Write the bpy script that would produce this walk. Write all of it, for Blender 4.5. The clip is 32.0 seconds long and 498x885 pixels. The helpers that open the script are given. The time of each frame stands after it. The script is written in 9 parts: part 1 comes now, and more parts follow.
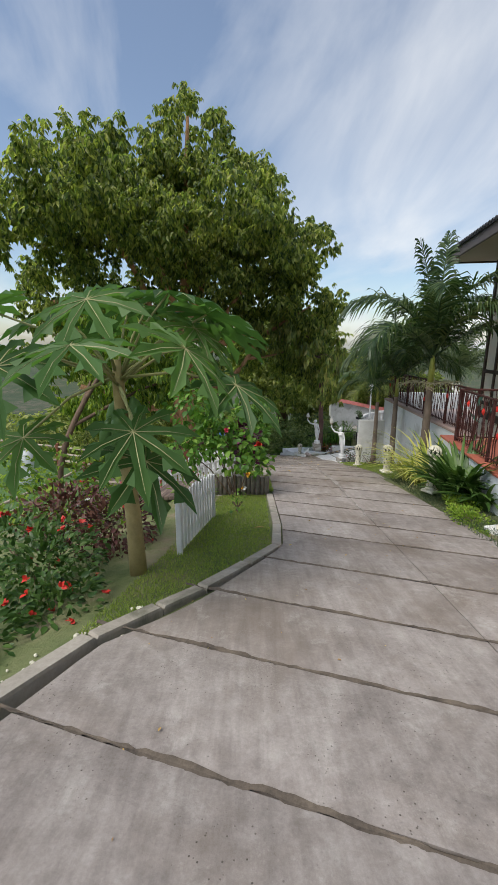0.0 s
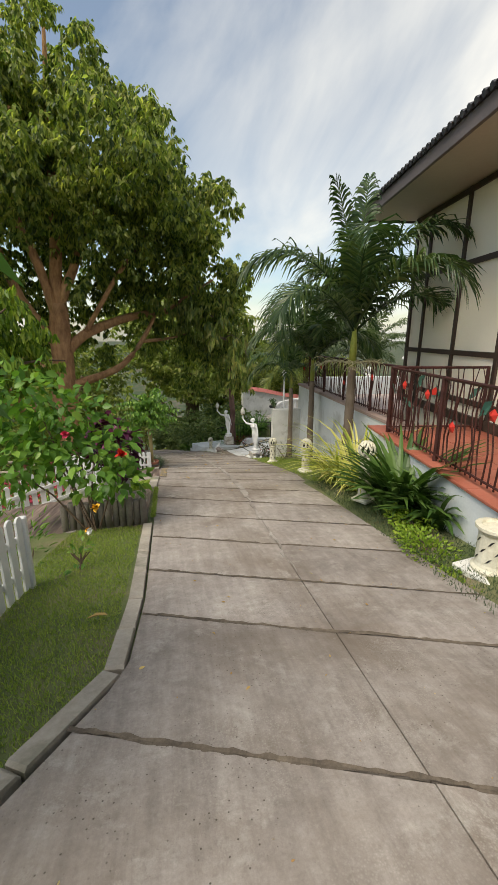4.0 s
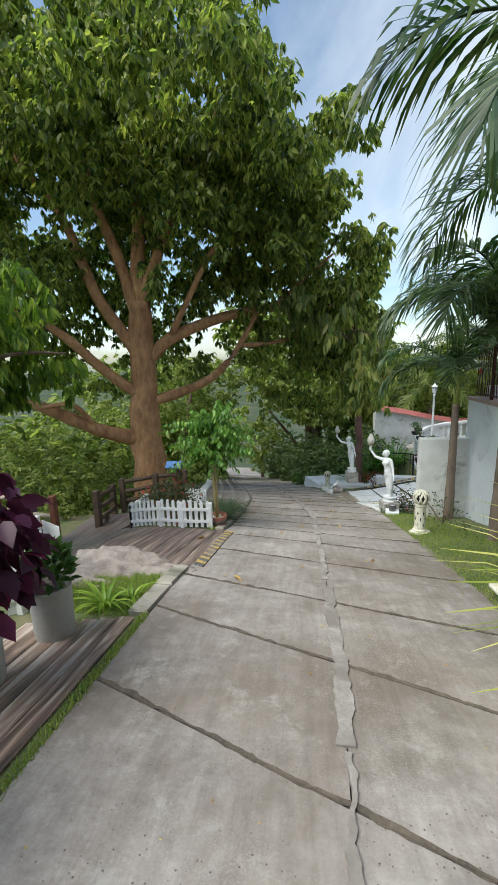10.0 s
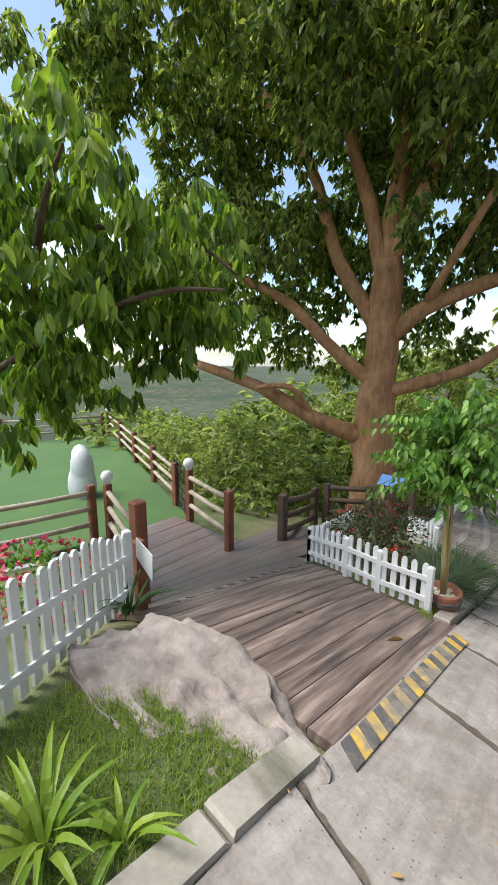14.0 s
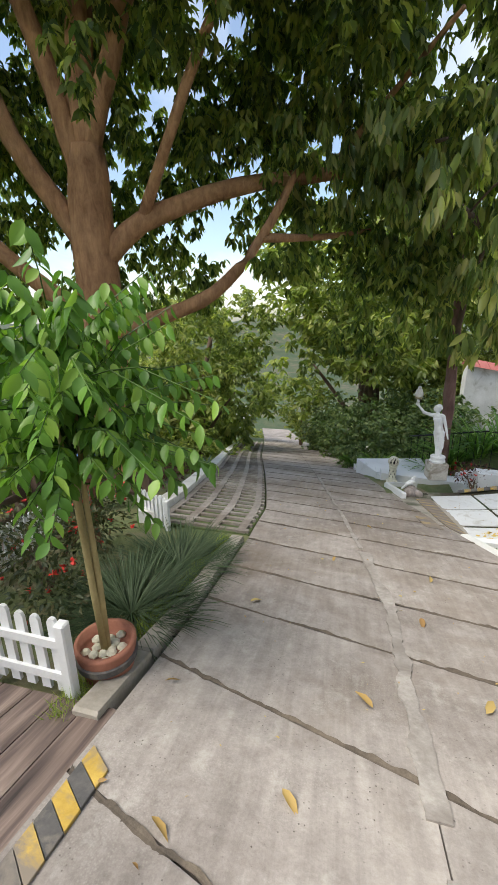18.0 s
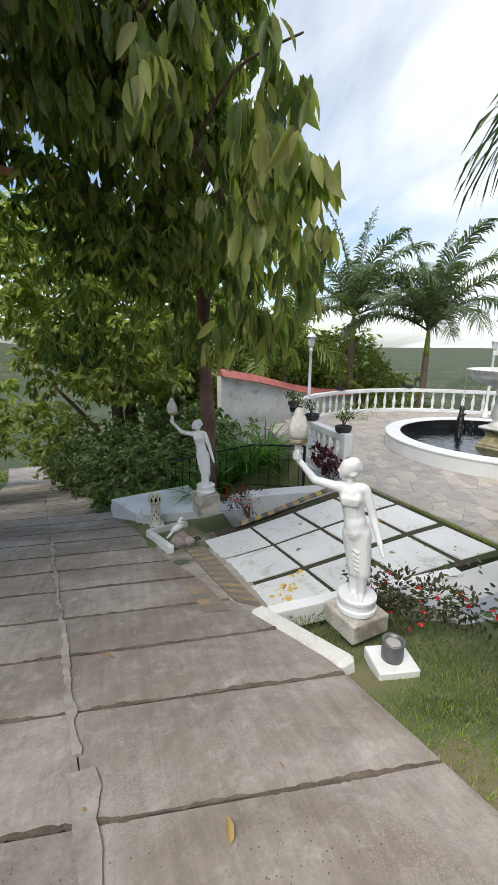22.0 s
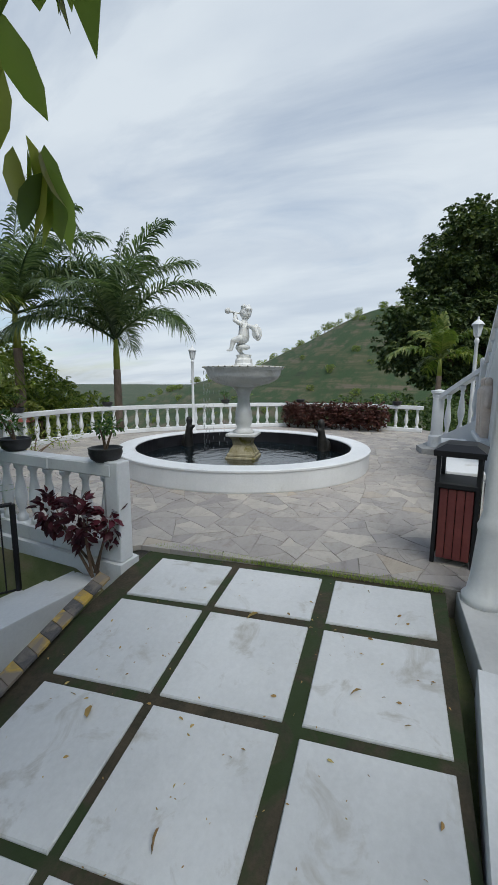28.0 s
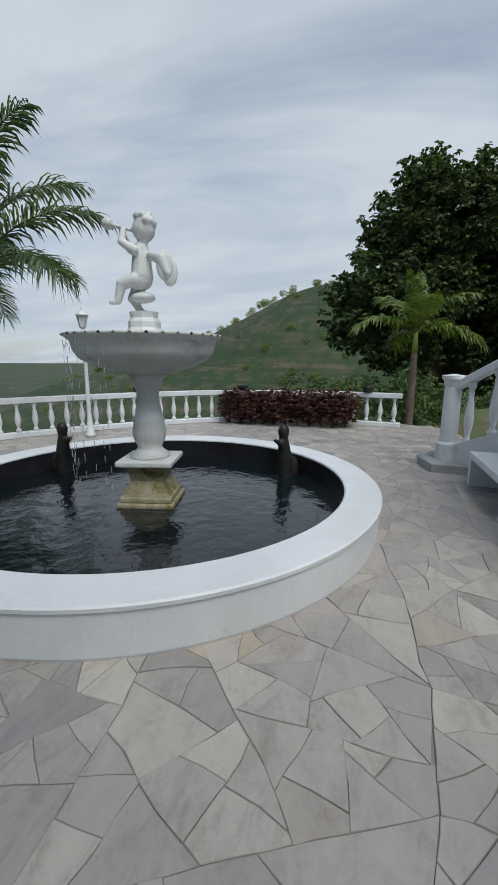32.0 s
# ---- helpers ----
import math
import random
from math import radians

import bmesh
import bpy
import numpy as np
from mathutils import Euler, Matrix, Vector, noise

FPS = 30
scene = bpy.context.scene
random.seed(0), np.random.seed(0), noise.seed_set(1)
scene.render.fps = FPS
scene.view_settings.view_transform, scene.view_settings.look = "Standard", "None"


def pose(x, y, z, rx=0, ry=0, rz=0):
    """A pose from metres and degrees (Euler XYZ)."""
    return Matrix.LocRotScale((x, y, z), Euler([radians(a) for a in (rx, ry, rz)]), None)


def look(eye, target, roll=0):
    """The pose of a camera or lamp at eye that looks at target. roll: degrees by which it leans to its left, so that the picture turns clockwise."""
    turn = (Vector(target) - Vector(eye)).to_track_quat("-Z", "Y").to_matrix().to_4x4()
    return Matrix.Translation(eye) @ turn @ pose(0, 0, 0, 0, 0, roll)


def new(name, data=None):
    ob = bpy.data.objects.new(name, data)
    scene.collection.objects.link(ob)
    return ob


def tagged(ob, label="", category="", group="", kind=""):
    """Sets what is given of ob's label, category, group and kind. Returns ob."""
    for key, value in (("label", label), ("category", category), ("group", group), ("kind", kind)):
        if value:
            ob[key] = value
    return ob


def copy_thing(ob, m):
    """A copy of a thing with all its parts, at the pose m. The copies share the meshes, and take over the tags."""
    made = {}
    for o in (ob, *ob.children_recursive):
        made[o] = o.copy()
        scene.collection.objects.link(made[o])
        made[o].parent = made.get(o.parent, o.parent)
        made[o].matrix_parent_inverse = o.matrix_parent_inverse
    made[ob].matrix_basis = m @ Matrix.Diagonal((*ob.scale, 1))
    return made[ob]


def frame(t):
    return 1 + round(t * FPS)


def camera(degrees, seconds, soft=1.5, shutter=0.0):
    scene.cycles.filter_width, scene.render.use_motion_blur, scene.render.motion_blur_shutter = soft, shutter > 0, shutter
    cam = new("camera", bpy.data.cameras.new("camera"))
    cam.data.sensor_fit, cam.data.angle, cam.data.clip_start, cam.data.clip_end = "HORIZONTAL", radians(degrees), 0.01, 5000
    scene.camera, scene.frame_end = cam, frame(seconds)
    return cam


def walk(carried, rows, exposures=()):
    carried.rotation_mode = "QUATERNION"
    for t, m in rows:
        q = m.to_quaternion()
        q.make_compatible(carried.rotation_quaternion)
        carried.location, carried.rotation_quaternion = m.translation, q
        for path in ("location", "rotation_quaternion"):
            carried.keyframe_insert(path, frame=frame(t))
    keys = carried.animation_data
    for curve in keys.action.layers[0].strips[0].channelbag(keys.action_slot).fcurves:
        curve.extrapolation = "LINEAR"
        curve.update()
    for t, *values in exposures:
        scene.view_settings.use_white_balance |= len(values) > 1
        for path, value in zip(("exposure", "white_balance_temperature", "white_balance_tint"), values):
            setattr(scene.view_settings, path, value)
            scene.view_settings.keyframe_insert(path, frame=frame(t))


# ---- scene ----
cam = camera(63.2, 32.0)
METRES, EYE, TILT, LEAN, TURN = 22.0, 1.5, -13.5, 0.0, 0.0
ROWS = [
    (0.0, 0.0, 0.0, 0.0, 0.0, 0.0, -0.0),
    (0.5, 0.0022, 0.0108, 0.0011, -1.96, 0.26, 0.35),
    (1.0, 0.0055, 0.0208, 0.0024, -4.33, 0.21, 0.68),
    (1.5, 0.0061, 0.0312, 0.003, -6.44, -0.2, 0.98),
    (2.0, 0.0091, 0.0424, 0.0035, -8.01, -0.6, 1.29),
    (2.5, 0.0146, 0.0563, 0.005, -8.91, -0.81, 1.66),
    (3.0, 0.0183, 0.0716, 0.0058, -9.41, -0.88, 2.1),
    (3.5, 0.025, 0.0854, 0.0062, -10.0, -1.1, 2.42),
    (4.0, 0.0302, 0.0999, 0.0071, -11.53, -1.61, 2.61),
    (4.5, 0.0358, 0.1167, 0.0079, -13.82, -2.12, 2.58),
    (6.5, 0.0591, 0.1844, 0.0137, -18.89, -1.11, 3.99),
    (7.0, 0.0647, 0.2005, 0.015, -15.81, 0.26, 4.47),
    (7.5, 0.068, 0.2159, 0.0166, -12.56, 1.74, 4.55),
    (8.0, 0.072, 0.2306, 0.0174, -9.38, 2.73, 4.18),
    (8.5, 0.0754, 0.246, 0.0188, -6.51, 2.88, 3.52),
    (9.0, 0.0766, 0.2629, 0.0196, -3.29, 2.47, 2.62),
    (9.5, 0.078, 0.2808, 0.0199, 1.5, 2.26, 1.53),
    (10.0, 0.0757, 0.2981, 0.0214, 6.93, 2.04, 0.16),
    (10.5, 0.0734, 0.3147, 0.0228, 13.31, 1.91, -1.4),
    (11.0, 0.0694, 0.3317, 0.024, 19.26, 1.76, -2.99),
    (11.5, 0.066, 0.3474, 0.0261, 25.26, 1.37, -4.67),
    (12.0, 0.064, 0.3626, 0.0275, 30.08, 0.92, -6.14),
    (12.5, 0.062, 0.3756, 0.0283, 34.7, 1.06, -7.38),
    (13.0, 0.0625, 0.3889, 0.029, 38.47, 0.17, -8.31),
    (13.5, 0.0595, 0.4025, 0.0293, 40.55, -0.3, -8.99),
    (15.5, 0.0496, 0.467, 0.0325, 40.2, -5.12, -9.13),
    (16.0, 0.0477, 0.482, 0.0329, 36.69, -5.33, -7.96),
    (16.5, 0.0533, 0.4947, 0.0339, 31.81, -4.81, -6.54),
    (17.0, 0.0578, 0.506, 0.0349, 25.88, -4.39, -4.9),
    (17.5, 0.0627, 0.5142, 0.0356, 19.75, -4.07, -3.66),
    (18.0, 0.0681, 0.5241, 0.0358, 13.13, -4.11, -2.73),
    (18.5, 0.0706, 0.5346, 0.0365, 7.74, -4.04, -2.16),
    (19.0, 0.0763, 0.5478, 0.0372, 3.05, -3.72, -1.5),
    (19.5, 0.0801, 0.5634, 0.0379, -2.15, -3.25, -0.74),
    (20.0, 0.0851, 0.5783, 0.0381, -5.82, -2.86, -0.02),
    (20.5, 0.0891, 0.5927, 0.0383, -9.62, -2.82, 0.87),
    (21.0, 0.0913, 0.6081, 0.0389, -12.37, -2.77, 1.89),
    (21.5, 0.0942, 0.6253, 0.0389, -15.47, -1.94, 2.86),
    (22.0, 0.0948, 0.6394, 0.0395, -18.48, -1.21, 4.0),
    (22.5, 0.098, 0.6552, 0.0392, -21.03, -0.48, 4.84),
    (23.0, 0.1008, 0.6701, 0.0394, -23.91, -0.39, 5.36),
    (23.5, 0.1052, 0.6855, 0.04, -26.44, -0.53, 5.83),
    (24.0, 0.1103, 0.7013, 0.04, -30.59, -1.46, 6.47),
    (24.5, 0.1137, 0.7148, 0.04, -35.77, -2.39, 7.24),
    (25.0, 0.1174, 0.7288, 0.039, -41.59, -3.27, 7.76),
    (25.5, 0.1188, 0.7423, 0.0385, -47.3, -3.7, 8.23),
    (26.0, 0.1242, 0.7563, 0.0383, -52.39, -3.23, 8.85),
    (26.5, 0.1295, 0.7672, 0.0396, -56.46, -2.76, 9.68),
    (28.5, 0.1569, 0.8078, 0.0385, -67.6, -3.83, 12.54),
    (29.0, 0.1745, 0.8144, 0.0379, -69.68, -4.61, 12.85),
    (29.5, 0.1909, 0.8242, 0.0379, -71.53, -5.41, 13.07),
    (30.0, 0.2108, 0.8343, 0.0404, -73.29, -6.28, 13.1),
    (30.5, 0.2346, 0.8426, 0.0436, -74.93, -7.21, 12.92),
    (31.0, 0.2588, 0.8494, 0.0464, -76.04, -8.02, 12.71),
    (31.5, 0.2807, 0.8488, 0.0493, -75.69, -8.37, 12.64),
    (32.0, 0.3004, 0.8531, 0.0527, -74.43, -8.05, 12.79),
]
EXPOSURES = [(0, 0.2, 6750, 9), (4, 0.36, 7650, 7), (7, 0.38, 6400, 4), (9, 0.42, 6350, 2), (11, 0.75, 6600, 4), (13, 0.92, 6500, 7), (16, 0.82, 6950, 8), (18, 0.88, 6900, 8), (19, 0.8, 6900, 8), (21, 0.62, 6850, 8), (23, 0.45, 6650, 8), (26, 0.12, 6650, 9), (28.5, -0.14, 6200, 5), (32, -0.32, 6200, 5)]
walk(cam, [(t, pose(0, 0, EYE, TILT, LEAN, TURN) @ pose(METRES * x, METRES * y, METRES * z, 90 + pitch, roll, yaw)) for t, x, y, z, yaw, pitch, roll in ROWS], EXPOSURES)

# ---- world and sun ----
SUN_EL, SUN_AZ = 58.0, -133.0          # degrees above the horizon; degrees from +y towards +x


def sky_world():
    w = bpy.data.worlds.new("sky")
    scene.world = w
    w.use_nodes = True
    nt = w.node_tree
    nt.nodes.clear()
    out = nt.nodes.new("ShaderNodeOutputWorld")
    bg = nt.nodes.new("ShaderNodeBackground")
    bg.inputs["Strength"].default_value = 0.14
    sky = nt.nodes.new("ShaderNodeTexSky")
    sky.sky_type = "NISHITA"
    sky.sun_disc = False
    sky.sun_elevation = radians(SUN_EL)
    sky.sun_rotation = radians(SUN_AZ)
    sky.air_density, sky.dust_density, sky.ozone_density = 1.0, 1.2, 1.5
    co = nt.nodes.new("ShaderNodeTexCoord")
    sep = nt.nodes.new("ShaderNodeSeparateXYZ")
    nt.links.new(co.outputs["Generated"], sep.inputs[0])
    add = nt.nodes.new("ShaderNodeMath")
    add.operation = "ADD"
    add.inputs[1].default_value = 0.18
    nt.links.new(sep.outputs["Z"], add.inputs[0])
    mx = nt.nodes.new("ShaderNodeMath")
    mx.operation = "MAXIMUM"
    mx.inputs[1].default_value = 0.05
    nt.links.new(add.outputs[0], mx.inputs[0])
    div = nt.nodes.new("ShaderNodeVectorMath")
    div.operation = "DIVIDE"
    comb = nt.nodes.new("ShaderNodeCombineXYZ")
    for k in ("X", "Y", "Z"):
        nt.links.new(mx.outputs[0], comb.inputs[k])
    nt.links.new(co.outputs["Generated"], div.inputs[0])
    nt.links.new(comb.outputs[0], div.inputs[1])
    rot = nt.nodes.new("ShaderNodeMapping")
    rot.inputs["Rotation"].default_value = (0, 0, radians(55))
    rot.inputs["Scale"].default_value = (1.0, 0.45, 1.0)
    rot.inputs["Location"].default_value = (0.35, 0.2, 0.0)
    nt.links.new(div.outputs[0], rot.inputs[0])
    n1 = nt.nodes.new("ShaderNodeTexNoise")
    n1.inputs["Scale"].default_value = 1.2
    n1.inputs["Detail"].default_value = 9
    n1.inputs["Roughness"].default_value = 0.55
    n1.inputs["Distortion"].default_value = 0.55
    nt.links.new(rot.outputs[0], n1.inputs["Vector"])
    ramp = nt.nodes.new("ShaderNodeValToRGB")
    ramp.color_ramp.elements[0].position, ramp.color_ramp.elements[1].position = 0.49, 0.80
    ramp.color_ramp.elements[0].color, ramp.color_ramp.elements[1].color = (0.05, 0.05, 0.05, 1), (0.95, 0.95, 0.95, 1)
    # the cover thickens towards the terrace side
    cov = nt.nodes.new("ShaderNodeMath")
    cov.operation = "MULTIPLY_ADD"
    cov.inputs[1].default_value = 0.58
    east = nt.nodes.new("ShaderNodeMath")
    east.operation = "SUBTRACT"
    east.inputs[1].default_value = 0.30
    east.use_clamp = True
    nt.links.new(sep.outputs["X"], east.inputs[0])
    nt.links.new(east.outputs[0], cov.inputs[0])
    nt.links.new(n1.outputs["Fac"], cov.inputs[2])
    nt.links.new(cov.outputs[0], ramp.inputs[0])
    # a thinner second layer shades the clouds
    n2 = nt.nodes.new("ShaderNodeTexNoise")
    n2.inputs["Scale"].default_value = 2.6
    n2.inputs["Detail"].default_value = 6
    nt.links.new(rot.outputs[0], n2.inputs["Vector"])
    cr = nt.nodes.new("ShaderNodeValToRGB")
    cr.color_ramp.elements[0].position, cr.color_ramp.elements[1].position = 0.3, 0.62
    cr.color_ramp.elements[0].color, cr.color_ramp.elements[1].color = (4.5, 4.85, 5.5, 1), (5.7, 5.95, 6.35, 1)
    nt.links.new(n2.outputs["Fac"], cr.inputs[0])
    mix = nt.nodes.new("ShaderNodeMix")
    mix.data_type = "RGBA"
    nt.links.new(ramp.outputs[0], mix.inputs[0])
    nt.links.new(sky.outputs[0], mix.inputs[6])
    nt.links.new(cr.outputs[0], mix.inputs[7])
    nt.links.new(mix.outputs[2], bg.inputs["Color"])
    nt.links.new(bg.outputs[0], out.inputs[0])


sky_world()
sun = new("sun", bpy.data.lights.new("sun", "SUN"))
sun.data.energy, sun.data.angle, sun.data.color = 3.0, radians(40), (1.0, 0.965, 0.92)
_az, _el = radians(SUN_AZ), radians(SUN_EL)
SUN_DIR = Vector((math.sin(_az) * math.cos(_el), math.cos(_az) * math.cos(_el), math.sin(_el)))
sun.matrix_world = look((0, 0, 60), Vector((0, 0, 60)) - SUN_DIR)

# ---- materials ----
def nodes_of(name):
    m = bpy.data.materials.new(name)
    m.use_nodes = True
    nt = m.node_tree
    return m, nt, nt.nodes["Principled BSDF"]


def tex_noise(nt, vec, scale, detail=6, rough=0.6, dist=0.0):
    n = nt.nodes.new("ShaderNodeTexNoise")
    n.inputs["Scale"].default_value, n.inputs["Detail"].default_value = scale, detail
    n.inputs["Roughness"].default_value, n.inputs["Distortion"].default_value = rough, dist
    nt.links.new(vec, n.inputs["Vector"])
    return n.outputs["Fac"]


def ramp_of(nt, fac, stops):
    r = nt.nodes.new("ShaderNodeValToRGB")
    els = r.color_ramp.elements
    while len(els) < len(stops):
        els.new(0.5)
    for e, (p, c) in zip(els, stops):
        e.position, e.color = p, (*c, 1)
    nt.links.new(fac, r.inputs[0])
    return r.outputs[0]


def mix_of(nt, fac, a, b, mode="MIX"):
    m = nt.nodes.new("ShaderNodeMix")
    m.data_type, m.blend_type = "RGBA", mode
    for sock, v in ((m.inputs[0], fac), (m.inputs[6], a), (m.inputs[7], b)):
        if isinstance(v, (int, float)):
            sock.default_value = v
        elif isinstance(v, tuple):
            sock.default_value = (*v, 1)
        else:
            nt.links.new(v, sock)
    return m.outputs[2]


def math_of(nt, op, a, b=0.0):
    n = nt.nodes.new("ShaderNodeMath")
    n.operation = op
    for sock, v in ((n.inputs[0], a), (n.inputs[1], b)):
        if isinstance(v, (int, float)):
            sock.default_value = v
        else:
            nt.links.new(v, sock)
    return n.outputs[0]


def bump_of(nt, bsdf, height, strength, dist=0.02):
    b = nt.nodes.new("ShaderNodeBump")
    b.inputs["Strength"].default_value, b.inputs["Distance"].default_value = strength, dist
    nt.links.new(height, b.inputs["Height"])
    nt.links.new(b.outputs[0], bsdf.inputs["Normal"])


def world_pos(nt):
    return nt.nodes.new("ShaderNodeNewGeometry").outputs["Position"]


def rand_of(nt, island=False):
    if island:
        return nt.nodes.new("ShaderNodeNewGeometry").outputs["Random Per Island"]
    return nt.nodes.new("ShaderNodeObjectInfo").outputs["Random"]


def surface(name, dark, light, scale=2.0, fine=30.0, rough=0.8, bump=0.25, stain=None, stain_scale=0.7, stain_cut=(0.5, 0.62), vary=0.0, metal=0.0, spec=0.4, dist=0.01):
    """A worn solid surface: two scales of tone, an optional stain colour, fine relief."""
    m, nt, b = nodes_of(name)
    pos = world_pos(nt)
    big, small = tex_noise(nt, pos, scale), tex_noise(nt, pos, fine, 4, 0.7)
    fac = math_of(nt, "ADD", math_of(nt, "MULTIPLY", big, 0.65), math_of(nt, "MULTIPLY", small, 0.35))
    col = ramp_of(nt, fac, [(0.34, dark), (0.66, light)])
    if stain:
        s = ramp_of(nt, tex_noise(nt, pos, stain_scale, 8, 0.65, 0.6), [(stain_cut[0], (0, 0, 0)), (stain_cut[1], (1, 1, 1))])
        col = mix_of(nt, s, col, stain)
    if vary:
        v = math_of(nt, "ADD", math_of(nt, "MULTIPLY", rand_of(nt), vary), 1 - vary / 2)
        comb = nt.nodes.new("ShaderNodeCombineColor")
        for k in range(3):
            nt.links.new(v, comb.inputs[k])
        col = mix_of(nt, 1.0, col, comb.outputs[0], "MULTIPLY")
    nt.links.new(col, b.inputs["Base Color"])
    b.inputs["Metallic"].default_value = metal
    b.inputs["Specular IOR Level"].default_value = spec
    rr = ramp_of(nt, big, [(0.3, (max(rough - 0.12, 0.02),) * 3), (0.7, (min(rough + 0.1, 1),) * 3)])
    nt.links.new(rr, b.inputs["Roughness"])
    bump_of(nt, b, fac, bump, dist)
    return m


def leafy(name, stops, rough=0.45, trans=0.25, big=0.6):
    """Leaves: tone by leaf and by clump, a little light passing through."""
    m, nt, b = nodes_of(name)
    pos = world_pos(nt)
    r = math_of(nt, "FRACT", math_of(nt, "ADD", rand_of(nt, True), rand_of(nt)))
    fac = math_of(nt, "ADD", math_of(nt, "MULTIPLY", r, 0.62), math_of(nt, "MULTIPLY", tex_noise(nt, pos, big, 3), 0.38))
    col = ramp_of(nt, fac, stops)
    nt.links.new(col, b.inputs["Base Color"])
    b.inputs["Roughness"].default_value = rough
    b.inputs["Specular IOR Level"].default_value = 0.35
    tr = nt.nodes.new("ShaderNodeBsdfTranslucent")
    nt.links.new(mix_of(nt, 1.0, col, (1.3, 1.5, 0.7), "MULTIPLY"), tr.inputs["Color"])
    sh = nt.nodes.new("ShaderNodeMixShader")
    sh.inputs[0].default_value = trans
    nt.links.new(b.outputs[0], sh.inputs[1])
    nt.links.new(tr.outputs[0], sh.inputs[2])
    nt.links.new(sh.outputs[0], nt.nodes["Material Output"].inputs["Surface"])
    return m


def bark_mat(name, dark, light):
    m, nt, b = nodes_of(name)
    pos = world_pos(nt)
    mp = nt.nodes.new("ShaderNodeMapping")
    mp.inputs["Scale"].default_value = (1, 1, 0.28)
    nt.links.new(pos, mp.inputs[0])
    a, f = tex_noise(nt, mp.outputs[0], 9, 8, 0.7, 0.5), tex_noise(nt, pos, 2.2, 3)
    fac = math_of(nt, "ADD", math_of(nt, "MULTIPLY", a, 0.6), math_of(nt, "MULTIPLY", f, 0.4))
    nt.links.new(ramp_of(nt, fac, [(0.32, dark), (0.66, light)]), b.inputs["Base Color"])
    b.inputs["Roughness"].default_value = 0.9
    bump_of(nt, b, a, 0.8, 0.04)
    return m


def plain(name, col, rough=0.5, metal=0.0, spec=0.5):
    m, nt, b = nodes_of(name)
    b.inputs["Base Color"].default_value = (*col, 1)
    b.inputs["Roughness"].default_value, b.inputs["Metallic"].default_value = rough, metal
    b.inputs["Specular IOR Level"].default_value = spec
    pos = world_pos(nt)
    bump_of(nt, b, tex_noise(nt, pos, 60, 3), 0.06, 0.005)
    return m


def planked(name, stops, rough=0.6):
    """Stamped boards: long dark and light streaks along the boards, varied from board to board."""
    m, nt, b = nodes_of(name)
    pos = world_pos(nt)
    off = nt.nodes.new("ShaderNodeCombineXYZ")
    nt.links.new(math_of(nt, "MULTIPLY", rand_of(nt), 40.0), off.inputs["Z"])
    ad = nt.nodes.new("ShaderNodeVectorMath")
    nt.links.new(pos, ad.inputs[0])
    nt.links.new(off.outputs[0], ad.inputs[1])
    mp = nt.nodes.new("ShaderNodeMapping")
    mp.inputs["Scale"].default_value = (7.0, 0.55, 1.0)
    nt.links.new(ad.outputs[0], mp.inputs[0])
    a = tex_noise(nt, mp.outputs[0], 1.4, 5, 0.55, 1.1)
    fine = tex_noise(nt, mp.outputs[0], 6.0, 4, 0.6, 0.4)
    fac = math_of(nt, "ADD", math_of(nt, "MULTIPLY", a, 0.75), math_of(nt, "MULTIPLY", fine, 0.25))
    nt.links.new(ramp_of(nt, fac, stops), b.inputs["Base Color"])
    b.inputs["Roughness"].default_value = rough
    bump_of(nt, b, fac, 0.35, 0.02)
    return m


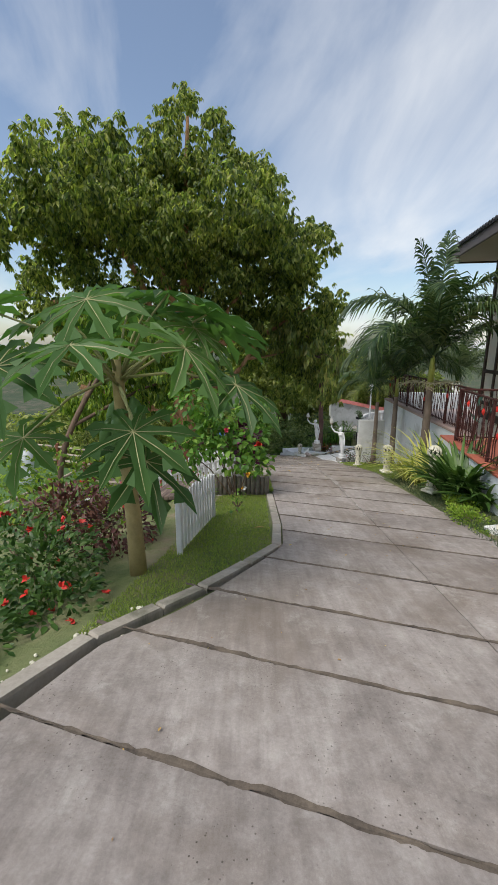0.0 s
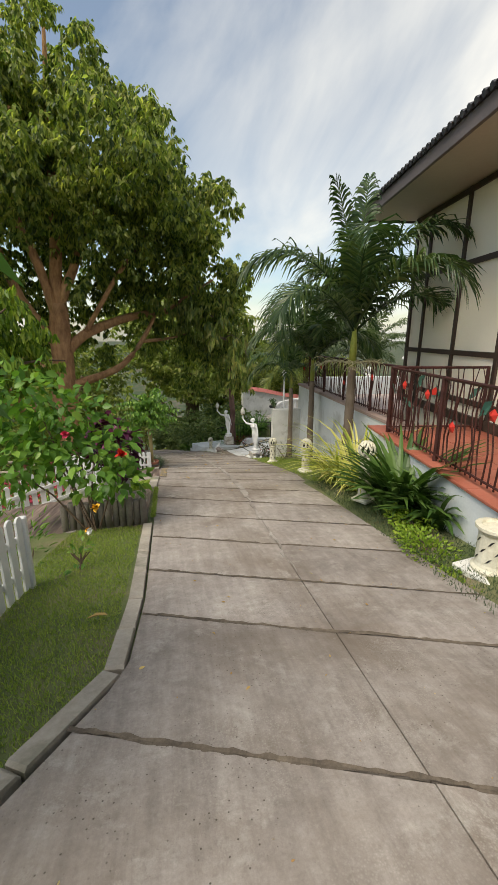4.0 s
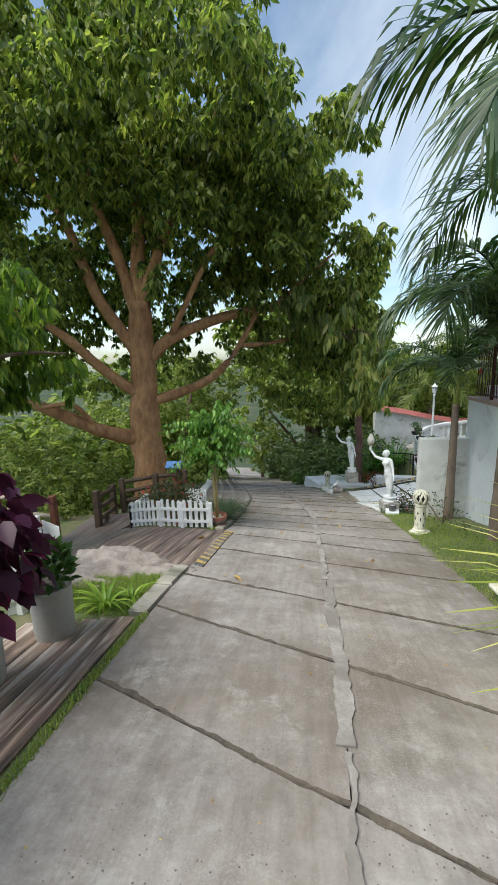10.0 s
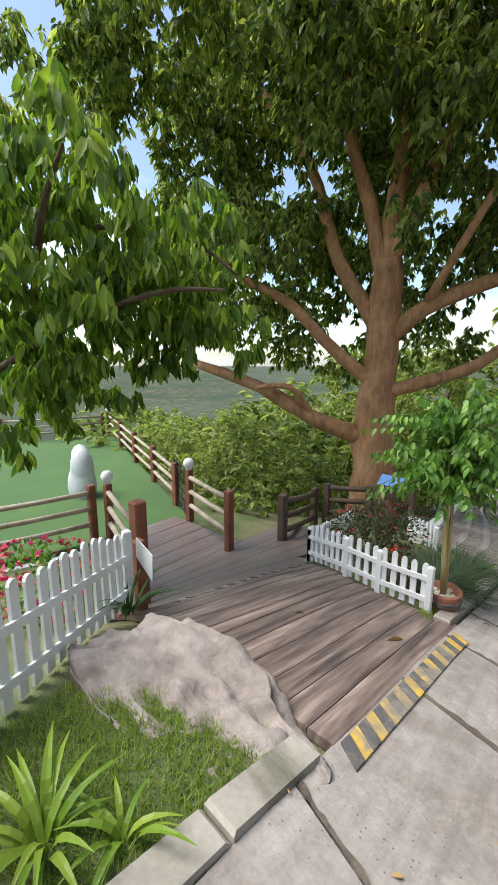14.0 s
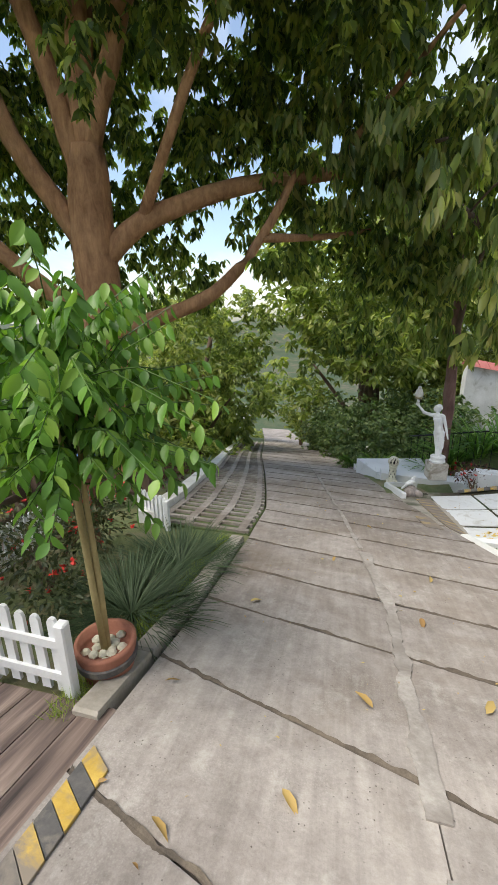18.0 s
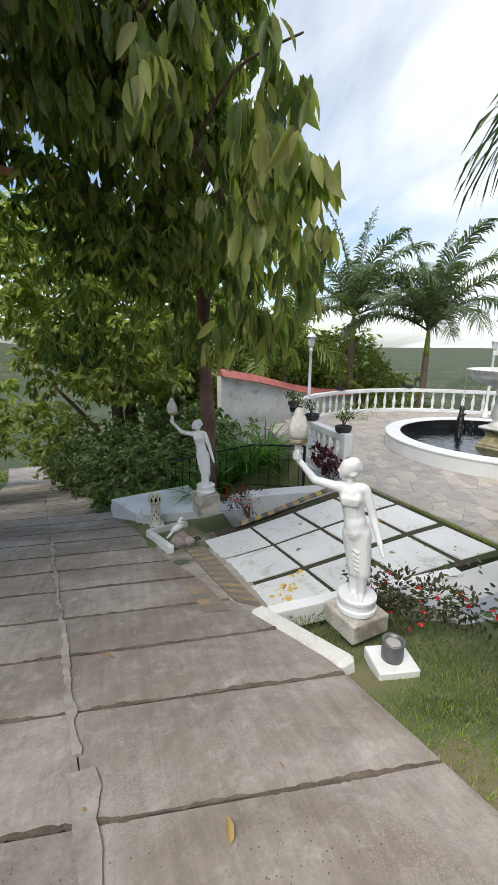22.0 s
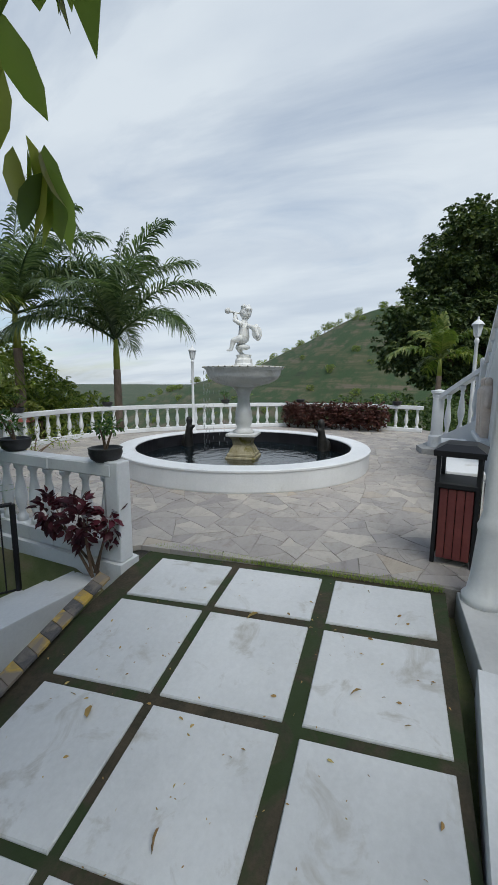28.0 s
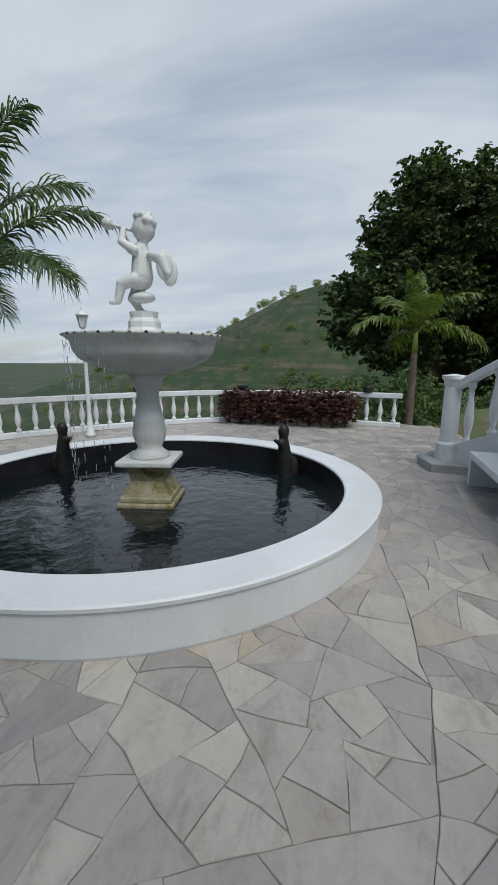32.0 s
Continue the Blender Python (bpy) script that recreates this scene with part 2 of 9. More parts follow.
def concrete(name):
    """Worn slab concrete: broad tone, pale scuffs, brown stains, dark pits, exposed grit in places."""
    m, nt, b = nodes_of(name)
    pos = world_pos(nt)
    broad, mid, fine = tex_noise(nt, pos, 1.1, 5), tex_noise(nt, pos, 9.0, 7, 0.7), tex_noise(nt, pos, 60, 4, 0.75)
    fac = math_of(nt, "ADD", math_of(nt, "MULTIPLY", broad, 0.45), math_of(nt, "ADD", math_of(nt, "MULTIPLY", mid, 0.35), math_of(nt, "MULTIPLY", fine, 0.2)))
    col = ramp_of(nt, fac, [(0.34, (0.165, 0.144, 0.131)), (0.5, (0.288, 0.257, 0.237)), (0.66, (0.42, 0.384, 0.355))])
    brown = ramp_of(nt, tex_noise(nt, pos, 0.75, 7, 0.62, 0.5), [(0.46, (0, 0, 0)), (0.66, (0.85, 0.85, 0.85))])
    col = mix_of(nt, brown, col, (0.175, 0.142, 0.115))
    scuff = ramp_of(nt, tex_noise(nt, pos, 4.6, 9, 0.78, 0.25), [(0.54, (0, 0, 0)), (0.70, (0.55, 0.55, 0.55))])
    col = mix_of(nt, scuff, col, (0.46, 0.44, 0.405))
    # trowel and tyre streaks along the drive
    mp = nt.nodes.new("ShaderNodeMapping")
    mp.inputs["Scale"].default_value = (16.0, 1.4, 1.0)
    nt.links.new(pos, mp.inputs[0])
    streak = ramp_of(nt, tex_noise(nt, mp.outputs[0], 1.0, 6, 0.65, 0.3), [(0.36, (0.88, 0.875, 0.87)), (0.62, (1.07, 1.07, 1.07))])
    col = mix_of(nt, 1.0, col, streak, "MULTIPLY")
    vo = nt.nodes.new("ShaderNodeTexVoronoi")
    vo.inputs["Scale"].default_value = 34
    nt.links.new(pos, vo.inputs["Vector"])
    pits = ramp_of(nt, vo.outputs["Distance"], [(0.07, (1, 1, 1)), (0.16, (0, 0, 0))])
    grit = ramp_of(nt, tex_noise(nt, pos, 1.9, 4), [(0.46, (0, 0, 0)), (0.58, (1, 1, 1))])
    pit = math_of(nt, "MULTIPLY", pits, grit)
    col = mix_of(nt, pit, col, (0.10, 0.085, 0.07))
    vs = nt.nodes.new("ShaderNodeTexVoronoi")
    vs.inputs["Scale"].default_value = 95
    nt.links.new(pos, vs.inputs["Vector"])
    stone = ramp_of(nt, vs.outputs["Distance"], [(0.05, (1, 1, 1)), (0.50, (0, 0, 0))])
    bare = ramp_of(nt, tex_noise(nt, pos, 0.9, 7, 0.7), [(0.50, (0, 0, 0)), (0.64, (0.42, 0.42, 0.42))])
    col = mix_of(nt, math_of(nt, "MULTIPLY", stone, bare), col, (0.48, 0.455, 0.42))
    v = math_of(nt, "ADD", math_of(nt, "MULTIPLY", rand_of(nt), 0.2), 0.9)
    cc = nt.nodes.new("ShaderNodeCombineColor")
    for k in range(3):
        nt.links.new(v, cc.inputs[k])
    nt.links.new(mix_of(nt, 1.0, col, cc.outputs[0], "MULTIPLY"), b.inputs["Base Color"])
    b.inputs["Roughness"].default_value = 0.88
    b.inputs["Specular IOR Level"].default_value = 0.3
    bump_of(nt, b, math_of(nt, "SUBTRACT", fac, math_of(nt, "MULTIPLY", pit, 0.4)), 0.5, 0.012)
    return m


M_CONC = concrete("worn_concrete")
M_SEAM = surface("pale_mortar", (0.24, 0.215, 0.195), (0.42, 0.39, 0.36), 5, 40, 0.9, 0.5, stain=(0.22, 0.195, 0.175), stain_scale=2.2, stain_cut=(0.44, 0.6))
M_KERB = surface("kerb_concrete", (0.24, 0.215, 0.18), (0.42, 0.385, 0.335), 2.5, 30, 0.9, 0.5, stain=(0.08, 0.085, 0.05), stain_cut=(0.52, 0.64))
M_WHITE = surface("white_paint", (0.62, 0.63, 0.635), (0.75, 0.76, 0.765), 1.5, 40, 0.5, 0.12, stain=(0.50, 0.50, 0.48), stain_scale=1.6, stain_cut=(0.60, 0.74))
M_WHITE_OLD = surface("weathered_white_paint", (0.55, 0.55, 0.52), (0.76, 0.76, 0.74), 2.5, 40, 0.6, 0.2, stain=(0.36, 0.35, 0.30), stain_scale=2.2, stain_cut=(0.55, 0.70))
M_WALL = surface("blue_white_wall_paint", (0.58, 0.62, 0.66), (0.74, 0.77, 0.80), 0.8, 30, 0.7, 0.15, stain=(0.36, 0.37, 0.37), stain_scale=1.1, stain_cut=(0.55, 0.72))
M_CREAM = surface("cream_wall_board", (0.82, 0.77, 0.64), (0.87, 0.82, 0.69), 0.7, 20, 0.7, 0.05)
M_TIMBER = surface("dark_timber", (0.035, 0.024, 0.018), (0.075, 0.05, 0.038), 4, 40, 0.6, 0.2)
M_SOFFIT = surface("soffit_board", (0.50, 0.43, 0.34), (0.58, 0.51, 0.41), 1, 20, 0.7, 0.05)
M_ROOF = surface("dark_roof_tile", (0.03, 0.03, 0.035), (0.07, 0.07, 0.08), 2, 25, 0.6, 0.3)
M_REDTILE = surface("terracotta_floor_tile", (0.30, 0.085, 0.055), (0.42, 0.14, 0.095), 2, 25, 0.45, 0.15)
M_REDROOF = surface("red_roof_sheet", (0.34, 0.10, 0.09), (0.48, 0.17, 0.15), 1.2, 20, 0.6, 0.2)
M_IRON = surface("rusty_dark_iron", (0.03, 0.014, 0.012), (0.10, 0.035, 0.03), 8, 60, 0.55, 0.2, metal=0.3)
M_BLACKIRON = plain("black_iron", (0.018, 0.018, 0.02), 0.45, 0.4)
M_TURF = surface("green_turf", (0.045, 0.105, 0.028), (0.085, 0.155, 0.048), 1.2, 50, 0.9, 0.5)
M_DECK = planked("stamped_timber_boards", [(0.30, (0.04, 0.03, 0.028)), (0.45, (0.125, 0.09, 0.078)), (0.56, (0.22, 0.162, 0.136)), (0.68, (0.36, 0.285, 0.24))])
M_DECK2 = planked("smooth_stamped_boards", [(0.30, (0.10, 0.07, 0.062)), (0.5, (0.155, 0.115, 0.10)), (0.72, (0.22, 0.175, 0.155))], 0.45)
M_PLANK = planked("warm_stamped_boards", [(0.30, (0.035, 0.027, 0.025)), (0.41, (0.13, 0.09, 0.075)), (0.50, (0.30, 0.205, 0.155)), (0.60, (0.54, 0.46, 0.41))], 0.4)
M_ROCK = surface("pale_boulder_stone", (0.15, 0.12, 0.105), (0.40, 0.35, 0.32), 2.2, 16, 0.9, 0.9, stain=(0.16, 0.13, 0.11), stain_scale=1.5, stain_cut=(0.54, 0.68), dist=0.04)
M_YELLOW = surface("worn_yellow_paint", (0.42, 0.27, 0.05), (0.62, 0.42, 0.10), 6, 40, 0.8, 0.3, stain=(0.24, 0.20, 0.16), stain_scale=4, stain_cut=(0.44, 0.58))
M_BLACKPAINT = surface("worn_black_paint", (0.06, 0.06, 0.06), (0.14, 0.13, 0.125), 6, 40, 0.8, 0.3, stain=(0.22, 0.19, 0.16), stain_scale=4, stain_cut=(0.50, 0.62))
M_POST = surface("red_brown_post", (0.12, 0.04, 0.022), (0.26, 0.105, 0.06), 5, 50, 0.75, 0.4)
M_RAIL = surface("grey_brown_rail", (0.24, 0.19, 0.14), (0.50, 0.43, 0.35), 4, 40, 0.8, 0.35)
M_LOG = surface("dark_log", (0.045, 0.03, 0.02), (0.12, 0.08, 0.055), 5, 40, 0.85, 0.5)
M_TERRACOTTA = surface("terracotta_pot", (0.26, 0.10, 0.065), (0.38, 0.165, 0.11), 5, 40, 0.8, 0.25)
M_GREYPOT = surface("grey_cement_pot", (0.34, 0.33, 0.31), (0.46, 0.45, 0.43), 3, 40, 0.75, 0.2)
M_NEAR_BLACK = surface("near_black", (0.008, 0.008, 0.01), (0.02, 0.02, 0.024), 3, 30, 0.4, 0.2)
M_MOSSY = surface("mossy_stone", (0.20, 0.17, 0.085), (0.42, 0.38, 0.27), 7, 40, 0.85, 0.5, stain=(0.15, 0.13, 0.03), stain_scale=4)
M_CREAMSTONE = surface("cream_cast_stone", (0.52, 0.49, 0.38), (0.74, 0.72, 0.60), 5, 40, 0.75, 0.25, stain=(0.30, 0.26, 0.14), stain_scale=3, stain_cut=(0.58, 0.70))
def flagstone(name, island):
    """Broken paving stone: cream, grey or pinkish from stone to stone, veined and worn."""
    m, nt, b = nodes_of(name)
    pos = world_pos(nt)
    rnd = rand_of(nt, island)
    off = nt.nodes.new("ShaderNodeCombineXYZ")
    nt.links.new(math_of(nt, "MULTIPLY", rnd, 37.0), off.inputs["Z"])
    ad = nt.nodes.new("ShaderNodeVectorMath")
    nt.links.new(pos, ad.inputs[0])
    nt.links.new(off.outputs[0], ad.inputs[1])
    mp = nt.nodes.new("ShaderNodeMapping")
    mp.inputs["Scale"].default_value = (1.3, 3.0, 1.0)
    rot = nt.nodes.new("ShaderNodeCombineXYZ")
    nt.links.new(math_of(nt, "MULTIPLY", rnd, 19.0), rot.inputs["Z"])
    nt.links.new(rot.outputs[0], mp.inputs["Rotation"])
    nt.links.new(ad.outputs[0], mp.inputs[0])
    vein = tex_noise(nt, mp.outputs[0], 2.2, 6, 0.62, 0.9)
    fine = tex_noise(nt, pos, 34, 5, 0.7)
    tone = ramp_of(nt, rnd, [(0.0, (0.27, 0.25, 0.24)), (0.2, (0.39, 0.36, 0.325)), (0.42, (0.315, 0.29, 0.27)), (0.6, (0.45, 0.415, 0.365)), (0.76, (0.37, 0.338, 0.31)), (0.94, (0.30, 0.282, 0.27)), (1.0, (0.40, 0.345, 0.275))])
    shade = ramp_of(nt, math_of(nt, "ADD", math_of(nt, "MULTIPLY", vein, 0.7), math_of(nt, "MULTIPLY", fine, 0.3)), [(0.30, (0.70, 0.66, 0.62)), (0.48, (0.98, 0.98, 0.98)), (0.68, (1.14, 1.12, 1.10))])
    nt.links.new(mix_of(nt, 1.0, tone, shade, "MULTIPLY"), b.inputs["Base Color"])
    b.inputs["Roughness"].default_value = 0.5
    b.inputs["Specular IOR Level"].default_value = 0.35
    bump_of(nt, b, math_of(nt, "ADD", vein, math_of(nt, "MULTIPLY", fine, 0.5)), 0.35, 0.012)
    return m


M_FLAG = flagstone("crazy_paving_stone", False)
M_TILE = surface("white_painted_slab", (0.54, 0.55, 0.55), (0.67, 0.68, 0.68), 1.4, 30, 0.65, 0.2, stain=(0.40, 0.385, 0.345), stain_scale=3.4, stain_cut=(0.56, 0.72))
M_MOSS = surface("moss_joint", (0.026, 0.026, 0.014), (0.080, 0.062, 0.042), 8, 50, 0.95, 0.9, stain=(0.030, 0.046, 0.016), stain_scale=2.0, stain_cut=(0.46, 0.56))
M_BIN = surface("maroon_slat", (0.15, 0.036, 0.034), (0.23, 0.065, 0.058), 6, 40, 0.5, 0.2)
M_RED = plain("red_petal", (0.55, 0.03, 0.02), 0.6)
M_PINK = plain("pink_petal", (0.62, 0.06, 0.13), 0.6)
M_YEL = plain("yellow_petal", (0.75, 0.42, 0.03), 0.6)
M_WPET = plain("white_petal", (0.8, 0.8, 0.76), 0.6)

L_BIG = leafy("broad_tree_leaf", [(0.2, (0.055, 0.092, 0.036)), (0.42, (0.16, 0.21, 0.065)), (0.62, (0.31, 0.35, 0.105)), (0.80, (0.46, 0.45, 0.15))], rough=0.36, trans=0.62)
L_BRIGHT = leafy("young_tree_leaf", [(0.2, (0.055, 0.11, 0.022)), (0.5, (0.145, 0.235, 0.038)), (0.72, (0.27, 0.35, 0.055)), (0.88, (0.36, 0.42, 0.075))], trans=0.5)
L_DROOP = leafy("dusty_drooping_leaf", [(0.2, (0.10, 0.145, 0.055)), (0.5, (0.23, 0.28, 0.10)), (0.72, (0.40, 0.36, 0.15)), (0.88, (0.38, 0.52, 0.11))], rough=0.34, trans=0.64)
L_FAR = leafy("distant_leaf", [(0.2, (0.10, 0.14, 0.04)), (0.5, (0.23, 0.28, 0.08)), (0.85, (0.42, 0.42, 0.14))], trans=0.5, big=0.2)
L_DARK = leafy("dark_hill_leaf", [(0.2, (0.022, 0.042, 0.016)), (0.6, (0.075, 0.105, 0.035)), (0.88, (0.17, 0.19, 0.06))], rough=0.65, trans=0.25, big=0.2)
L_HEDGE = leafy("garden_shrub_leaf", [(0.2, (0.05, 0.09, 0.035)), (0.6, (0.14, 0.20, 0.075)), (0.9, (0.26, 0.30, 0.12))], rough=0.5, trans=0.38)
L_PALM = leafy("palm_leaflet", [(0.2, (0.022, 0.05, 0.02)), (0.55, (0.055, 0.10, 0.038)), (0.85, (0.125, 0.165, 0.06))], 0.36, 0.35)
L_PALM_PALE = leafy("greyish_palm_leaflet", [(0.2, (0.05, 0.08, 0.045)), (0.55, (0.11, 0.15, 0.08)), (0.85, (0.21, 0.25, 0.14))], 0.4, 0.38)
L_PALM2 = leafy("yellowing_palm_leaflet", [(0.2, (0.06, 0.10, 0.022)), (0.55, (0.13, 0.175, 0.04)), (0.85, (0.25, 0.26, 0.07))], 0.45, 0.35)
L_PAPAYA = leafy("papaya_leaf_blade", [(0.2, (0.05, 0.11, 0.035)), (0.6, (0.085, 0.175, 0.05)), (0.9, (0.16, 0.27, 0.07))], 0.5, 0.45)
L_STRIPE = leafy("cream_striped_blade", [(0.2, (0.17, 0.24, 0.04)), (0.42, (0.42, 0.43, 0.09)), (0.8, (0.66, 0.61, 0.24))], 0.45, 0.25)
L_AGAP = leafy("dark_strap_leaf", [(0.2, (0.03, 0.075, 0.016)), (0.6, (0.065, 0.13, 0.03)), (0.9, (0.12, 0.20, 0.05))], 0.4, 0.22)
L_LIME = leafy("lime_leaf", [(0.2, (0.12, 0.22, 0.02)), (0.6, (0.22, 0.33, 0.04)), (0.9, (0.36, 0.42, 0.08))], 0.45, 0.3)
L_GREEN = leafy("glossy_shrub_leaf", [(0.2, (0.06, 0.145, 0.028)), (0.6, (0.13, 0.265, 0.045)), (0.9, (0.28, 0.41, 0.08))], 0.4, 0.35)
L_PURPLE = leafy("purple_leaf", [(0.2, (0.032, 0.008, 0.022)), (0.6, (0.085, 0.016, 0.05)), (0.9, (0.32, 0.03, 0.14))], 0.45, 0.2)
L_WINE = leafy("wine_leaf", [(0.2, (0.03, 0.006, 0.012)), (0.7, (0.08, 0.014, 0.022)), (0.92, (0.15, 0.03, 0.05))], 0.45, 0.15)
L_RUST = leafy("reddish_hedge_leaf", [(0.2, (0.05, 0.022, 0.02)), (0.6, (0.11, 0.04, 0.035)), (0.9, (0.16, 0.08, 0.05))], 0.5, 0.15)
L_GRASS = leafy("grass_blade", [(0.2, (0.16, 0.24, 0.045)), (0.6, (0.29, 0.36, 0.085)), (0.9, (0.44, 0.43, 0.16))], 0.6, 0.45, 1.5)
L_DRY = leafy("fallen_leaf", [(0.2, (0.26, 0.15, 0.06)), (0.6, (0.42, 0.28, 0.10)), (0.9, (0.50, 0.42, 0.16))], 0.7, 0.1)
L_SILVER = leafy("pale_dry_sprig", [(0.2, (0.22, 0.21, 0.12)), (0.9, (0.46, 0.42, 0.27))], 0.7, 0.1)
B_TREE = bark_mat("reddish_bark", (0.19, 0.085, 0.038), (0.60, 0.33, 0.165))
B_DARK = bark_mat("brown_bark", (0.06, 0.04, 0.026), (0.18, 0.12, 0.08))
B_PALM = bark_mat("palm_bark", (0.11, 0.08, 0.06), (0.26, 0.20, 0.155))
M_SHAFT = surface("palm_crownshaft", (0.16, 0.22, 0.03), (0.34, 0.34, 0.07), 4, 30, 0.5, 0.1)
M_STEM = surface("pale_stem", (0.22, 0.24, 0.10), (0.38, 0.36, 0.17), 4, 30, 0.6, 0.2)
M_TRUNKY = surface("yellowish_trunk", (0.25, 0.20, 0.09), (0.42, 0.34, 0.16), 5, 30, 0.7, 0.3)

# ---- building helpers ----
rng = np.random.default_rng(7)


def part(name, data, material, parent=None, label="", smooth=False):
    """Links a bmesh, a mesh or (verts, faces) as one mesh object under parent."""
    if isinstance(data, bmesh.types.BMesh):
        me = bpy.data.meshes.new(name)
        data.to_mesh(me)
        data.free()
    elif isinstance(data, tuple):
        me = bpy.data.meshes.new(name)
        me.from_pydata([tuple(v) for v in data[0]], [], [tuple(f) for f in data[1]])
        me.update()
    else:
        me = data
    if material and not me.materials:
        me.materials.append(material)
    if smooth:
        me.polygons.foreach_set("use_smooth", [True] * len(me.polygons))
    ob = new(name, me)
    ob.parent = parent
    if label:
        ob["label"] = label
    return ob


def thing(name, m, label, category, group="", kind=""):
    ob = new(name)
    ob.empty_display_size = 0.1
    ob.matrix_basis = m
    return tagged(ob, label, category, group, kind)


def at(x, y, z, rz=0.0):
    return pose(x, y, z, 0, 0, rz)


def add_box(bm, sx, sy, sz, m=Matrix(), bevel=0.0, seg=1):
    """A box with its base centred on m's origin."""
    r = bmesh.ops.create_cube(bm, size=1.0, matrix=m @ Matrix.Translation((0, 0, sz / 2)) @ Matrix.Diagonal((sx, sy, sz, 1)))
    if bevel:
        es = {e for v in r["verts"] for e in v.link_edges}
        bmesh.ops.bevel(bm, geom=list(es), offset=bevel, segments=seg, affect="EDGES", profile=0.5)
    return bm


def box(sx, sy, sz, m=Matrix(), bevel=0.0, seg=1):
    return add_box(bmesh.new(), sx, sy, sz, m, bevel, seg)


def tube(points, radii, n=8, cap=True):
    """A tapered tube along points, as (verts, faces)."""
    pts = [Vector(p) for p in points]
    vs, fs = [], []
    ref = Vector((0.31, 0.17, 0.93)).normalized()
    for i, p in enumerate(pts):
        d = (pts[min(i + 1, len(pts) - 1)] - pts[max(i - 1, 0)]).normalized()
        a = d.cross(ref if abs(d.dot(ref)) < 0.95 else Vector((1, 0, 0))).normalized()
        b = d.cross(a)
        for k in range(n):
            t = 2 * math.pi * k / n
            vs.append(p + (a * math.cos(t) + b * math.sin(t)) * radii[i])
    for i in range(len(pts) - 1):
        for k in range(n):
            fs.append((i * n + k, i * n + (k + 1) % n, (i + 1) * n + (k + 1) % n, (i + 1) * n + k))
    if cap:
        fs.append(tuple(range(n - 1, -1, -1)))
        fs.append(tuple(range((len(pts) - 1) * n, len(pts) * n)))
    return vs, fs


def merged(*meshes):
    vs, fs = [], []
    for v, f in meshes:
        o = len(vs)
        vs += list(v)
        fs += [tuple(i + o for i in q) for q in f]
    return vs, fs


def lathe(profile, n=20, m=Matrix(), squash=(1, 1)):
    """A turned shape from (radius, height) pairs, as (verts, faces)."""
    vs, fs = [], []
    for r, z in profile:
        for k in range(n):
            t = 2 * math.pi * k / n
            vs.append(m @ Vector((r * math.cos(t) * squash[0], r * math.sin(t) * squash[1], z)))
    for i in range(len(profile) - 1):
        for k in range(n):
            fs.append((i * n + k, i * n + (k + 1) % n, (i + 1) * n + (k + 1) % n, (i + 1) * n + k))
    fs.append(tuple(range(n - 1, -1, -1)))
    fs.append(tuple(range((len(profile) - 1) * n, len(profile) * n)))
    return vs, fs


def prism(loop, z0, z1, inset=0.0):
    """A slab over a closed plan loop; z1 may be a function of (x, y). The upper edge is eased by inset."""
    top = z1 if callable(z1) else (lambda x, y: z1)
    n = len(loop)
    cx, cy = sum(p[0] for p in loop) / n, sum(p[1] for p in loop) / n
    vs = [(x, y, (top(x, y) + z0) if callable(z1) else z0) for x, y in loop]
    vs += [(x, y, top(x, y) - inset) for x, y in loop]
    fs = [tuple(range(n - 1, -1, -1))] + [(i, (i + 1) % n, n + (i + 1) % n, n + i) for i in range(n)]
    if inset:
        for x, y in loop:
            d = math.hypot(x - cx, y - cy) or 1
            k = 1 - inset / d
            x2, y2 = cx + (x - cx) * k, cy + (y - cy) * k
            vs.append((x2, y2, top(x2, y2)))
        fs += [(n + i, n + (i + 1) % n, 2 * n + (i + 1) % n, 2 * n + i) for i in range(n)]
        fs.append(tuple(range(2 * n, 3 * n)))
    else:
        fs.append(tuple(range(n, 2 * n)))
    return vs, fs


def mesh_np(name, verts, faces, smooth=False):
    """A mesh from arrays; faces all have the same number of corners."""
    me = bpy.data.meshes.new(name)
    verts, faces = np.asarray(verts, np.float32), np.asarray(faces, np.int32)
    k = faces.shape[1]
    me.vertices.add(len(verts))
    me.vertices.foreach_set("co", verts.ravel())
    me.loops.add(faces.size)
    me.loops.foreach_set("vertex_index", faces.ravel())
    me.polygons.add(len(faces))
    me.polygons.foreach_set("loop_start", np.arange(0, faces.size, k, dtype=np.int32))
    if smooth:
        me.polygons.foreach_set("use_smooth", np.ones(len(faces), bool))
    me.update(calc_edges=True)
    return me


LEAF_V = np.array([(0, 0, 0), (0.40, 0.20, 0.07), (-0.40, 0.20, 0.07), (0.46, 0.55, 0.07), (-0.46, 0.55, 0.07), (0, 0.40, 0.0), (0, 1.0, -0.12)], np.float32)
LEAF_F = np.array([(0, 1, 5), (1, 3, 5), (3, 6, 5), (0, 5, 2), (2, 5, 4), (5, 6, 4)], np.int32)


LANCE = (np.array([(0, 0, 0), (0.34, 0.16, 0.05), (-0.34, 0.16, 0.05), (0.5, 0.42, 0.07), (-0.5, 0.42, 0.07), (0.36, 0.72, 0.02), (-0.36, 0.72, 0.02), (0, 0.16, 0.0), (0, 0.42, 0.0), (0, 0.72, -0.04), (0, 1.0, -0.12)], np.float32),
         np.array([(0, 1, 7), (0, 7, 2), (1, 3, 8), (1, 8, 7), (7, 8, 4), (7, 4, 2), (3, 5, 9), (3, 9, 8), (8, 9, 6), (8, 6, 4), (5, 10, 9), (9, 10, 6)], np.int32))


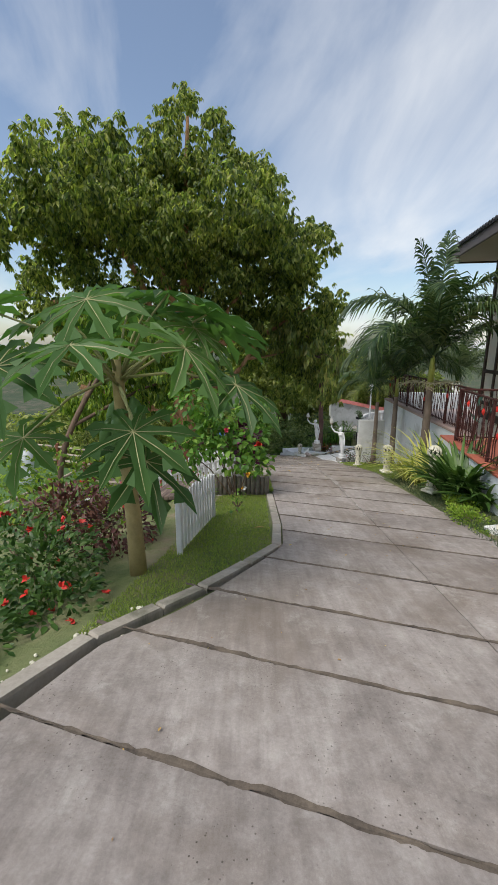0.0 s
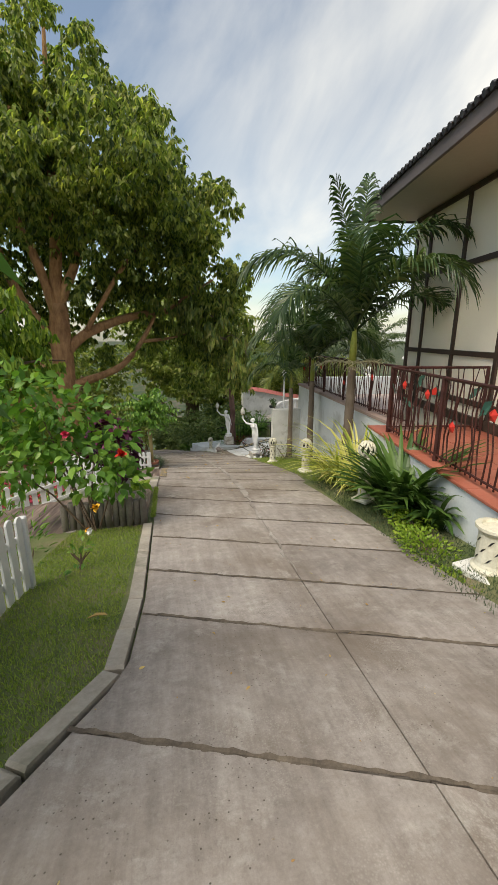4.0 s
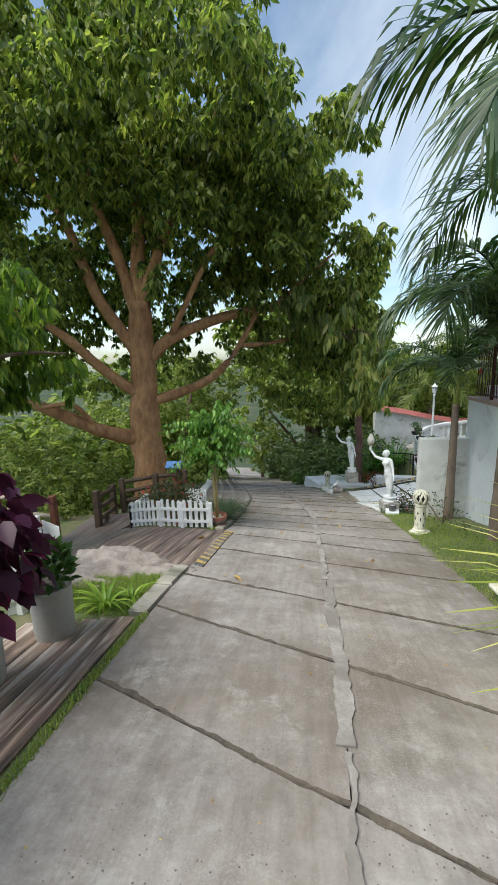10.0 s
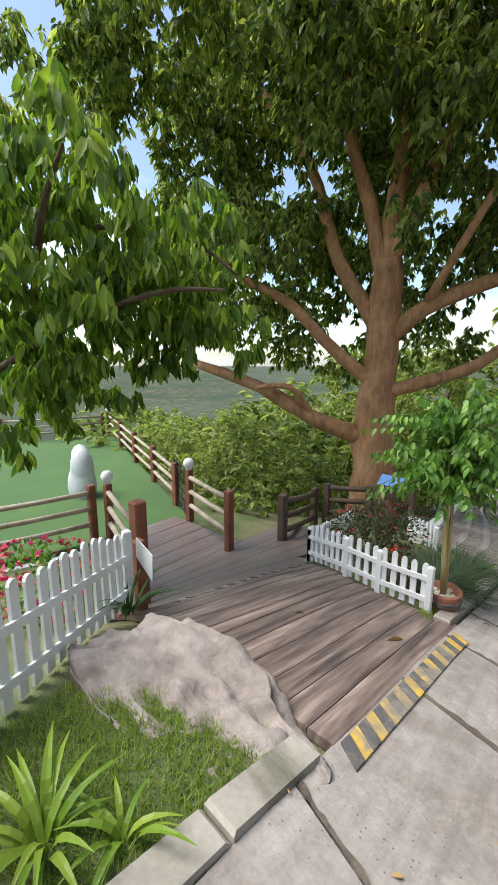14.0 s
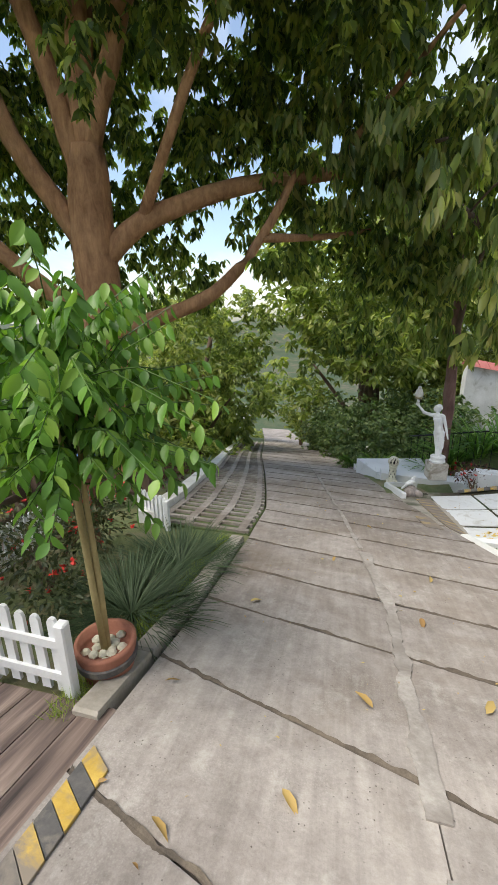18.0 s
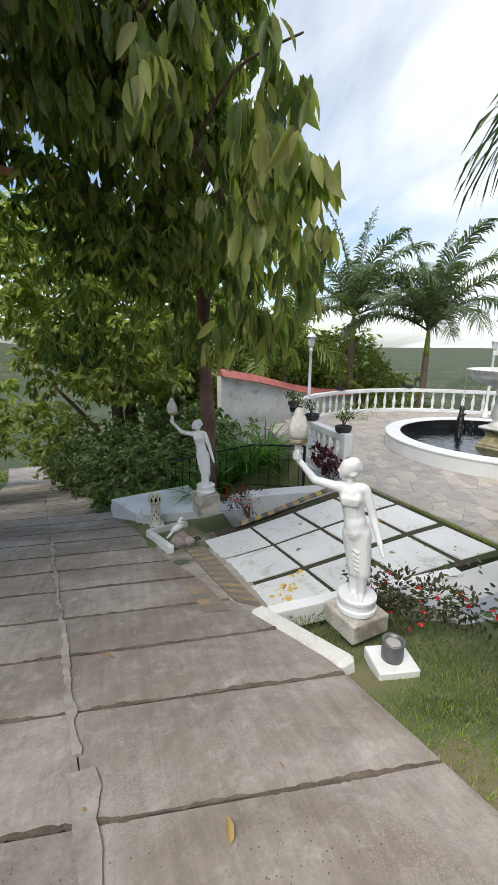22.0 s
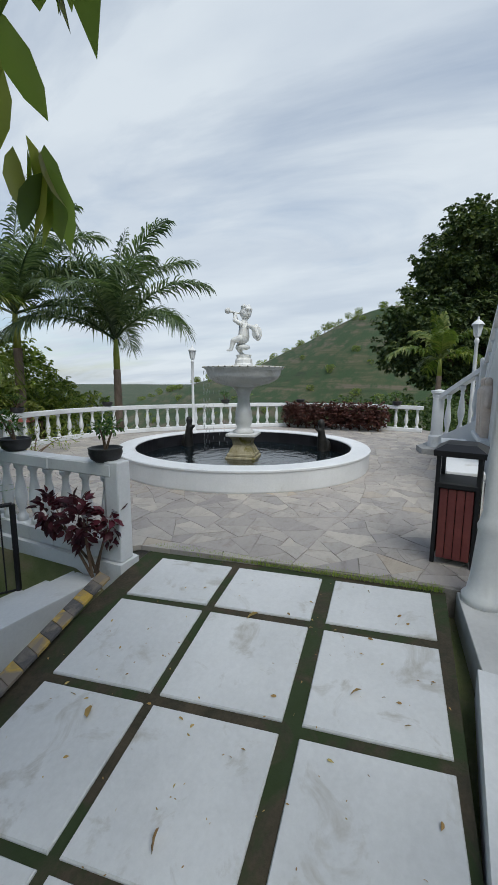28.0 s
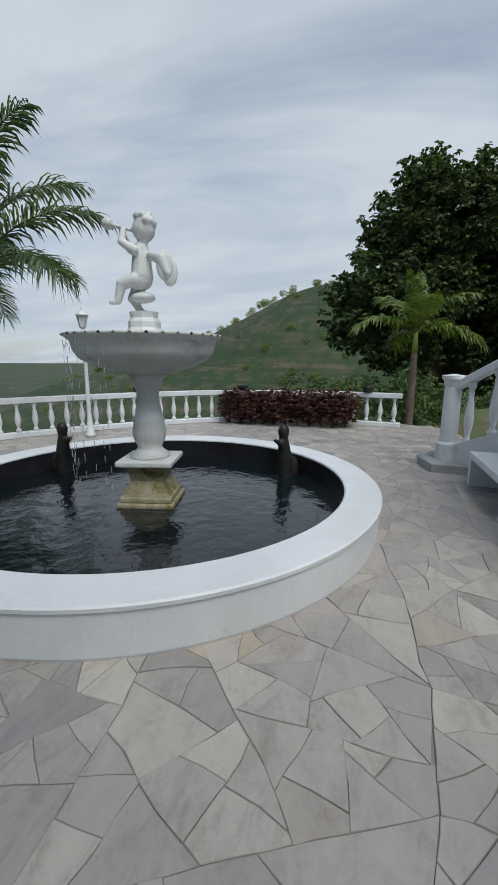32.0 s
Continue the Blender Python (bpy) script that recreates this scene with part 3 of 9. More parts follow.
def leaves(pos, ahead, length, width, name="leaves", template=LEAF_V, faces=LEAF_F):
    """Many folded leaves: base at pos, tip along ahead, in one mesh."""
    pos, ahead = np.asarray(pos, np.float32), np.asarray(ahead, np.float32)
    n = len(pos)
    ahead = ahead / np.maximum(np.linalg.norm(ahead, axis=1, keepdims=True), 1e-6)
    side = np.cross(ahead, rng.normal(size=(n, 3)) * 0.6 + np.array((0, 0, 1.0)))
    side /= np.maximum(np.linalg.norm(side, axis=1, keepdims=True), 1e-6)
    up = np.cross(side, ahead)
    L, W = np.broadcast_to(length, n)[:, None, None], np.broadcast_to(width, n)[:, None, None]
    t = template[None]
    v = pos[:, None] + side[:, None] * t[..., 0:1] * W + ahead[:, None] * t[..., 1:2] * L + up[:, None] * t[..., 2:3] * L
    f = faces[None] + (np.arange(n) * len(template))[:, None, None]
    return mesh_np(name, v.reshape(-1, 3), f.reshape(-1, faces.shape[1]))


def clump_points(clumps, density, shell=0.55):
    """Points and outward ways inside ellipsoids (x, y, z, rx, ry, rz), thicker towards the skin."""
    ps, ds = [], []
    for x, y, z, a, b, c in clumps:
        n = max(int(density * (a * b + b * c + a * c)), 4)
        d = rng.normal(size=(n, 3))
        d /= np.linalg.norm(d, axis=1, keepdims=True)
        r = shell + (1 - shell) * rng.random((n, 1)) ** 0.6
        ps.append(np.array((x, y, z)) + d * r * np.array((a, b, c)))
        ds.append(d)
    return np.concatenate(ps), np.concatenate(ds)


def sub_clumps(big, count, size, seed=0, flat=0.8):
    """Splits large ellipsoids into many small clumps near their skin."""
    r = np.random.default_rng(seed)
    out = []
    tot = sum(a * b * c for _, _, _, a, b, c in big)
    for x, y, z, a, b, c in big:
        n = max(int(count * (a * b * c) / tot), 2)
        d = r.normal(size=(n, 3))
        d /= np.linalg.norm(d, axis=1, keepdims=True)
        k = 0.42 + 0.58 * r.random(n) ** 0.55
        s = size * (0.6 + 0.8 * r.random(n))
        for i in range(n):
            out.append((x + d[i, 0] * k[i] * a, y + d[i, 1] * k[i] * b, z + d[i, 2] * k[i] * c, s[i], s[i], s[i] * flat))
    return out


def smooth_step(a, b, x):
    t = min(max((x - a) / (b - a), 0.0), 1.0)
    return t * t * (3 - 2 * t)


def lerp_table(table, x):
    return float(np.interp(x, [p[0] for p in table], [p[1] for p in table]))

# ---- the lie of the land ----
SLOPE = [(-40, 6.6), (-4, 0.66), (0, 0.0), (4, -0.67), (8, -1.335), (10, -1.68), (12, -2.13), (14, -2.66), (16, -3.04), (18, -3.5), (20, -3.98), (30, -6.6), (45, -10.8), (60, -14.0), (90, -19.0)]
ROAD_L = [(-12, -4.2), (-2, -3.6), (1.55, -1.22), (2.25, -0.93), (3.0, -0.33), (3.6, 0.05), (4.15, 0.38), (5.0, 0.44), (15.6, 0.48), (17.0, 0.42), (18.3, 0.17), (20.5, -0.29), (25, -1.3), (35, -3.2), (45, -5.2), (60, -8.5), (70, -12)]
ROAD_R = [(-12, 3.4), (2.5, 2.98), (4.6, 3.0), (6.1, 3.06), (8.2, 3.17), (9.1, 3.28), (10.1, 3.37), (12.3, 3.48), (14.5, 3.54), (15.3, 3.47), (15.9, 3.42), (17.0, 3.10), (17.6, 2.95), (18.7, 2.68), (20, 2.45), (23.4, 1.98), (28, 1.4), (34, 0.6), (45, -1.8), (60, -5.2), (70, -8.6)]
SEAM = [(-12, 0.6), (2.3, 1.58), (4.2, 1.68), (6.0, 1.77), (8.7, 1.92), (14.5, 1.98), (17.3, 1.54), (20.7, 0.98), (26, 0.1), (35, -1.3), (70, -10)]
TERRACE_Z = -3.40


def fall(y):
    return lerp_table(SLOPE, y)


def road_z(x, y):
    return fall(y) - 0.025 * (x - 1.2)


def left_level(y):
    return lerp_table([(-10, 0.9), (2, -1.2), (6, -2.3), (9, -3.05), (15, -3.25), (20, -4.6), (30, -8.0), (60, -16)], y)


def deck_z(x, y):
    w = smooth_step(-0.7, -3.7, x)
    return fall(y) * (1 - w) - 3.06 * w + 0.012


def pad_z(x, y):
    """The white slab pad: level with the terrace at its far side, falling with the drive at its near side."""
    w = smooth_step(3.0, 6.4, x)
    return (-3.59 - 0.13 * (y - 17.66)) * (1 - w) - 3.43 * w


def terrain(x, y):
    road = fall(y)
    # lower ground beside the drive on the garden side
    w = smooth_step(-0.9, -4.0, x) if y < 16 else smooth_step(-0.8, -5.0, x)
    z = road * (1 - w) + min(left_level(y), road) * w
    if x < -0.5 and 2 < y < 9:
        z = max(z, road - 0.55 * smooth_step(-0.6, -3, x) - 0.25 * max(-3 - x, 0))
    # the levelled terrace on the other side
    t = smooth_step(3.7, 5.4, x) * smooth_step(15.8, 16.6, y) * (1 - smooth_step(21.5, 24.5, y) * smooth_step(8.5, 5.5, x))
    z = z * (1 - t) + (TERRACE_Z - 0.12) * t
    if 3.1 < x < 5.5 and 14 < y < 21:
        z -= 0.2 * smooth_step(3.2, 3.6, x) * smooth_step(14.6, 15.8, y) * (1 - t)
    if 4.3 < x < 5.75 and 20.15 < y < 21.8:
        z = min(z, -4.75)
    h = smooth_step(4.5, 7.5, x) * smooth_step(15.0, 12.0, y)
    z = z * (1 - h) + (-0.6) * h
    # beyond the gardens the land drops into the valley
    edge = max(-9.5 - x - max(y - 12, 0) * 0.2, 0) if x < 0 else max(x - 18.0, 0)
    edge = max(edge, max(y - 27 - max(-(x - 6) * 1.6, 0), 0) if x > -4 else 0)
    if x >= 6 or x < -9.5:
        edge = max(edge, 0)
    drop = 34 * (1 - math.exp(-edge / 45.0))
    if y < 0 and x < 0:
        drop *= smooth_step(-60, 0, y)
    z -= drop
    # hills round the valley
    r = math.hypot(x, y)
    if r > 28:
        n1 = noise.noise((x * 0.011, y * 0.011, 3.1))
        n2 = noise.noise((x * 0.04, y * 0.04, 7.7))
        wild = smooth_step(28, 90, r)
        # the cultivated hill beyond the terrace
        hill = math.exp(-((x - 205) / 72.0) ** 2) * lerp_table([(-400, 0), (-200, 60), (0, 84), (35, 77), (71, 64), (115, 51), (160, 37), (240, 16), (330, 0)], y)
        # wooded rise above the terrace steps
        rise = 26 * math.exp(-((x - 62) / 26.0) ** 2 - ((y + 18) / 26.0) ** 2)
        west = 38 * math.exp(-((x + 560) / 190.0) ** 2 - ((y - 420) / 420.0) ** 2) + 42 * math.exp(-((x + 120) / 160.0) ** 2 - ((y - 620) / 160.0) ** 2)
        z = z * (1 - wild) + (-46 + n1 * 9 + n2 * 2.2) * wild
        z += (hill + west) * (0.98 + 0.12 * n1) * wild + rise * smooth_step(24, 50, r)
        z -= 16 * smooth_step(400, 2500, r)
    return z


def grow(lo, hi, near_lo, near_hi, step):
    a = list(np.arange(near_lo, near_hi + 1e-6, step))
    s, v = step, near_hi
    while v < hi:
        s *= 1.16
        v += s
        a.append(v)
    s, v = step, near_lo
    while v > lo:
        s *= 1.16
        v -= s
        a.insert(0, v)
    return a


def land():
    xs, ys = grow(-4200, 4200, -14, 20, 0.36), grow(-3000, 4200, -6, 40, 0.36)
    nx, ny = len(xs), len(ys)
    v = []
    for y in ys:
        for x in xs:
            z = terrain(x, y)
            l, r = lerp_table(ROAD_L, y) + 0.02, lerp_table(ROAD_R, y) + (0.34 if 15.2 < y < 17.2 else -0.02)
            if -13 < y < 70 and l < x < r:
                z = min(z, fall(y) - (0.09 if x < 2.6 else 0.16))
            elif 16.6 < y < 20.2 and 2.6 < x < 7.2:
                z = min(z, pad_z(x, y) - 0.22)
            elif -5.0 < x < 0.45 and 10.45 < y < 15.2:
                z = min(z, deck_z(x, y) - 0.07)
            elif -13 < y < 28 and -15 < x < 18:
                z -= 0.02
            v.append((x, y, z))
    f = [(j * nx + i, j * nx + i + 1, (j + 1) * nx + i + 1, (j + 1) * nx + i) for j in range(ny - 1) for i in range(nx - 1)]
    me = mesh_np("ground", v, f, True)
    ob = part("ground", me, None)
    me.materials.append(land_mat())
    tagged(ob, "grassy garden slope falling into a wooded green valley", "ground", kind="structure")


def land_mat():
    m, nt, b = nodes_of("land")
    pos = world_pos(nt)
    near = ramp_of(nt, tex_noise(nt, pos, 1.6, 6), [(0.35, (0.09, 0.125, 0.04)), (0.52, (0.15, 0.17, 0.07)), (0.66, (0.22, 0.18, 0.115))])
    mp = nt.nodes.new("ShaderNodeMapping")
    mp.inputs["Scale"].default_value = (0.018, 0.018, 0.30)
    nt.links.new(pos, mp.inputs[0])
    # fields in bands along the hillside, scrub between
    far = ramp_of(nt, tex_noise(nt, mp.outputs[0], 1.0, 5, 0.6, 0.8), [(0.36, (0.025, 0.038, 0.017)), (0.47, (0.053, 0.064, 0.028)), (0.54, (0.08, 0.078, 0.041)), (0.62, (0.115, 0.09, 0.066)), (0.70, (0.05, 0.058, 0.026))])
    scrub = ramp_of(nt, tex_noise(nt, pos, 0.16, 8, 0.7), [(0.42, (0, 0, 0)), (0.56, (1, 1, 1))])
    far = mix_of(nt, scrub, far, (0.03, 0.055, 0.02))
    ln = nt.nodes.new("ShaderNodeVectorMath")
    ln.operation = "LENGTH"
    nt.links.new(pos, ln.inputs[0])
    k = ramp_of(nt, math_of(nt, "DIVIDE", ln.outputs["Value"], 100.0), [(0.28, (0, 0, 0)), (0.5, (1, 1, 1))])
    nt.links.new(mix_of(nt, k, near, far), b.inputs["Base Color"])
    b.inputs["Roughness"].default_value = 0.95
    bump_of(nt, b, tex_noise(nt, pos, 14, 6, 0.7), 0.7, 0.05)
    return m


land()

# ---- driveway of concrete slabs ----
JOINTS = [-6.0, -4.6, -3.2, -1.9, -0.75, 0.2, 1.08, 1.92, 2.72, 3.66, 4.76, 5.55, 6.50, 7.46, 8.46, 9.47, 10.25, 11.42, 12.40, 13.25, 14.10, 14.78, 15.54, 16.25, 16.89, 17.56, 18.28, 19.0, 19.75, 20.6, 21.5, 22.5, 23.6, 24.7, 25.9, 27.1, 28.4, 29.8, 31.3, 33, 35, 37.2, 39.6, 42, 45, 48.5, 52, 56, 60]


def skew(y):
    return lerp_table([(0, -0.30), (4, -0.40), (9, -0.46), (9.6, -0.44), (10.3, -0.33), (13.3, -0.33), (14.1, -0.22), (14.9, -0.17), (16, -0.165), (17, -0.14), (19.2, -0.13), (22, -0.10), (40, 0.25)], y)


driveway = thing("driveway", Matrix(), "worn grey concrete slab driveway running downhill", "driveway", kind="structure")


def jointed(yl, x):
    return yl + skew(yl) * (x - 0.45)


def slab_mesh(x0f, x1f, ya, yb, gap=0.011):
    n = 5
    rows = []
    for j in range(n):
        s = j / (n - 1)
        row = []
        for i in range(4):
            u = i / 3
            y = ya + (yb - ya) * s
            for _ in range(2):
                x0, x1 = x0f(y), x1f(y)
                x = x0 + (x1 - x0) * u
                y = jointed(ya, x) * (1 - s) + jointed(yb, x) * s
            row.append([x, y])
        rows.append(row)
    vs, fs = [], []
    for j in range(n):
        for i in range(4):
            x, y = rows[j][i]
            x += gap * (1 if i == 0 else -1 if i == 3 else 0) * 0.25
            y += gap * (1 if j == 0 else -1 if j == n - 1 else 0)
            edge = i in (0, 3) or j in (0, n - 1)
            wob = noise.noise((x * 2.3, y * 2.3, 0.5)) * 0.004
            vs.append((x, y, road_z(x, y) + wob - (0.012 if edge else 0)))
    for j in range(n - 1):
        for i in range(3):
            a = j * 4 + i
            fs.append((a, a + 1, a + 5, a + 4))
    ring = [i for i in range(4)] + [j * 4 + 3 for j in range(1, n)] + [(n - 1) * 4 + i for i in (2, 1, 0)] + [j * 4 for j in range(n - 2, 0, -1)]
    o = len(vs)
    for r in ring:
        x, y, z = vs[r]
        vs.append((x, y, z - 0.12))
    k = len(ring)
    for i in range(k):
        fs.append((ring[(i + 1) % k], ring[i], o + i, o + (i + 1) % k))
    return vs, fs


def at_seam(d):
    return lambda y: lerp_table(SEAM, y) + d


for _a, _b in zip(JOINTS[:-1], JOINTS[1:]):
    part("slab", slab_mesh(lambda y: lerp_table(ROAD_L, y), at_seam(-0.001), _a, _b), M_CONC, driveway)
    part("slab", slab_mesh(at_seam(0.001), lambda y: lerp_table(ROAD_R, y), _a, _b), M_CONC, driveway)


def joint_fill(yj, seed):
    """Dark dirt packed in one cross joint with the gap's shade in its colour, a little uneven, crumbling over the slab
    edges.
    """
    vs, fs = [], []
    x0, x1 = lerp_table(ROAD_L, yj) + 0.01, lerp_table(ROAD_R, jointed(yj, lerp_table(ROAD_R, yj))) - 0.01
    n = 110
    for i in range(n + 1):
        x = x0 + (x1 - x0) * i / n
        y = jointed(yj, x) + 0.012 * noise.noise((x * 1.7, seed, 11)) + 0.006 * noise.noise((x * 7, seed, 12))
        a = 0.014 + 0.020 * noise.noise((x * 2.3, seed, 1)) + 0.016 * noise.noise((x * 13, seed, 2)) + 0.010 * noise.noise((x * 41, seed, 3))
        b = 0.014 + 0.020 * noise.noise((x * 2.3, seed, 4)) + 0.016 * noise.noise((x * 13, seed, 6)) + 0.010 * noise.noise((x * 41, seed, 8))
        vs += [(x, y - a, road_z(x, y) - 0.008), (x, y, road_z(x, y) - 0.011), (x, y + b, road_z(x, y) - 0.008)]
    for i in range(n):
        k = i * 3
        fs += [(k, k + 3, k + 4, k + 1), (k + 1, k + 4, k + 5, k + 2)]
    return vs, fs


# dirt colour kept dark so that it also carries the joint's shadow
M_JOINT = surface("joint_dirt_and_shade", (0.045, 0.036, 0.029), (0.16, 0.13, 0.10), 7, 60, 0.95, 0.8)
for _j in JOINTS:
    if -3 < _j < 50:
        part("joint_filling", joint_fill(_j, _j * 3.3), M_JOINT, driveway, "dark dirt and painted shade in the joint")


def ribbon(left, right, ys, zf, thick=0.05, wob=0.0, seed=1.0):
    """A strip between two plan curves over the ground."""
    vs, fs = [], []
    for y in ys:
        l, r = left(y), right(y)
        e = (noise.noise((y * 3.1, seed, 0)) + 0.6 * noise.noise((y * 11, seed, 2)) + 0.15 * noise.noise((y * 37, seed, 3))) * wob
        f = (noise.noise((y * 3.7, seed, 5)) + 0.6 * noise.noise((y * 12, seed, 7)) + 0.15 * noise.noise((y * 41, seed, 8))) * wob
        for x in (l + e, r + f):
            vs.append((x, y, zf(x, y)))
        for x in (r + f, l + e):
            vs.append((x, y, zf(x, y) - thick))
    n = len(ys)
    for i in range(n - 1):
        a, b = i * 4, i * 4 + 4
        fs += [(a, a + 1, b + 1, b), (a + 1, a + 2, b + 2, b + 1), (a + 2, a + 3, b + 3, b + 2), (a + 3, a, b, b + 3)]
    fs += [(3, 2, 1, 0), tuple((n - 1) * 4 + k for k in range(4))]
    return vs, fs


# pale mortar smeared along the middle joint
for _y0, _y1, _w in ((5.2, 6.5, 0.008), (6.9, 8.1, 0.020), (8.12, 10.1, 0.045), (10.3, 12.4, 0.030), (12.6, 15.6, 0.045), (15.7, 21.0, 0.02)):
    part("mortar_smear", ribbon(at_seam(-_w), at_seam(_w), list(np.arange(_y0, _y1, 0.016)), lambda x, y: road_z(x, y) + 0.0025, 0.02, 0.036, _y0), M_SEAM, driveway, "pale mortar patch")


def path_kerb(pts, width, height, name, mat, label, zf=road_z, step=0.55, gap=0.008):
    """A kerb of short blocks along plan points."""
    k = thing(name, Matrix(), label, "kerb", kind="structure")
    p = [Vector((x, y, 0)) for x, y in pts]
    out, acc = [p[0]], 0.0
    for a, b in zip(p[:-1], p[1:]):
        n = max(int((b - a).length / step + 0.5), 1)
        for i in range(1, n + 1):
            out.append(a.lerp(b, i / n))
    for a, b in zip(out[:-1], out[1:]):
        d = (b - a).normalized()
        s = Vector((-d.y, d.x, 0)) * width / 2
        a2, b2 = a + d * gap, b - d * gap
        q = [a2 - s, b2 - s, b2 + s, a2 + s]
        j = random.uniform(-0.012, 0.012)
        part("kerb_block", prism([(v.x, v.y) for v in q], -0.2, lambda x, y: zf(x, y) + height + j, 0.018), mat, k)
    return k


path_kerb([(-1.75, 0.9), (-1.32, 1.6), (-1.02, 2.25), (-0.68, 2.68), (-0.4, 3.02), (-0.02, 3.6), (0.31, 4.15), (0.37, 5.0), (0.38, 7.0)], 0.11, 0.008, "kerb_lawn", M_KERB, "broken grey concrete kerb along the lawn")
path_kerb([(0.36, 9.3), (0.40, 10.45)], 0.16, 0.02, "kerb_boulder", M_KERB, "grey concrete kerb beside the boulder")
path_kerb([(0.36, 12.65), (0.37, 15.5)], 0.14, 0.03, "kerb_bed", M_KERB, "mossy grey concrete kerb along the shrub bed")
_OUT = [(15.7, -0.92), (17, -1.05), (20.5, -1.62), (25, -2.6), (35, -4.5), (45, -6.6)]
path_kerb([(lerp_table(_OUT, y), y) for y in (15.7, 17, 18.5, 20.5, 22.5, 25, 30, 35, 40, 45)], 0.22, 0.10, "kerb_white", M_WHITE_OLD, "white painted concrete edging beside the grass pavers", step=1.2)

# ---- grass pavers ----
pavers = thing("pavers", Matrix(), "concrete lattice pavers with grass in the holes", "paving", kind="structure")
part("paver_bed", ribbon(lambda y: lerp_table(_OUT, y) + 0.1, lambda y: lerp_table(ROAD_L, y) - 0.02, list(np.arange(15.7, 45, 0.6)), lambda x, y: road_z(x, y) - 0.03, 0.1), surface("paver_grass", (0.05, 0.075, 0.025), (0.11, 0.14, 0.05), 6, 40, 0.95, 0.7), pavers)


def paver_bars():
    for k in range(4):
        u0 = (k + 0.0) / 3.4
        def edge(y, u):
            return lerp_table(_OUT, y) + 0.12 + (lerp_table(ROAD_L, y) - lerp_table(_OUT, y) - 0.16) * u
        part("paver_strip", ribbon(lambda y: edge(y, u0), lambda y: edge(y, u0 + 0.085), list(np.arange(15.72, 36, 0.5)), lambda x, y: road_z(x, y) + 0.004, 0.06), M_CONC, pavers)
    y = 15.74
    while y < 34:
        l, r = lerp_table(_OUT, y) + 0.12, lerp_table(ROAD_L, y) - 0.04
        part("paver_bar", prism([(l, y), (r, y), (r, y + 0.075), (l, y + 0.075)], -0.05, lambda x, yy: road_z(x, yy) + 0.002, 0.006), M_CONC, pavers)
        y += 0.235 if y < 24 else 0.5


paver_bars()

# ---- house with a raised porch ----
HU, HV = Vector((0.156, 0.988, 0)), Vector((0.988, -0.156, 0))      # along the house, and away from the drive


def hp(u, v, z):
    return HU * u + HV * v + Vector((0, 0, z))


def hbox(u0, u1, v0, v1, z0, z1, bevel=0.0):
    c = hp((u0 + u1) / 2, (v0 + v1) / 2, z0)
    m = Matrix.Translation(c) @ Matrix(((HV.x, HU.x, 0, 0), (HV.y, HU.y, 0, 0), (0, 0, 1, 0), (0, 0, 0, 1)))
    return box(v1 - v0, u1 - u0, z1 - z0, m, bevel)


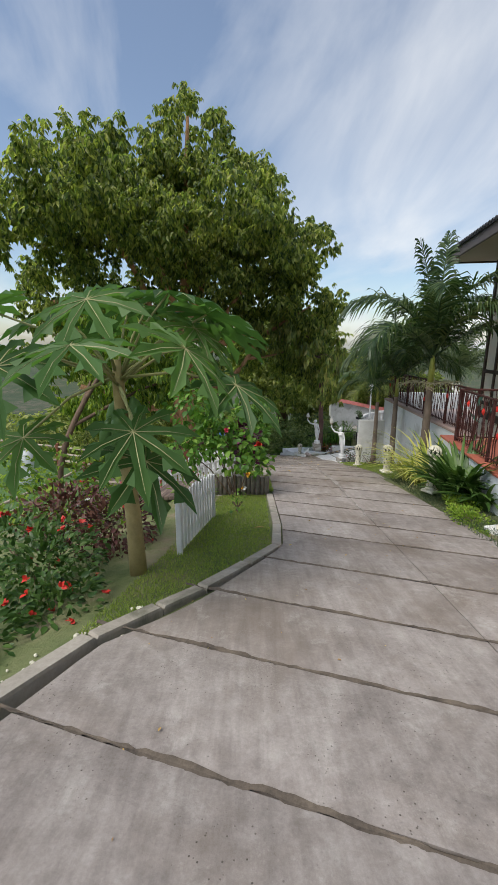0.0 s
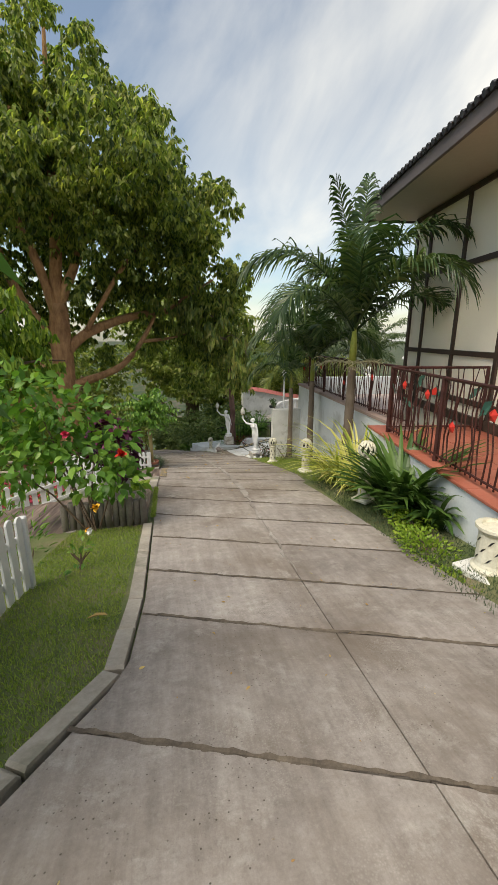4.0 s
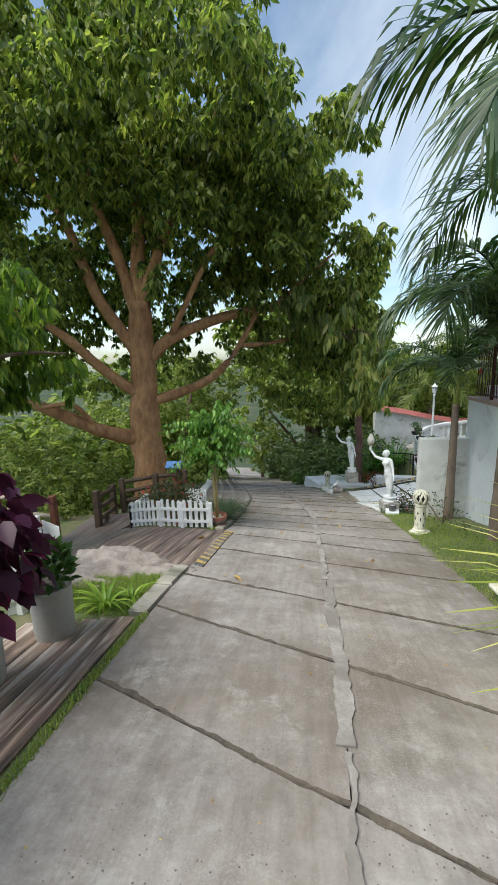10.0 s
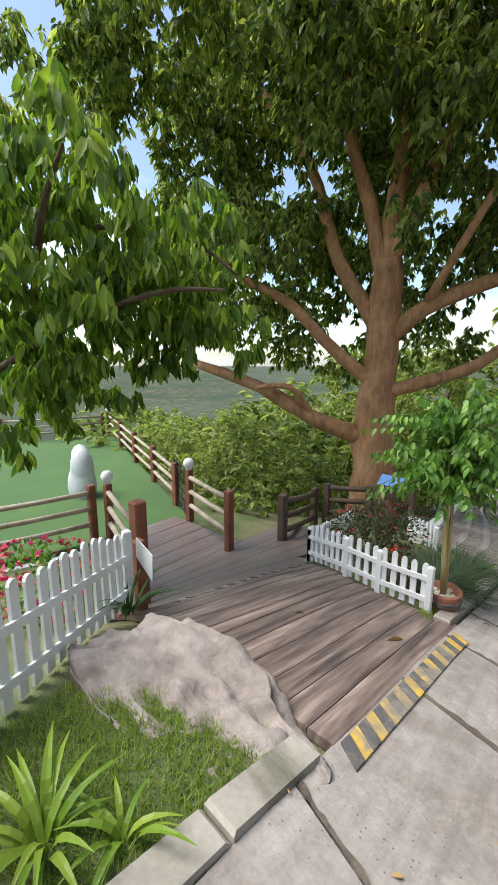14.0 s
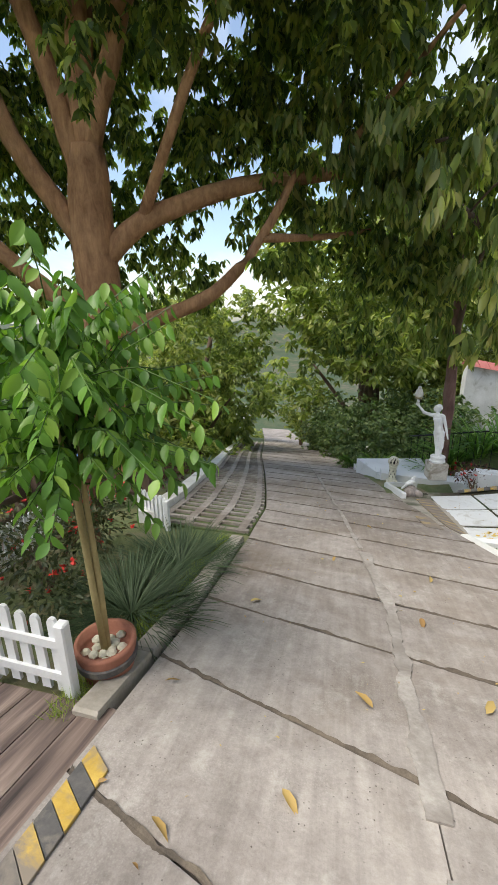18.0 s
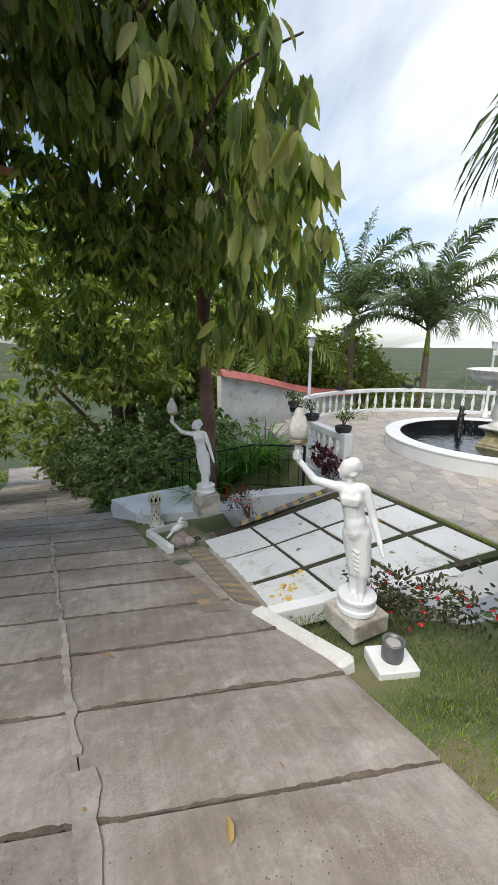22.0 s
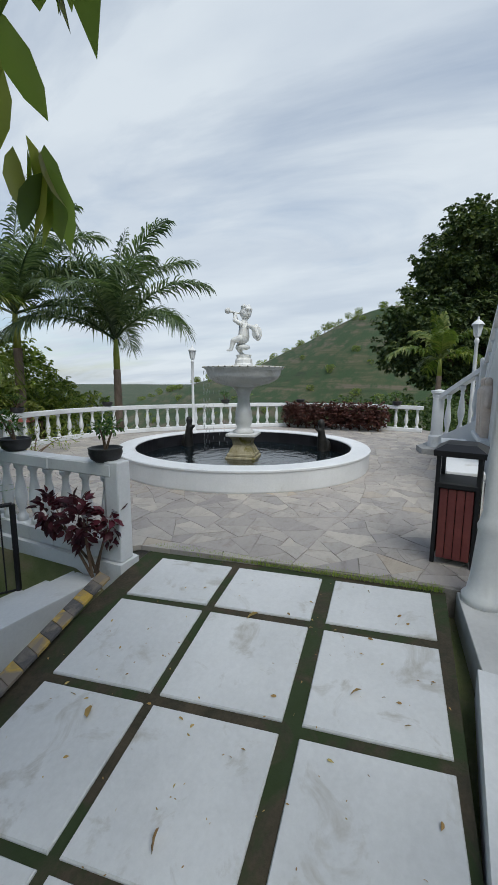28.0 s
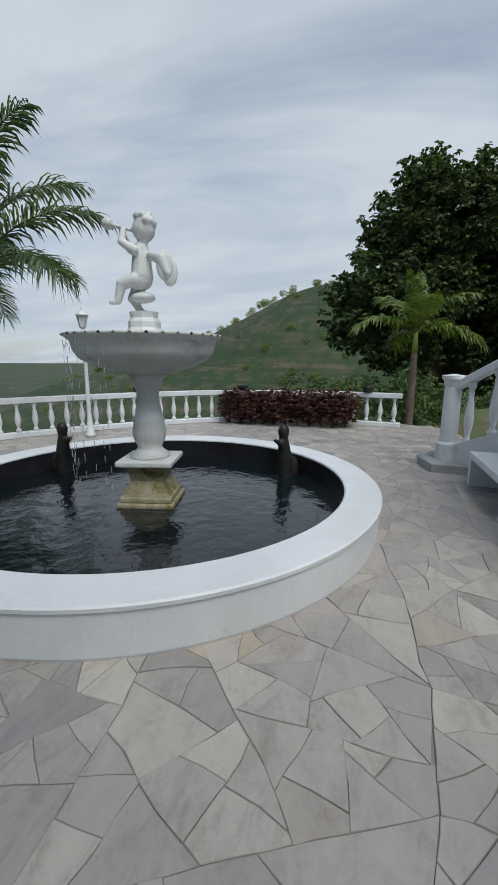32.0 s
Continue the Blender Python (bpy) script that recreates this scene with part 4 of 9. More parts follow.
def house():
    h = thing("house", Matrix(), "cream half-timbered house on a raised red-tiled porch", "house", kind="structure")
    part("wall", hbox(-9, 11.85, 4.51, 12.0, -1.5, 3.62), M_CREAM, h, "cream boarded wall")
    part("porch_wall", hbox(-7, 8.58, 2.75, 3.0, -1.9, -0.40), M_WALL, h, "pale blue-white rendered porch wall")
    part("porch_wall", hbox(8.34, 8.58, 3.002, 4.508, -1.9, -0.40), M_WALL, h)
    part("porch_core", hbox(-7, 8.335, 3.004, 4.505, -1.9, -0.42), M_REDTILE, h)
    # porch floor tiles and their edge course
    for i in range(-12, 15):
        u = 0.6 * i
        part("edge_tile", hbox(u + 0.006, u + 0.594, 2.715, 3.06, -0.40, -0.362, 0.006), M_REDTILE, h)
        for j in range(3):
            part("floor_tile", hbox(u + 0.006, u + 0.594, 3.07 + j * 0.48, 3.542 + j * 0.48, -0.40, -0.368), M_REDTILE, h)
    # timber framing
    z0, z1 = -0.36, 3.60
    for u in (11.78, 11.12, 9.8, 8.48, 7.16, 5.84, 4.52, 3.2, 1.88):
        w = 0.11 if u > 11.6 else 0.08
        part("timber_post", hbox(u - w / 2, u + w / 2, 4.465, 4.506, z0, z1), M_TIMBER, h)
    for z in (0.02, 0.84, 2.36, 3.55):
        part("timber_rail", hbox(1.0, 11.86, 4.47, 4.507, z - 0.045, z + 0.045), M_TIMBER, h)
    for v in (4.6, 5.6, 6.6):
        part("timber_post", hbox(11.854, 11.89, v - 0.05, v + 0.05, z0, z1), M_TIMBER, h)
    part("timber_base", hbox(1.0, 11.88, 4.44, 4.505, -0.36, -0.20), M_TIMBER, h)
    # roof: soffit, fascia, gutter lip, tiles in courses
    part("soffit", hbox(-9.5, 12.1, 3.38, 5.2, 3.62, 3.66), M_SOFFIT, h, "beige boarded soffit")
    part("fascia", hbox(-9.5, 12.14, 3.32, 3.376, 3.58, 3.80, 0.008), surface("fascia_board", (0.12, 0.10, 0.10), (0.18, 0.15, 0.15), 2, 30, 0.6, 0.1), h, "dark grey-brown fascia")
    part("fascia", hbox(12.104, 12.14, 3.38, 12.4, 3.58, 3.80, 0.008), M_TIMBER, h)
    roof = part("roof", hbox(-9.5, 12.13, 3.30, 12.4, 3.80, 3.83), M_ROOF, h, "dark ribbed roof")
    for i in range(96):
        u = 12.08 - i * 0.15
        pts = [hp(u, 3.25, 3.81), hp(u, 5.2, 4.42), hp(u, 8.2, 5.32)]
        part("roof_roll", tube(pts, [0.045, 0.045, 0.045], 6), M_ROOF, roof)
    part("roof_slope", ([hp(12.13, 3.26, 3.83), hp(-9.5, 3.26, 3.83), hp(-9.5, 8.3, 5.34), hp(12.13, 8.3, 5.34), hp(12.13, 12.4, 3.84), hp(-9.5, 12.4, 3.84)], [(0, 1, 2, 3), (3, 2, 5, 4), (0, 3, 4)]), M_ROOF, roof)


house()


def iron_railing(name, a, b, top_a, top_b, base_a, base_b, label, n, flowers=0):
    """A run of uneven iron stems between a top and a bottom bar; ends are plan points."""
    r = thing(name, Matrix(), label, "railing", "iron railings")
    A, B = Vector((*a, 0)), Vector((*b, 0))

    def p(t, k):
        base, top = base_a + (base_b - base_a) * t, top_a + (top_b - top_a) * t
        return A.lerp(B, t) + Vector((0, 0, base + (top - base) * k))
    part("top_rail", tube([p(0, 1), p(0.5, 1), p(1, 1)], [0.022] * 3, 6), M_IRON, r)
    part("bottom_rail", tube([p(0, 0.08), p(1, 0.08)], [0.014] * 2, 6), M_IRON, r)
    L = (B - A).length
    for i in range(max(int(L / 1.55), 1) + 1):
        t = min(i * 1.55 / L, 1)
        part("post", tube([p(t, 0), p(t, 1.02)], [0.03, 0.03], 6), M_IRON, r)
    rr = random.Random(len(name) + int(L * 10))
    for i in range(n):
        t = (i + 0.5) / n
        o = [rr.uniform(-0.07, 0.07) / L for _ in range(3)]
        pts = [p(t, 0.04), p(t + o[0], 0.36), p(t + o[1], 0.7), p(t + o[2] * 0.6, 0.985)]
        part("stem", tube(pts, [0.010, 0.010, 0.009, 0.009], 4), M_IRON, r)
    green = surface("painted_iron_leaf", (0.03, 0.10, 0.08), (0.07, 0.20, 0.15), 6, 40, 0.4, 0.2)
    for i in range(flowers):
        t, k = (i + 0.5 + rr.uniform(-0.3, 0.3)) / flowers, rr.uniform(0.35, 0.85)
        c = p(t, k)
        side = (B - A).normalized()
        if i % 2:
            vs = [c + side * (0.07 * math.cos(q)) + Vector((0, 0, 0.07 * math.sin(q))) + HV * (-0.02) for q in (0.3, 1.5, 2.9, 4.1, 5.3)]
            part("flower", (vs + [c - HV * 0.05], [(0, 1, 5), (1, 2, 5), (2, 3, 5), (3, 4, 5), (4, 0, 5)]), M_RED, r, "red painted iron flower")
        else:
            s = rr.choice((-1, 1))
            tip = c + side * (0.22 * s) + Vector((0, 0, 0.20))
            part("iron_leaf", ([c, c.lerp(tip, 0.5) + Vector((0, 0, 0.07)) - HV * 0.03, tip, c.lerp(tip, 0.5) - Vector((0, 0, 0.06))], [(0, 1, 2, 3)]), green, r, "green painted iron leaf")
    return r


def hxy(u, v):
    p = hp(u, v, 0)
    return (p.x, p.y)


iron_railing("iron_railing", hxy(8.48, 2.86), hxy(3.0, 2.86), 0.66, 0.66, -0.362, -0.362, "rusty iron stem railing with red metal flowers on the porch", 56, 16)
iron_railing("iron_railing", hxy(8.50, 2.9), hxy(8.50, 4.4), 0.66, 0.66, -0.362, -0.362, "short rusty iron railing closing the porch end", 14, 3)


def garden_wall():
    w = thing("wall_garden", Matrix(), "pale blue-white rendered retaining wall with a dull pinkish coping", "wall", kind="structure")
    A, B = hp(8.6, 3.12, 0), Vector((5.05, 15.02, 0))
    d = (B - A).normalized()
    n = Vector((d.y, -d.x, 0))

    def slab(name, o0, o1, z0a, z0b, z1a, z1b, mat, label=""):
        vs = []
        for q, z0, z1 in ((A, z0a, z1a), (B + d * (0.04 if name == "coping" else 0), z0b, z1b)):
            for o in (o0, o1):
                vs += [q + n * o + Vector((0, 0, z0)), q + n * o + Vector((0, 0, z1))]
        part(name, (vs, [(0, 4, 5, 1), (2, 3, 7, 6), (0, 1, 3, 2), (4, 6, 7, 5), (1, 5, 7, 3), (0, 2, 6, 4)]), mat, w, label)
    slab("wall", 0, 0.3, -4.2, -4.2, -0.36, -0.46, M_WALL)
    slab("coping", -0.02, 0.34, -0.357, -0.457, -0.30, -0.40, surface("dull_pink_coping", (0.30, 0.215, 0.195), (0.42, 0.32, 0.29), 2, 25, 0.75, 0.2), "dull pinkish coping")
    C = B + Vector((4.5, -0.6, 0))
    e = (C - B).normalized()
    m = Vector((-e.y, e.x, 0))
    vs = [q + m * o + Vector((0, 0, z)) for q in (B + n * 0.304, C) for o in (-0.25, 0) for z in (-4.2, -0.18)]
    part("end_wall", (vs, [(0, 4, 5, 1), (2, 3, 7, 6), (0, 1, 3, 2), (4, 6, 7, 5), (1, 5, 7, 3), (0, 2, 6, 4)]), M_WALL, w)
    part("yard_floor", hbox(11.95, 14.6, 3.45, 9.5, -1.2, -0.62), surface("pale_pink_floor", (0.50, 0.40, 0.37), (0.62, 0.51, 0.47), 2, 25, 0.7, 0.1), w, "pale pink paved yard")
    return (A + n * 0.12, B + n * 0.12)


_ga, _gb = garden_wall()
iron_railing("iron_railing", (_ga.x, _ga.y), (_gb.x, _gb.y), 0.64, 0.56, -0.30, -0.40, "rusty iron stem railing along the top of a garden wall", 70, 8)


def boundary_wall():
    h = thing("wall_boundary", Matrix(), "long white boundary wall with a red tiled coping", "wall", kind="structure")
    pts = [(5.2, 25.5, -1.93), (6.5, 25.9, -2.18), (8.1, 26.5, -2.58), (9.4, 27.0, -2.82), (11.6, 28.1, -3.05)]
    for (x0, y0, z0), (x1, y1, z1) in zip(pts[:-1], pts[1:]):
        a, b = Vector((x0, y0, 0)), Vector((x1, y1, 0))
        d = (b - a).normalized()
        s = Vector((-d.y, d.x, 0))
        q = [a, b, b + s * 0.22, a + s * 0.22]
        zt = [z0, z1, z1, z0]
        part("wall", ([Vector((v.x, v.y, -7.5)) for v in q] + [Vector((v.x, v.y, z)) for v, z in zip(q, zt)], [(0, 1, 5, 4), (1, 2, 6, 5), (2, 3, 7, 6), (3, 0, 4, 7), (4, 5, 6, 7), (3, 2, 1, 0)]), M_WHITE_OLD, h)
        n = int((b - a).length / 0.32)
        for i in range(n):
            p, r = a.lerp(b, i / n), a.lerp(b, (i + 0.96) / n)
            za, zb = z0 + (z1 - z0) * i / n + 0.004, z0 + (z1 - z0) * (i + 0.96) / n + 0.004
            e = [p - s * 0.16, r - s * 0.16, r + s * 0.11, p + s * 0.11, r + s * 0.38, p + s * 0.38]
            zz = [za, zb, zb + 0.22, za + 0.22, zb, za]
            part("coping_tile", ([Vector((v.x, v.y, z)) for v, z in zip(e, zz)], [(0, 1, 2, 3), (3, 2, 4, 5), (0, 3, 5), (1, 4, 2), (0, 5, 4, 1)]), M_REDROOF, h)


boundary_wall()

# ---- terrace: crazy paving ----
terrace = thing("terrace_floor", Matrix(), "grey and cream crazy-paved stone terrace", "floor", kind="structure")
TER = [(6.28, 19.72), (6.58, 17.15), (6.62, 15.6), (9.3, 15.4), (14.2, 15.3), (17.6, 16.6), (17.9, 19.5), (17.2, 22.2), (15.8, 24.1), (13.6, 25.9), (10.9, 26.7), (8.2, 26.4), (6.4, 24.6), (5.9, 22.0)]
part("mortar_bed", prism(TER, TERRACE_Z - 0.6, TERRACE_Z - 0.0085), surface("paving_mortar", (0.15, 0.132, 0.112), (0.34, 0.31, 0.275), 4, 40, 0.95, 0.4), terrace)


def crazy_paving():
    """Broken slabs: one sheet split again and again by skewed cuts; each stone is a lifted polygon with eased edges."""
    r = random.Random(11)

    def clip(poly, mid, n):
        out = []
        for a, b in zip(poly, poly[1:] + poly[:1]):
            da, db = (a - mid).dot(n), (b - mid).dot(n)
            if da <= 0:
                out.append(a)
            if (da < 0) != (db < 0) and abs(da - db) > 1e-9:
                out.append(a.lerp(b, da / (da - db)))
        return out

    def area(p):
        return 0.5 * abs(sum(a.x * b.y - b.x * a.y for a, b in zip(p, p[1:] + p[:1])))

    def inside(p):
        c = False
        for (x0, y0), (x1, y1) in zip(TER, TER[1:] + TER[:1]):
            if (y0 > p.y) != (y1 > p.y) and p.x < (x1 - x0) * (p.y - y0) / (y1 - y0) + x0:
                c = not c
        return c
    knot = {(i, j): Vector((5.3 + 1.15 * i + r.uniform(-0.36, 0.36), 14.8 + 1.15 * j + r.uniform(-0.36, 0.36))) for i in range(13) for j in range(12)}
    todo = [[knot[i, j], knot[i + 1, j], knot[i + 1, j + 1], knot[i, j + 1]] for i in range(12) for j in range(11)]
    stones = []
    while todo:
        p = todo.pop()
        if area(p) < r.choice((0.04, 0.06, 0.085, 0.12, 0.16)):
            stones.append(p)
            continue
        far = max(((a - b).length, i, j) for i, a in enumerate(p) for j, b in enumerate(p) if i < j)
        d = (p[far[1]] - p[far[2]]).normalized()
        d.rotate(Matrix.Rotation(radians(r.uniform(-20, 20)), 2))
        m = p[far[1]].lerp(p[far[2]], r.uniform(0.40, 0.60))
        for n in (d, -d):
            q = clip(p, m, n)
            if len(q) > 2 and area(q) > 0.004:
                todo.append(q)
    edge_n = -Vector((2.57, 0.36)).normalized()

    def worn(loop):
        """Breaks long edges and bends them; neighbours share the same bend, so the joints stay narrow."""
        out = []
        for a, b in zip(loop, loop[1:] + loop[:1]):
            k = 1 if (b - a).length < 0.14 else 2 if (b - a).length < 0.32 else 3
            for i in range(k):
                p = a.lerp(b, i / k)
                amp = min(1.0, max(0.0, (p.x - 6.55) / 0.4))
                w = noise.noise_vector(Vector((p.x * 2.6, p.y * 2.6, 0.0))) * 0.045 + noise.noise_vector(Vector((p.x * 9.0, p.y * 9.0, 4.0))) * 0.012
                out.append(Vector((p.x + w.x * amp, p.y + w.y * amp)))
        return out
    rest_v, rest_f, made = [], [], 0
    mids = [sum(p, Vector((0, 0))) / len(p) for p in stones]
    order = sorted(range(len(stones)), key=lambda i: (mids[i] - Vector((7.9, 18.3))).length)
    for i in order:
        s, poly = mids[i], stones[i]
        if (not inside(s) and not (5.9 < s.x < 6.7 and 17 < s.y < 19.9)) or (s - Vector((10.55, 20.8))).length < 2.3:
            continue
        for a, b in list(zip(poly, poly[1:] + poly[:1])):
            n = Vector((b.y - a.y, a.x - b.x))
            if n.length < 0.02:
                continue
            n = n.normalized()
            if (s - a).dot(n) > 0:
                n = -n
            poly = clip(poly, a - n * r.choice((0.0004, 0.0012, 0.002, 0.0034)), n)
        if 16.9 < s.y < 19.9:
            poly = clip(poly, Vector((6.44, 18.4)), edge_n)
        poly2 = []
        for p in poly:
            if not poly2 or (p - poly2[-1]).length > 0.015:
                poly2.append(p)
        if len(poly2) < 3 or area(poly2) < 0.003:
            continue
        poly2 = worn(poly2)
        dz = r.uniform(-0.0025, 0.0025)
        v, f = prism([(p.x, p.y) for p in poly2], TERRACE_Z - 0.05, TERRACE_Z + dz, 0.003)
        if made < 300:
            part("paving_stone", (v, f), M_FLAG, terrace)
            made += 1
        else:
            o = len(rest_v)
            rest_v += v
            rest_f += [tuple(q + o for q in g) for g in f]
    if rest_v:
        tagged(part("paving_stones", (rest_v, rest_f), M_FLAG2, terrace), kind="stuff")


M_FLAG2 = flagstone("crazy_paving_stone_far", True)
crazy_paving()

# ---- white slabs with moss joints ----
pad = thing("slab_pad", Matrix(), "pad of large white painted slabs with mossy joints", "paving", kind="structure")
PAD = [(3.27, 19.20), (3.40, 17.03), (6.50, 17.12), (6.2, 19.60)]


_mb = [(Vector((3.1, 19.5)).lerp(Vector((6.30, 19.75)), i / 14), Vector((3.2, 16.98)).lerp(Vector((6.60, 17.1)), i / 14)) for i in range(15)]
_mv = [(p.x, p.y, pad_z(p.x, p.y) - 0.016) for a, b in _mb for p in (a, a.lerp(b, 0.33), a.lerp(b, 0.67), b)] + [(p.x, p.y, -4.2) for a, b in (_mb[0], _mb[-1]) for p in (a, b)]
_mf = [(i * 4 + k, i * 4 + k + 1, i * 4 + k + 5, i * 4 + k + 4) for i in range(14) for k in range(3)] + [(3, 2, 1, 0, 60, 61), (56, 57, 58, 59, 63, 62), tuple(range(0, 57, 4)) + (62, 60), tuple(range(59, 2, -4)) + (61, 63)]
part("moss_bed", (_mv, _mf), M_MOSS, pad)
# each row's two edges across the pad and each column's two edges along it, at the pad's ends
ROWS_X = [((3.24, 3.37), (3.97, 4.16)), ((4.02, 4.22), (4.73, 4.94)), ((4.80, 5.02), (5.53, 5.80)), ((5.60, 5.90), (6.18, 6.51))]
COLS_Y = [((19.24, 19.55), (18.50, 18.86)), ((18.44, 18.79), (17.73, 18.05)), ((17.63, 17.94), (16.98, 17.20))]


def slab_corner(ex, ey):
    x, y = 4.8, 18.3
    for _ in range(8):
        x = ex[0] + (ex[1] - ex[0]) * (19.35 - y) / 2.25
        y = ey[0] + (ey[1] - ey[0]) * (x - 3.3) / 3.1
    return x, y


for _rx in ROWS_X:
    for _cy in COLS_Y:
        part("slab", prism([slab_corner(_rx[0], _cy[0]), slab_corner(_rx[0], _cy[1]), slab_corner(_rx[1], _cy[1]), slab_corner(_rx[1], _cy[0])], -0.08, pad_z, 0.008), M_TILE, pad)

# ---- timber-look paved platform beside the drive ----
deck = thing("stamped_platform", Matrix(), "stamped concrete platform patterned as grey-brown boards", "platform", kind="structure")


def board(x0, x1, ya, yb, mat, zf, parent, name="board", thick=0.06):
    ys = np.linspace(ya, yb, 7)
    vs, fs = [], []
    for y in ys:
        for x, d in ((x0, 0.006), (x0 + 0.012, 0), (x1 - 0.012, 0), (x1, 0.006)):
            e = noise.noise((x * 4, y * 1.2, 2.0)) * 0.012
            vs.append((x + e, y, zf(x, y) - d))
        vs.append((x1, y, zf(x1, y) - thick))
        vs.append((x0, y, zf(x0, y) - thick))
    for j in range(len(ys) - 1):
        for k in range(6):
            a, b = j * 6 + k, j * 6 + (k + 1) % 6
            fs.append((a, b, b + 6, a + 6))
    fs += [(5, 4, 3, 2, 1, 0), tuple((len(ys) - 1) * 6 + k for k in range(6))]
    return part(name, (vs, fs), mat, parent)


_x = 0.47
_r = random.Random(5)
while _x > -1.2:
    _w = _r.uniform(0.11, 0.19)
    _ya = 10.55 - 0.0 * _x if _x > -0.7 else 10.6
    _yb = 12.75 if _x > -0.1 else 12.72 + (-0.1 - _x) * 0.28
    board(_x - _w + 0.006, _x, _ya, _yb, M_DECK, deck_z, deck)
    _x -= _w
while _x > -4.75:
    _w = _r.uniform(0.3, 0.45)
    _ya, _yb = (10.62 if _x > -2 else 11.2 if _x > -3.4 else 11.9), (13.3 if _x > -1.6 else 13.25 if _x > -3.1 else 13.8)
    if -2.9 < _x < -1.4:
        _yb = 15.0
    board(_x - _w + 0.006, _x, _ya, _yb, M_DECK2, deck_z, deck)
    _x -= _w
for i in range(26):
    y = 10.95 + i * 0.085
    part("rope_inlay", prism([(-1.33, y), (-1.27, y + 0.02), (-1.27, y + 0.065), (-1.33, y + 0.045)], -0.01, lambda x, yy: deck_z(x, yy) + 0.006, 0.003), M_SEAM if i % 2 else M_BLACKPAINT, deck)

# warm stamped boards along the drive nearer the house
walkway = thing("stamped_walkway", Matrix(), "walkway of stamped boards in brown and grey streaks", "walkway", kind="structure")


def walk_z(x, y):
    return fall(y) + 0.005 - 0.02 * (0.4 - x)


for k in range(6):
    board(0.36 - (k + 1) * 0.14 + 0.005, 0.36 - k * 0.14, 7.25 + 0.02 * k, 9.25 - 0.03 * k, M_PLANK, walk_z, walkway)
for k in range(5):
    board(-0.62 - (k + 1) * 0.24, -0.62 - k * 0.24 - 0.006, 7.0, 8.95 - 0.05 * k, M_DECK, walk_z, walkway)
part("pale_patch", prism([(-0.62, 7.0), (-0.49, 7.0), (-0.49, 9.0), (-0.62, 8.9)], -0.1, lambda x, y: walk_z(x, y) - 0.005, 0.004), M_SEAM, walkway, "pale cement strip")

# ---- painted warning stripes ----


def stripes(name, pts, width, zf, label, pitch=0.115, slant=0.06, mats=None):
    s = thing(name, Matrix(), label, "road marking", kind="structure")
    P = [Vector((x, y, 0)) for x, y in pts]
    n = 0
    for a, b in zip(P[:-1], P[1:]):
        d = (b - a).normalized()
        side = Vector((-d.y, d.x, 0))
        k = int((b - a).length / pitch)
        for i in range(k):
            p0, p1 = a + d * (i * pitch), a + d * ((i + 0.96) * pitch)
            q = [p0 - side * width / 2, p1 - side * width / 2, p1 + side * width / 2 + d * slant, p0 + side * width / 2 + d * slant]
            part("stripe", prism([(v.x, v.y) for v in q], -0.02, lambda x, y: zf(x, y), 0.002), (mats or (M_BLACKPAINT, M_YELLOW))[n % 2], s)
            n += 1


FADED = (surface("faded_black_paint", (0.13, 0.115, 0.105), (0.22, 0.195, 0.175), 5, 40, 0.85, 0.3, stain=(0.20, 0.165, 0.13), stain_scale=4, stain_cut=(0.45, 0.6)), surface("faded_yellow_paint", (0.27, 0.20, 0.115), (0.42, 0.30, 0.12), 6, 40, 0.85, 0.3, stain=(0.22, 0.18, 0.145), stain_scale=4, stain_cut=(0.42, 0.55)))
stripes("stripes_platform", [(0.55, 10.5), (0.57, 12.5)], 0.13, lambda x, y: road_z(x, y) + 0.005, "worn yellow and black stripes along the platform edge", 0.088, 0.09)
ramp = thing("pad_ramp", Matrix(), "dirty concrete ramp joining the drive and the pad", "ramp", kind="structure")
part("ramp", ribbon(lambda y: lerp_table(ROAD_R, y) - 0.01, lambda y: 3.46, list(np.arange(16.95, 19.6, 0.2)), lambda x, y: road_z(x, y) - 0.012 if x < 3.3 else pad_z(x, y) - 0.012, 0.2), M_KERB, ramp)
stripes("stripes_ramp", [(3.22, 17.1), (3.06, 19.0)], 0.26, lambda x, y: road_z(lerp_table(ROAD_R, y), y) + (pad_z(3.46, y) - road_z(3.46, y)) * min(max((x - lerp_table(ROAD_R, y)) / (3.46 - lerp_table(ROAD_R, y)), 0), 1) + 0.004, "faded yellow and black stripes on the ramp edge", 0.09, mats=FADED)
stripes("stripes_drive", [(2.86, 16.95), (2.80, 17.65)], 0.22, lambda x, y: road_z(x, y) + 0.008, "faded yellow and black stripes on the drive edge", 0.15, mats=FADED)
stripes("stripes_steps", [(3.75, 19.45), (5.7, 19.78)], 0.14, lambda x, y: pad_z(x, y) + 0.05, "worn yellow and black stripes along the steps", 0.12)


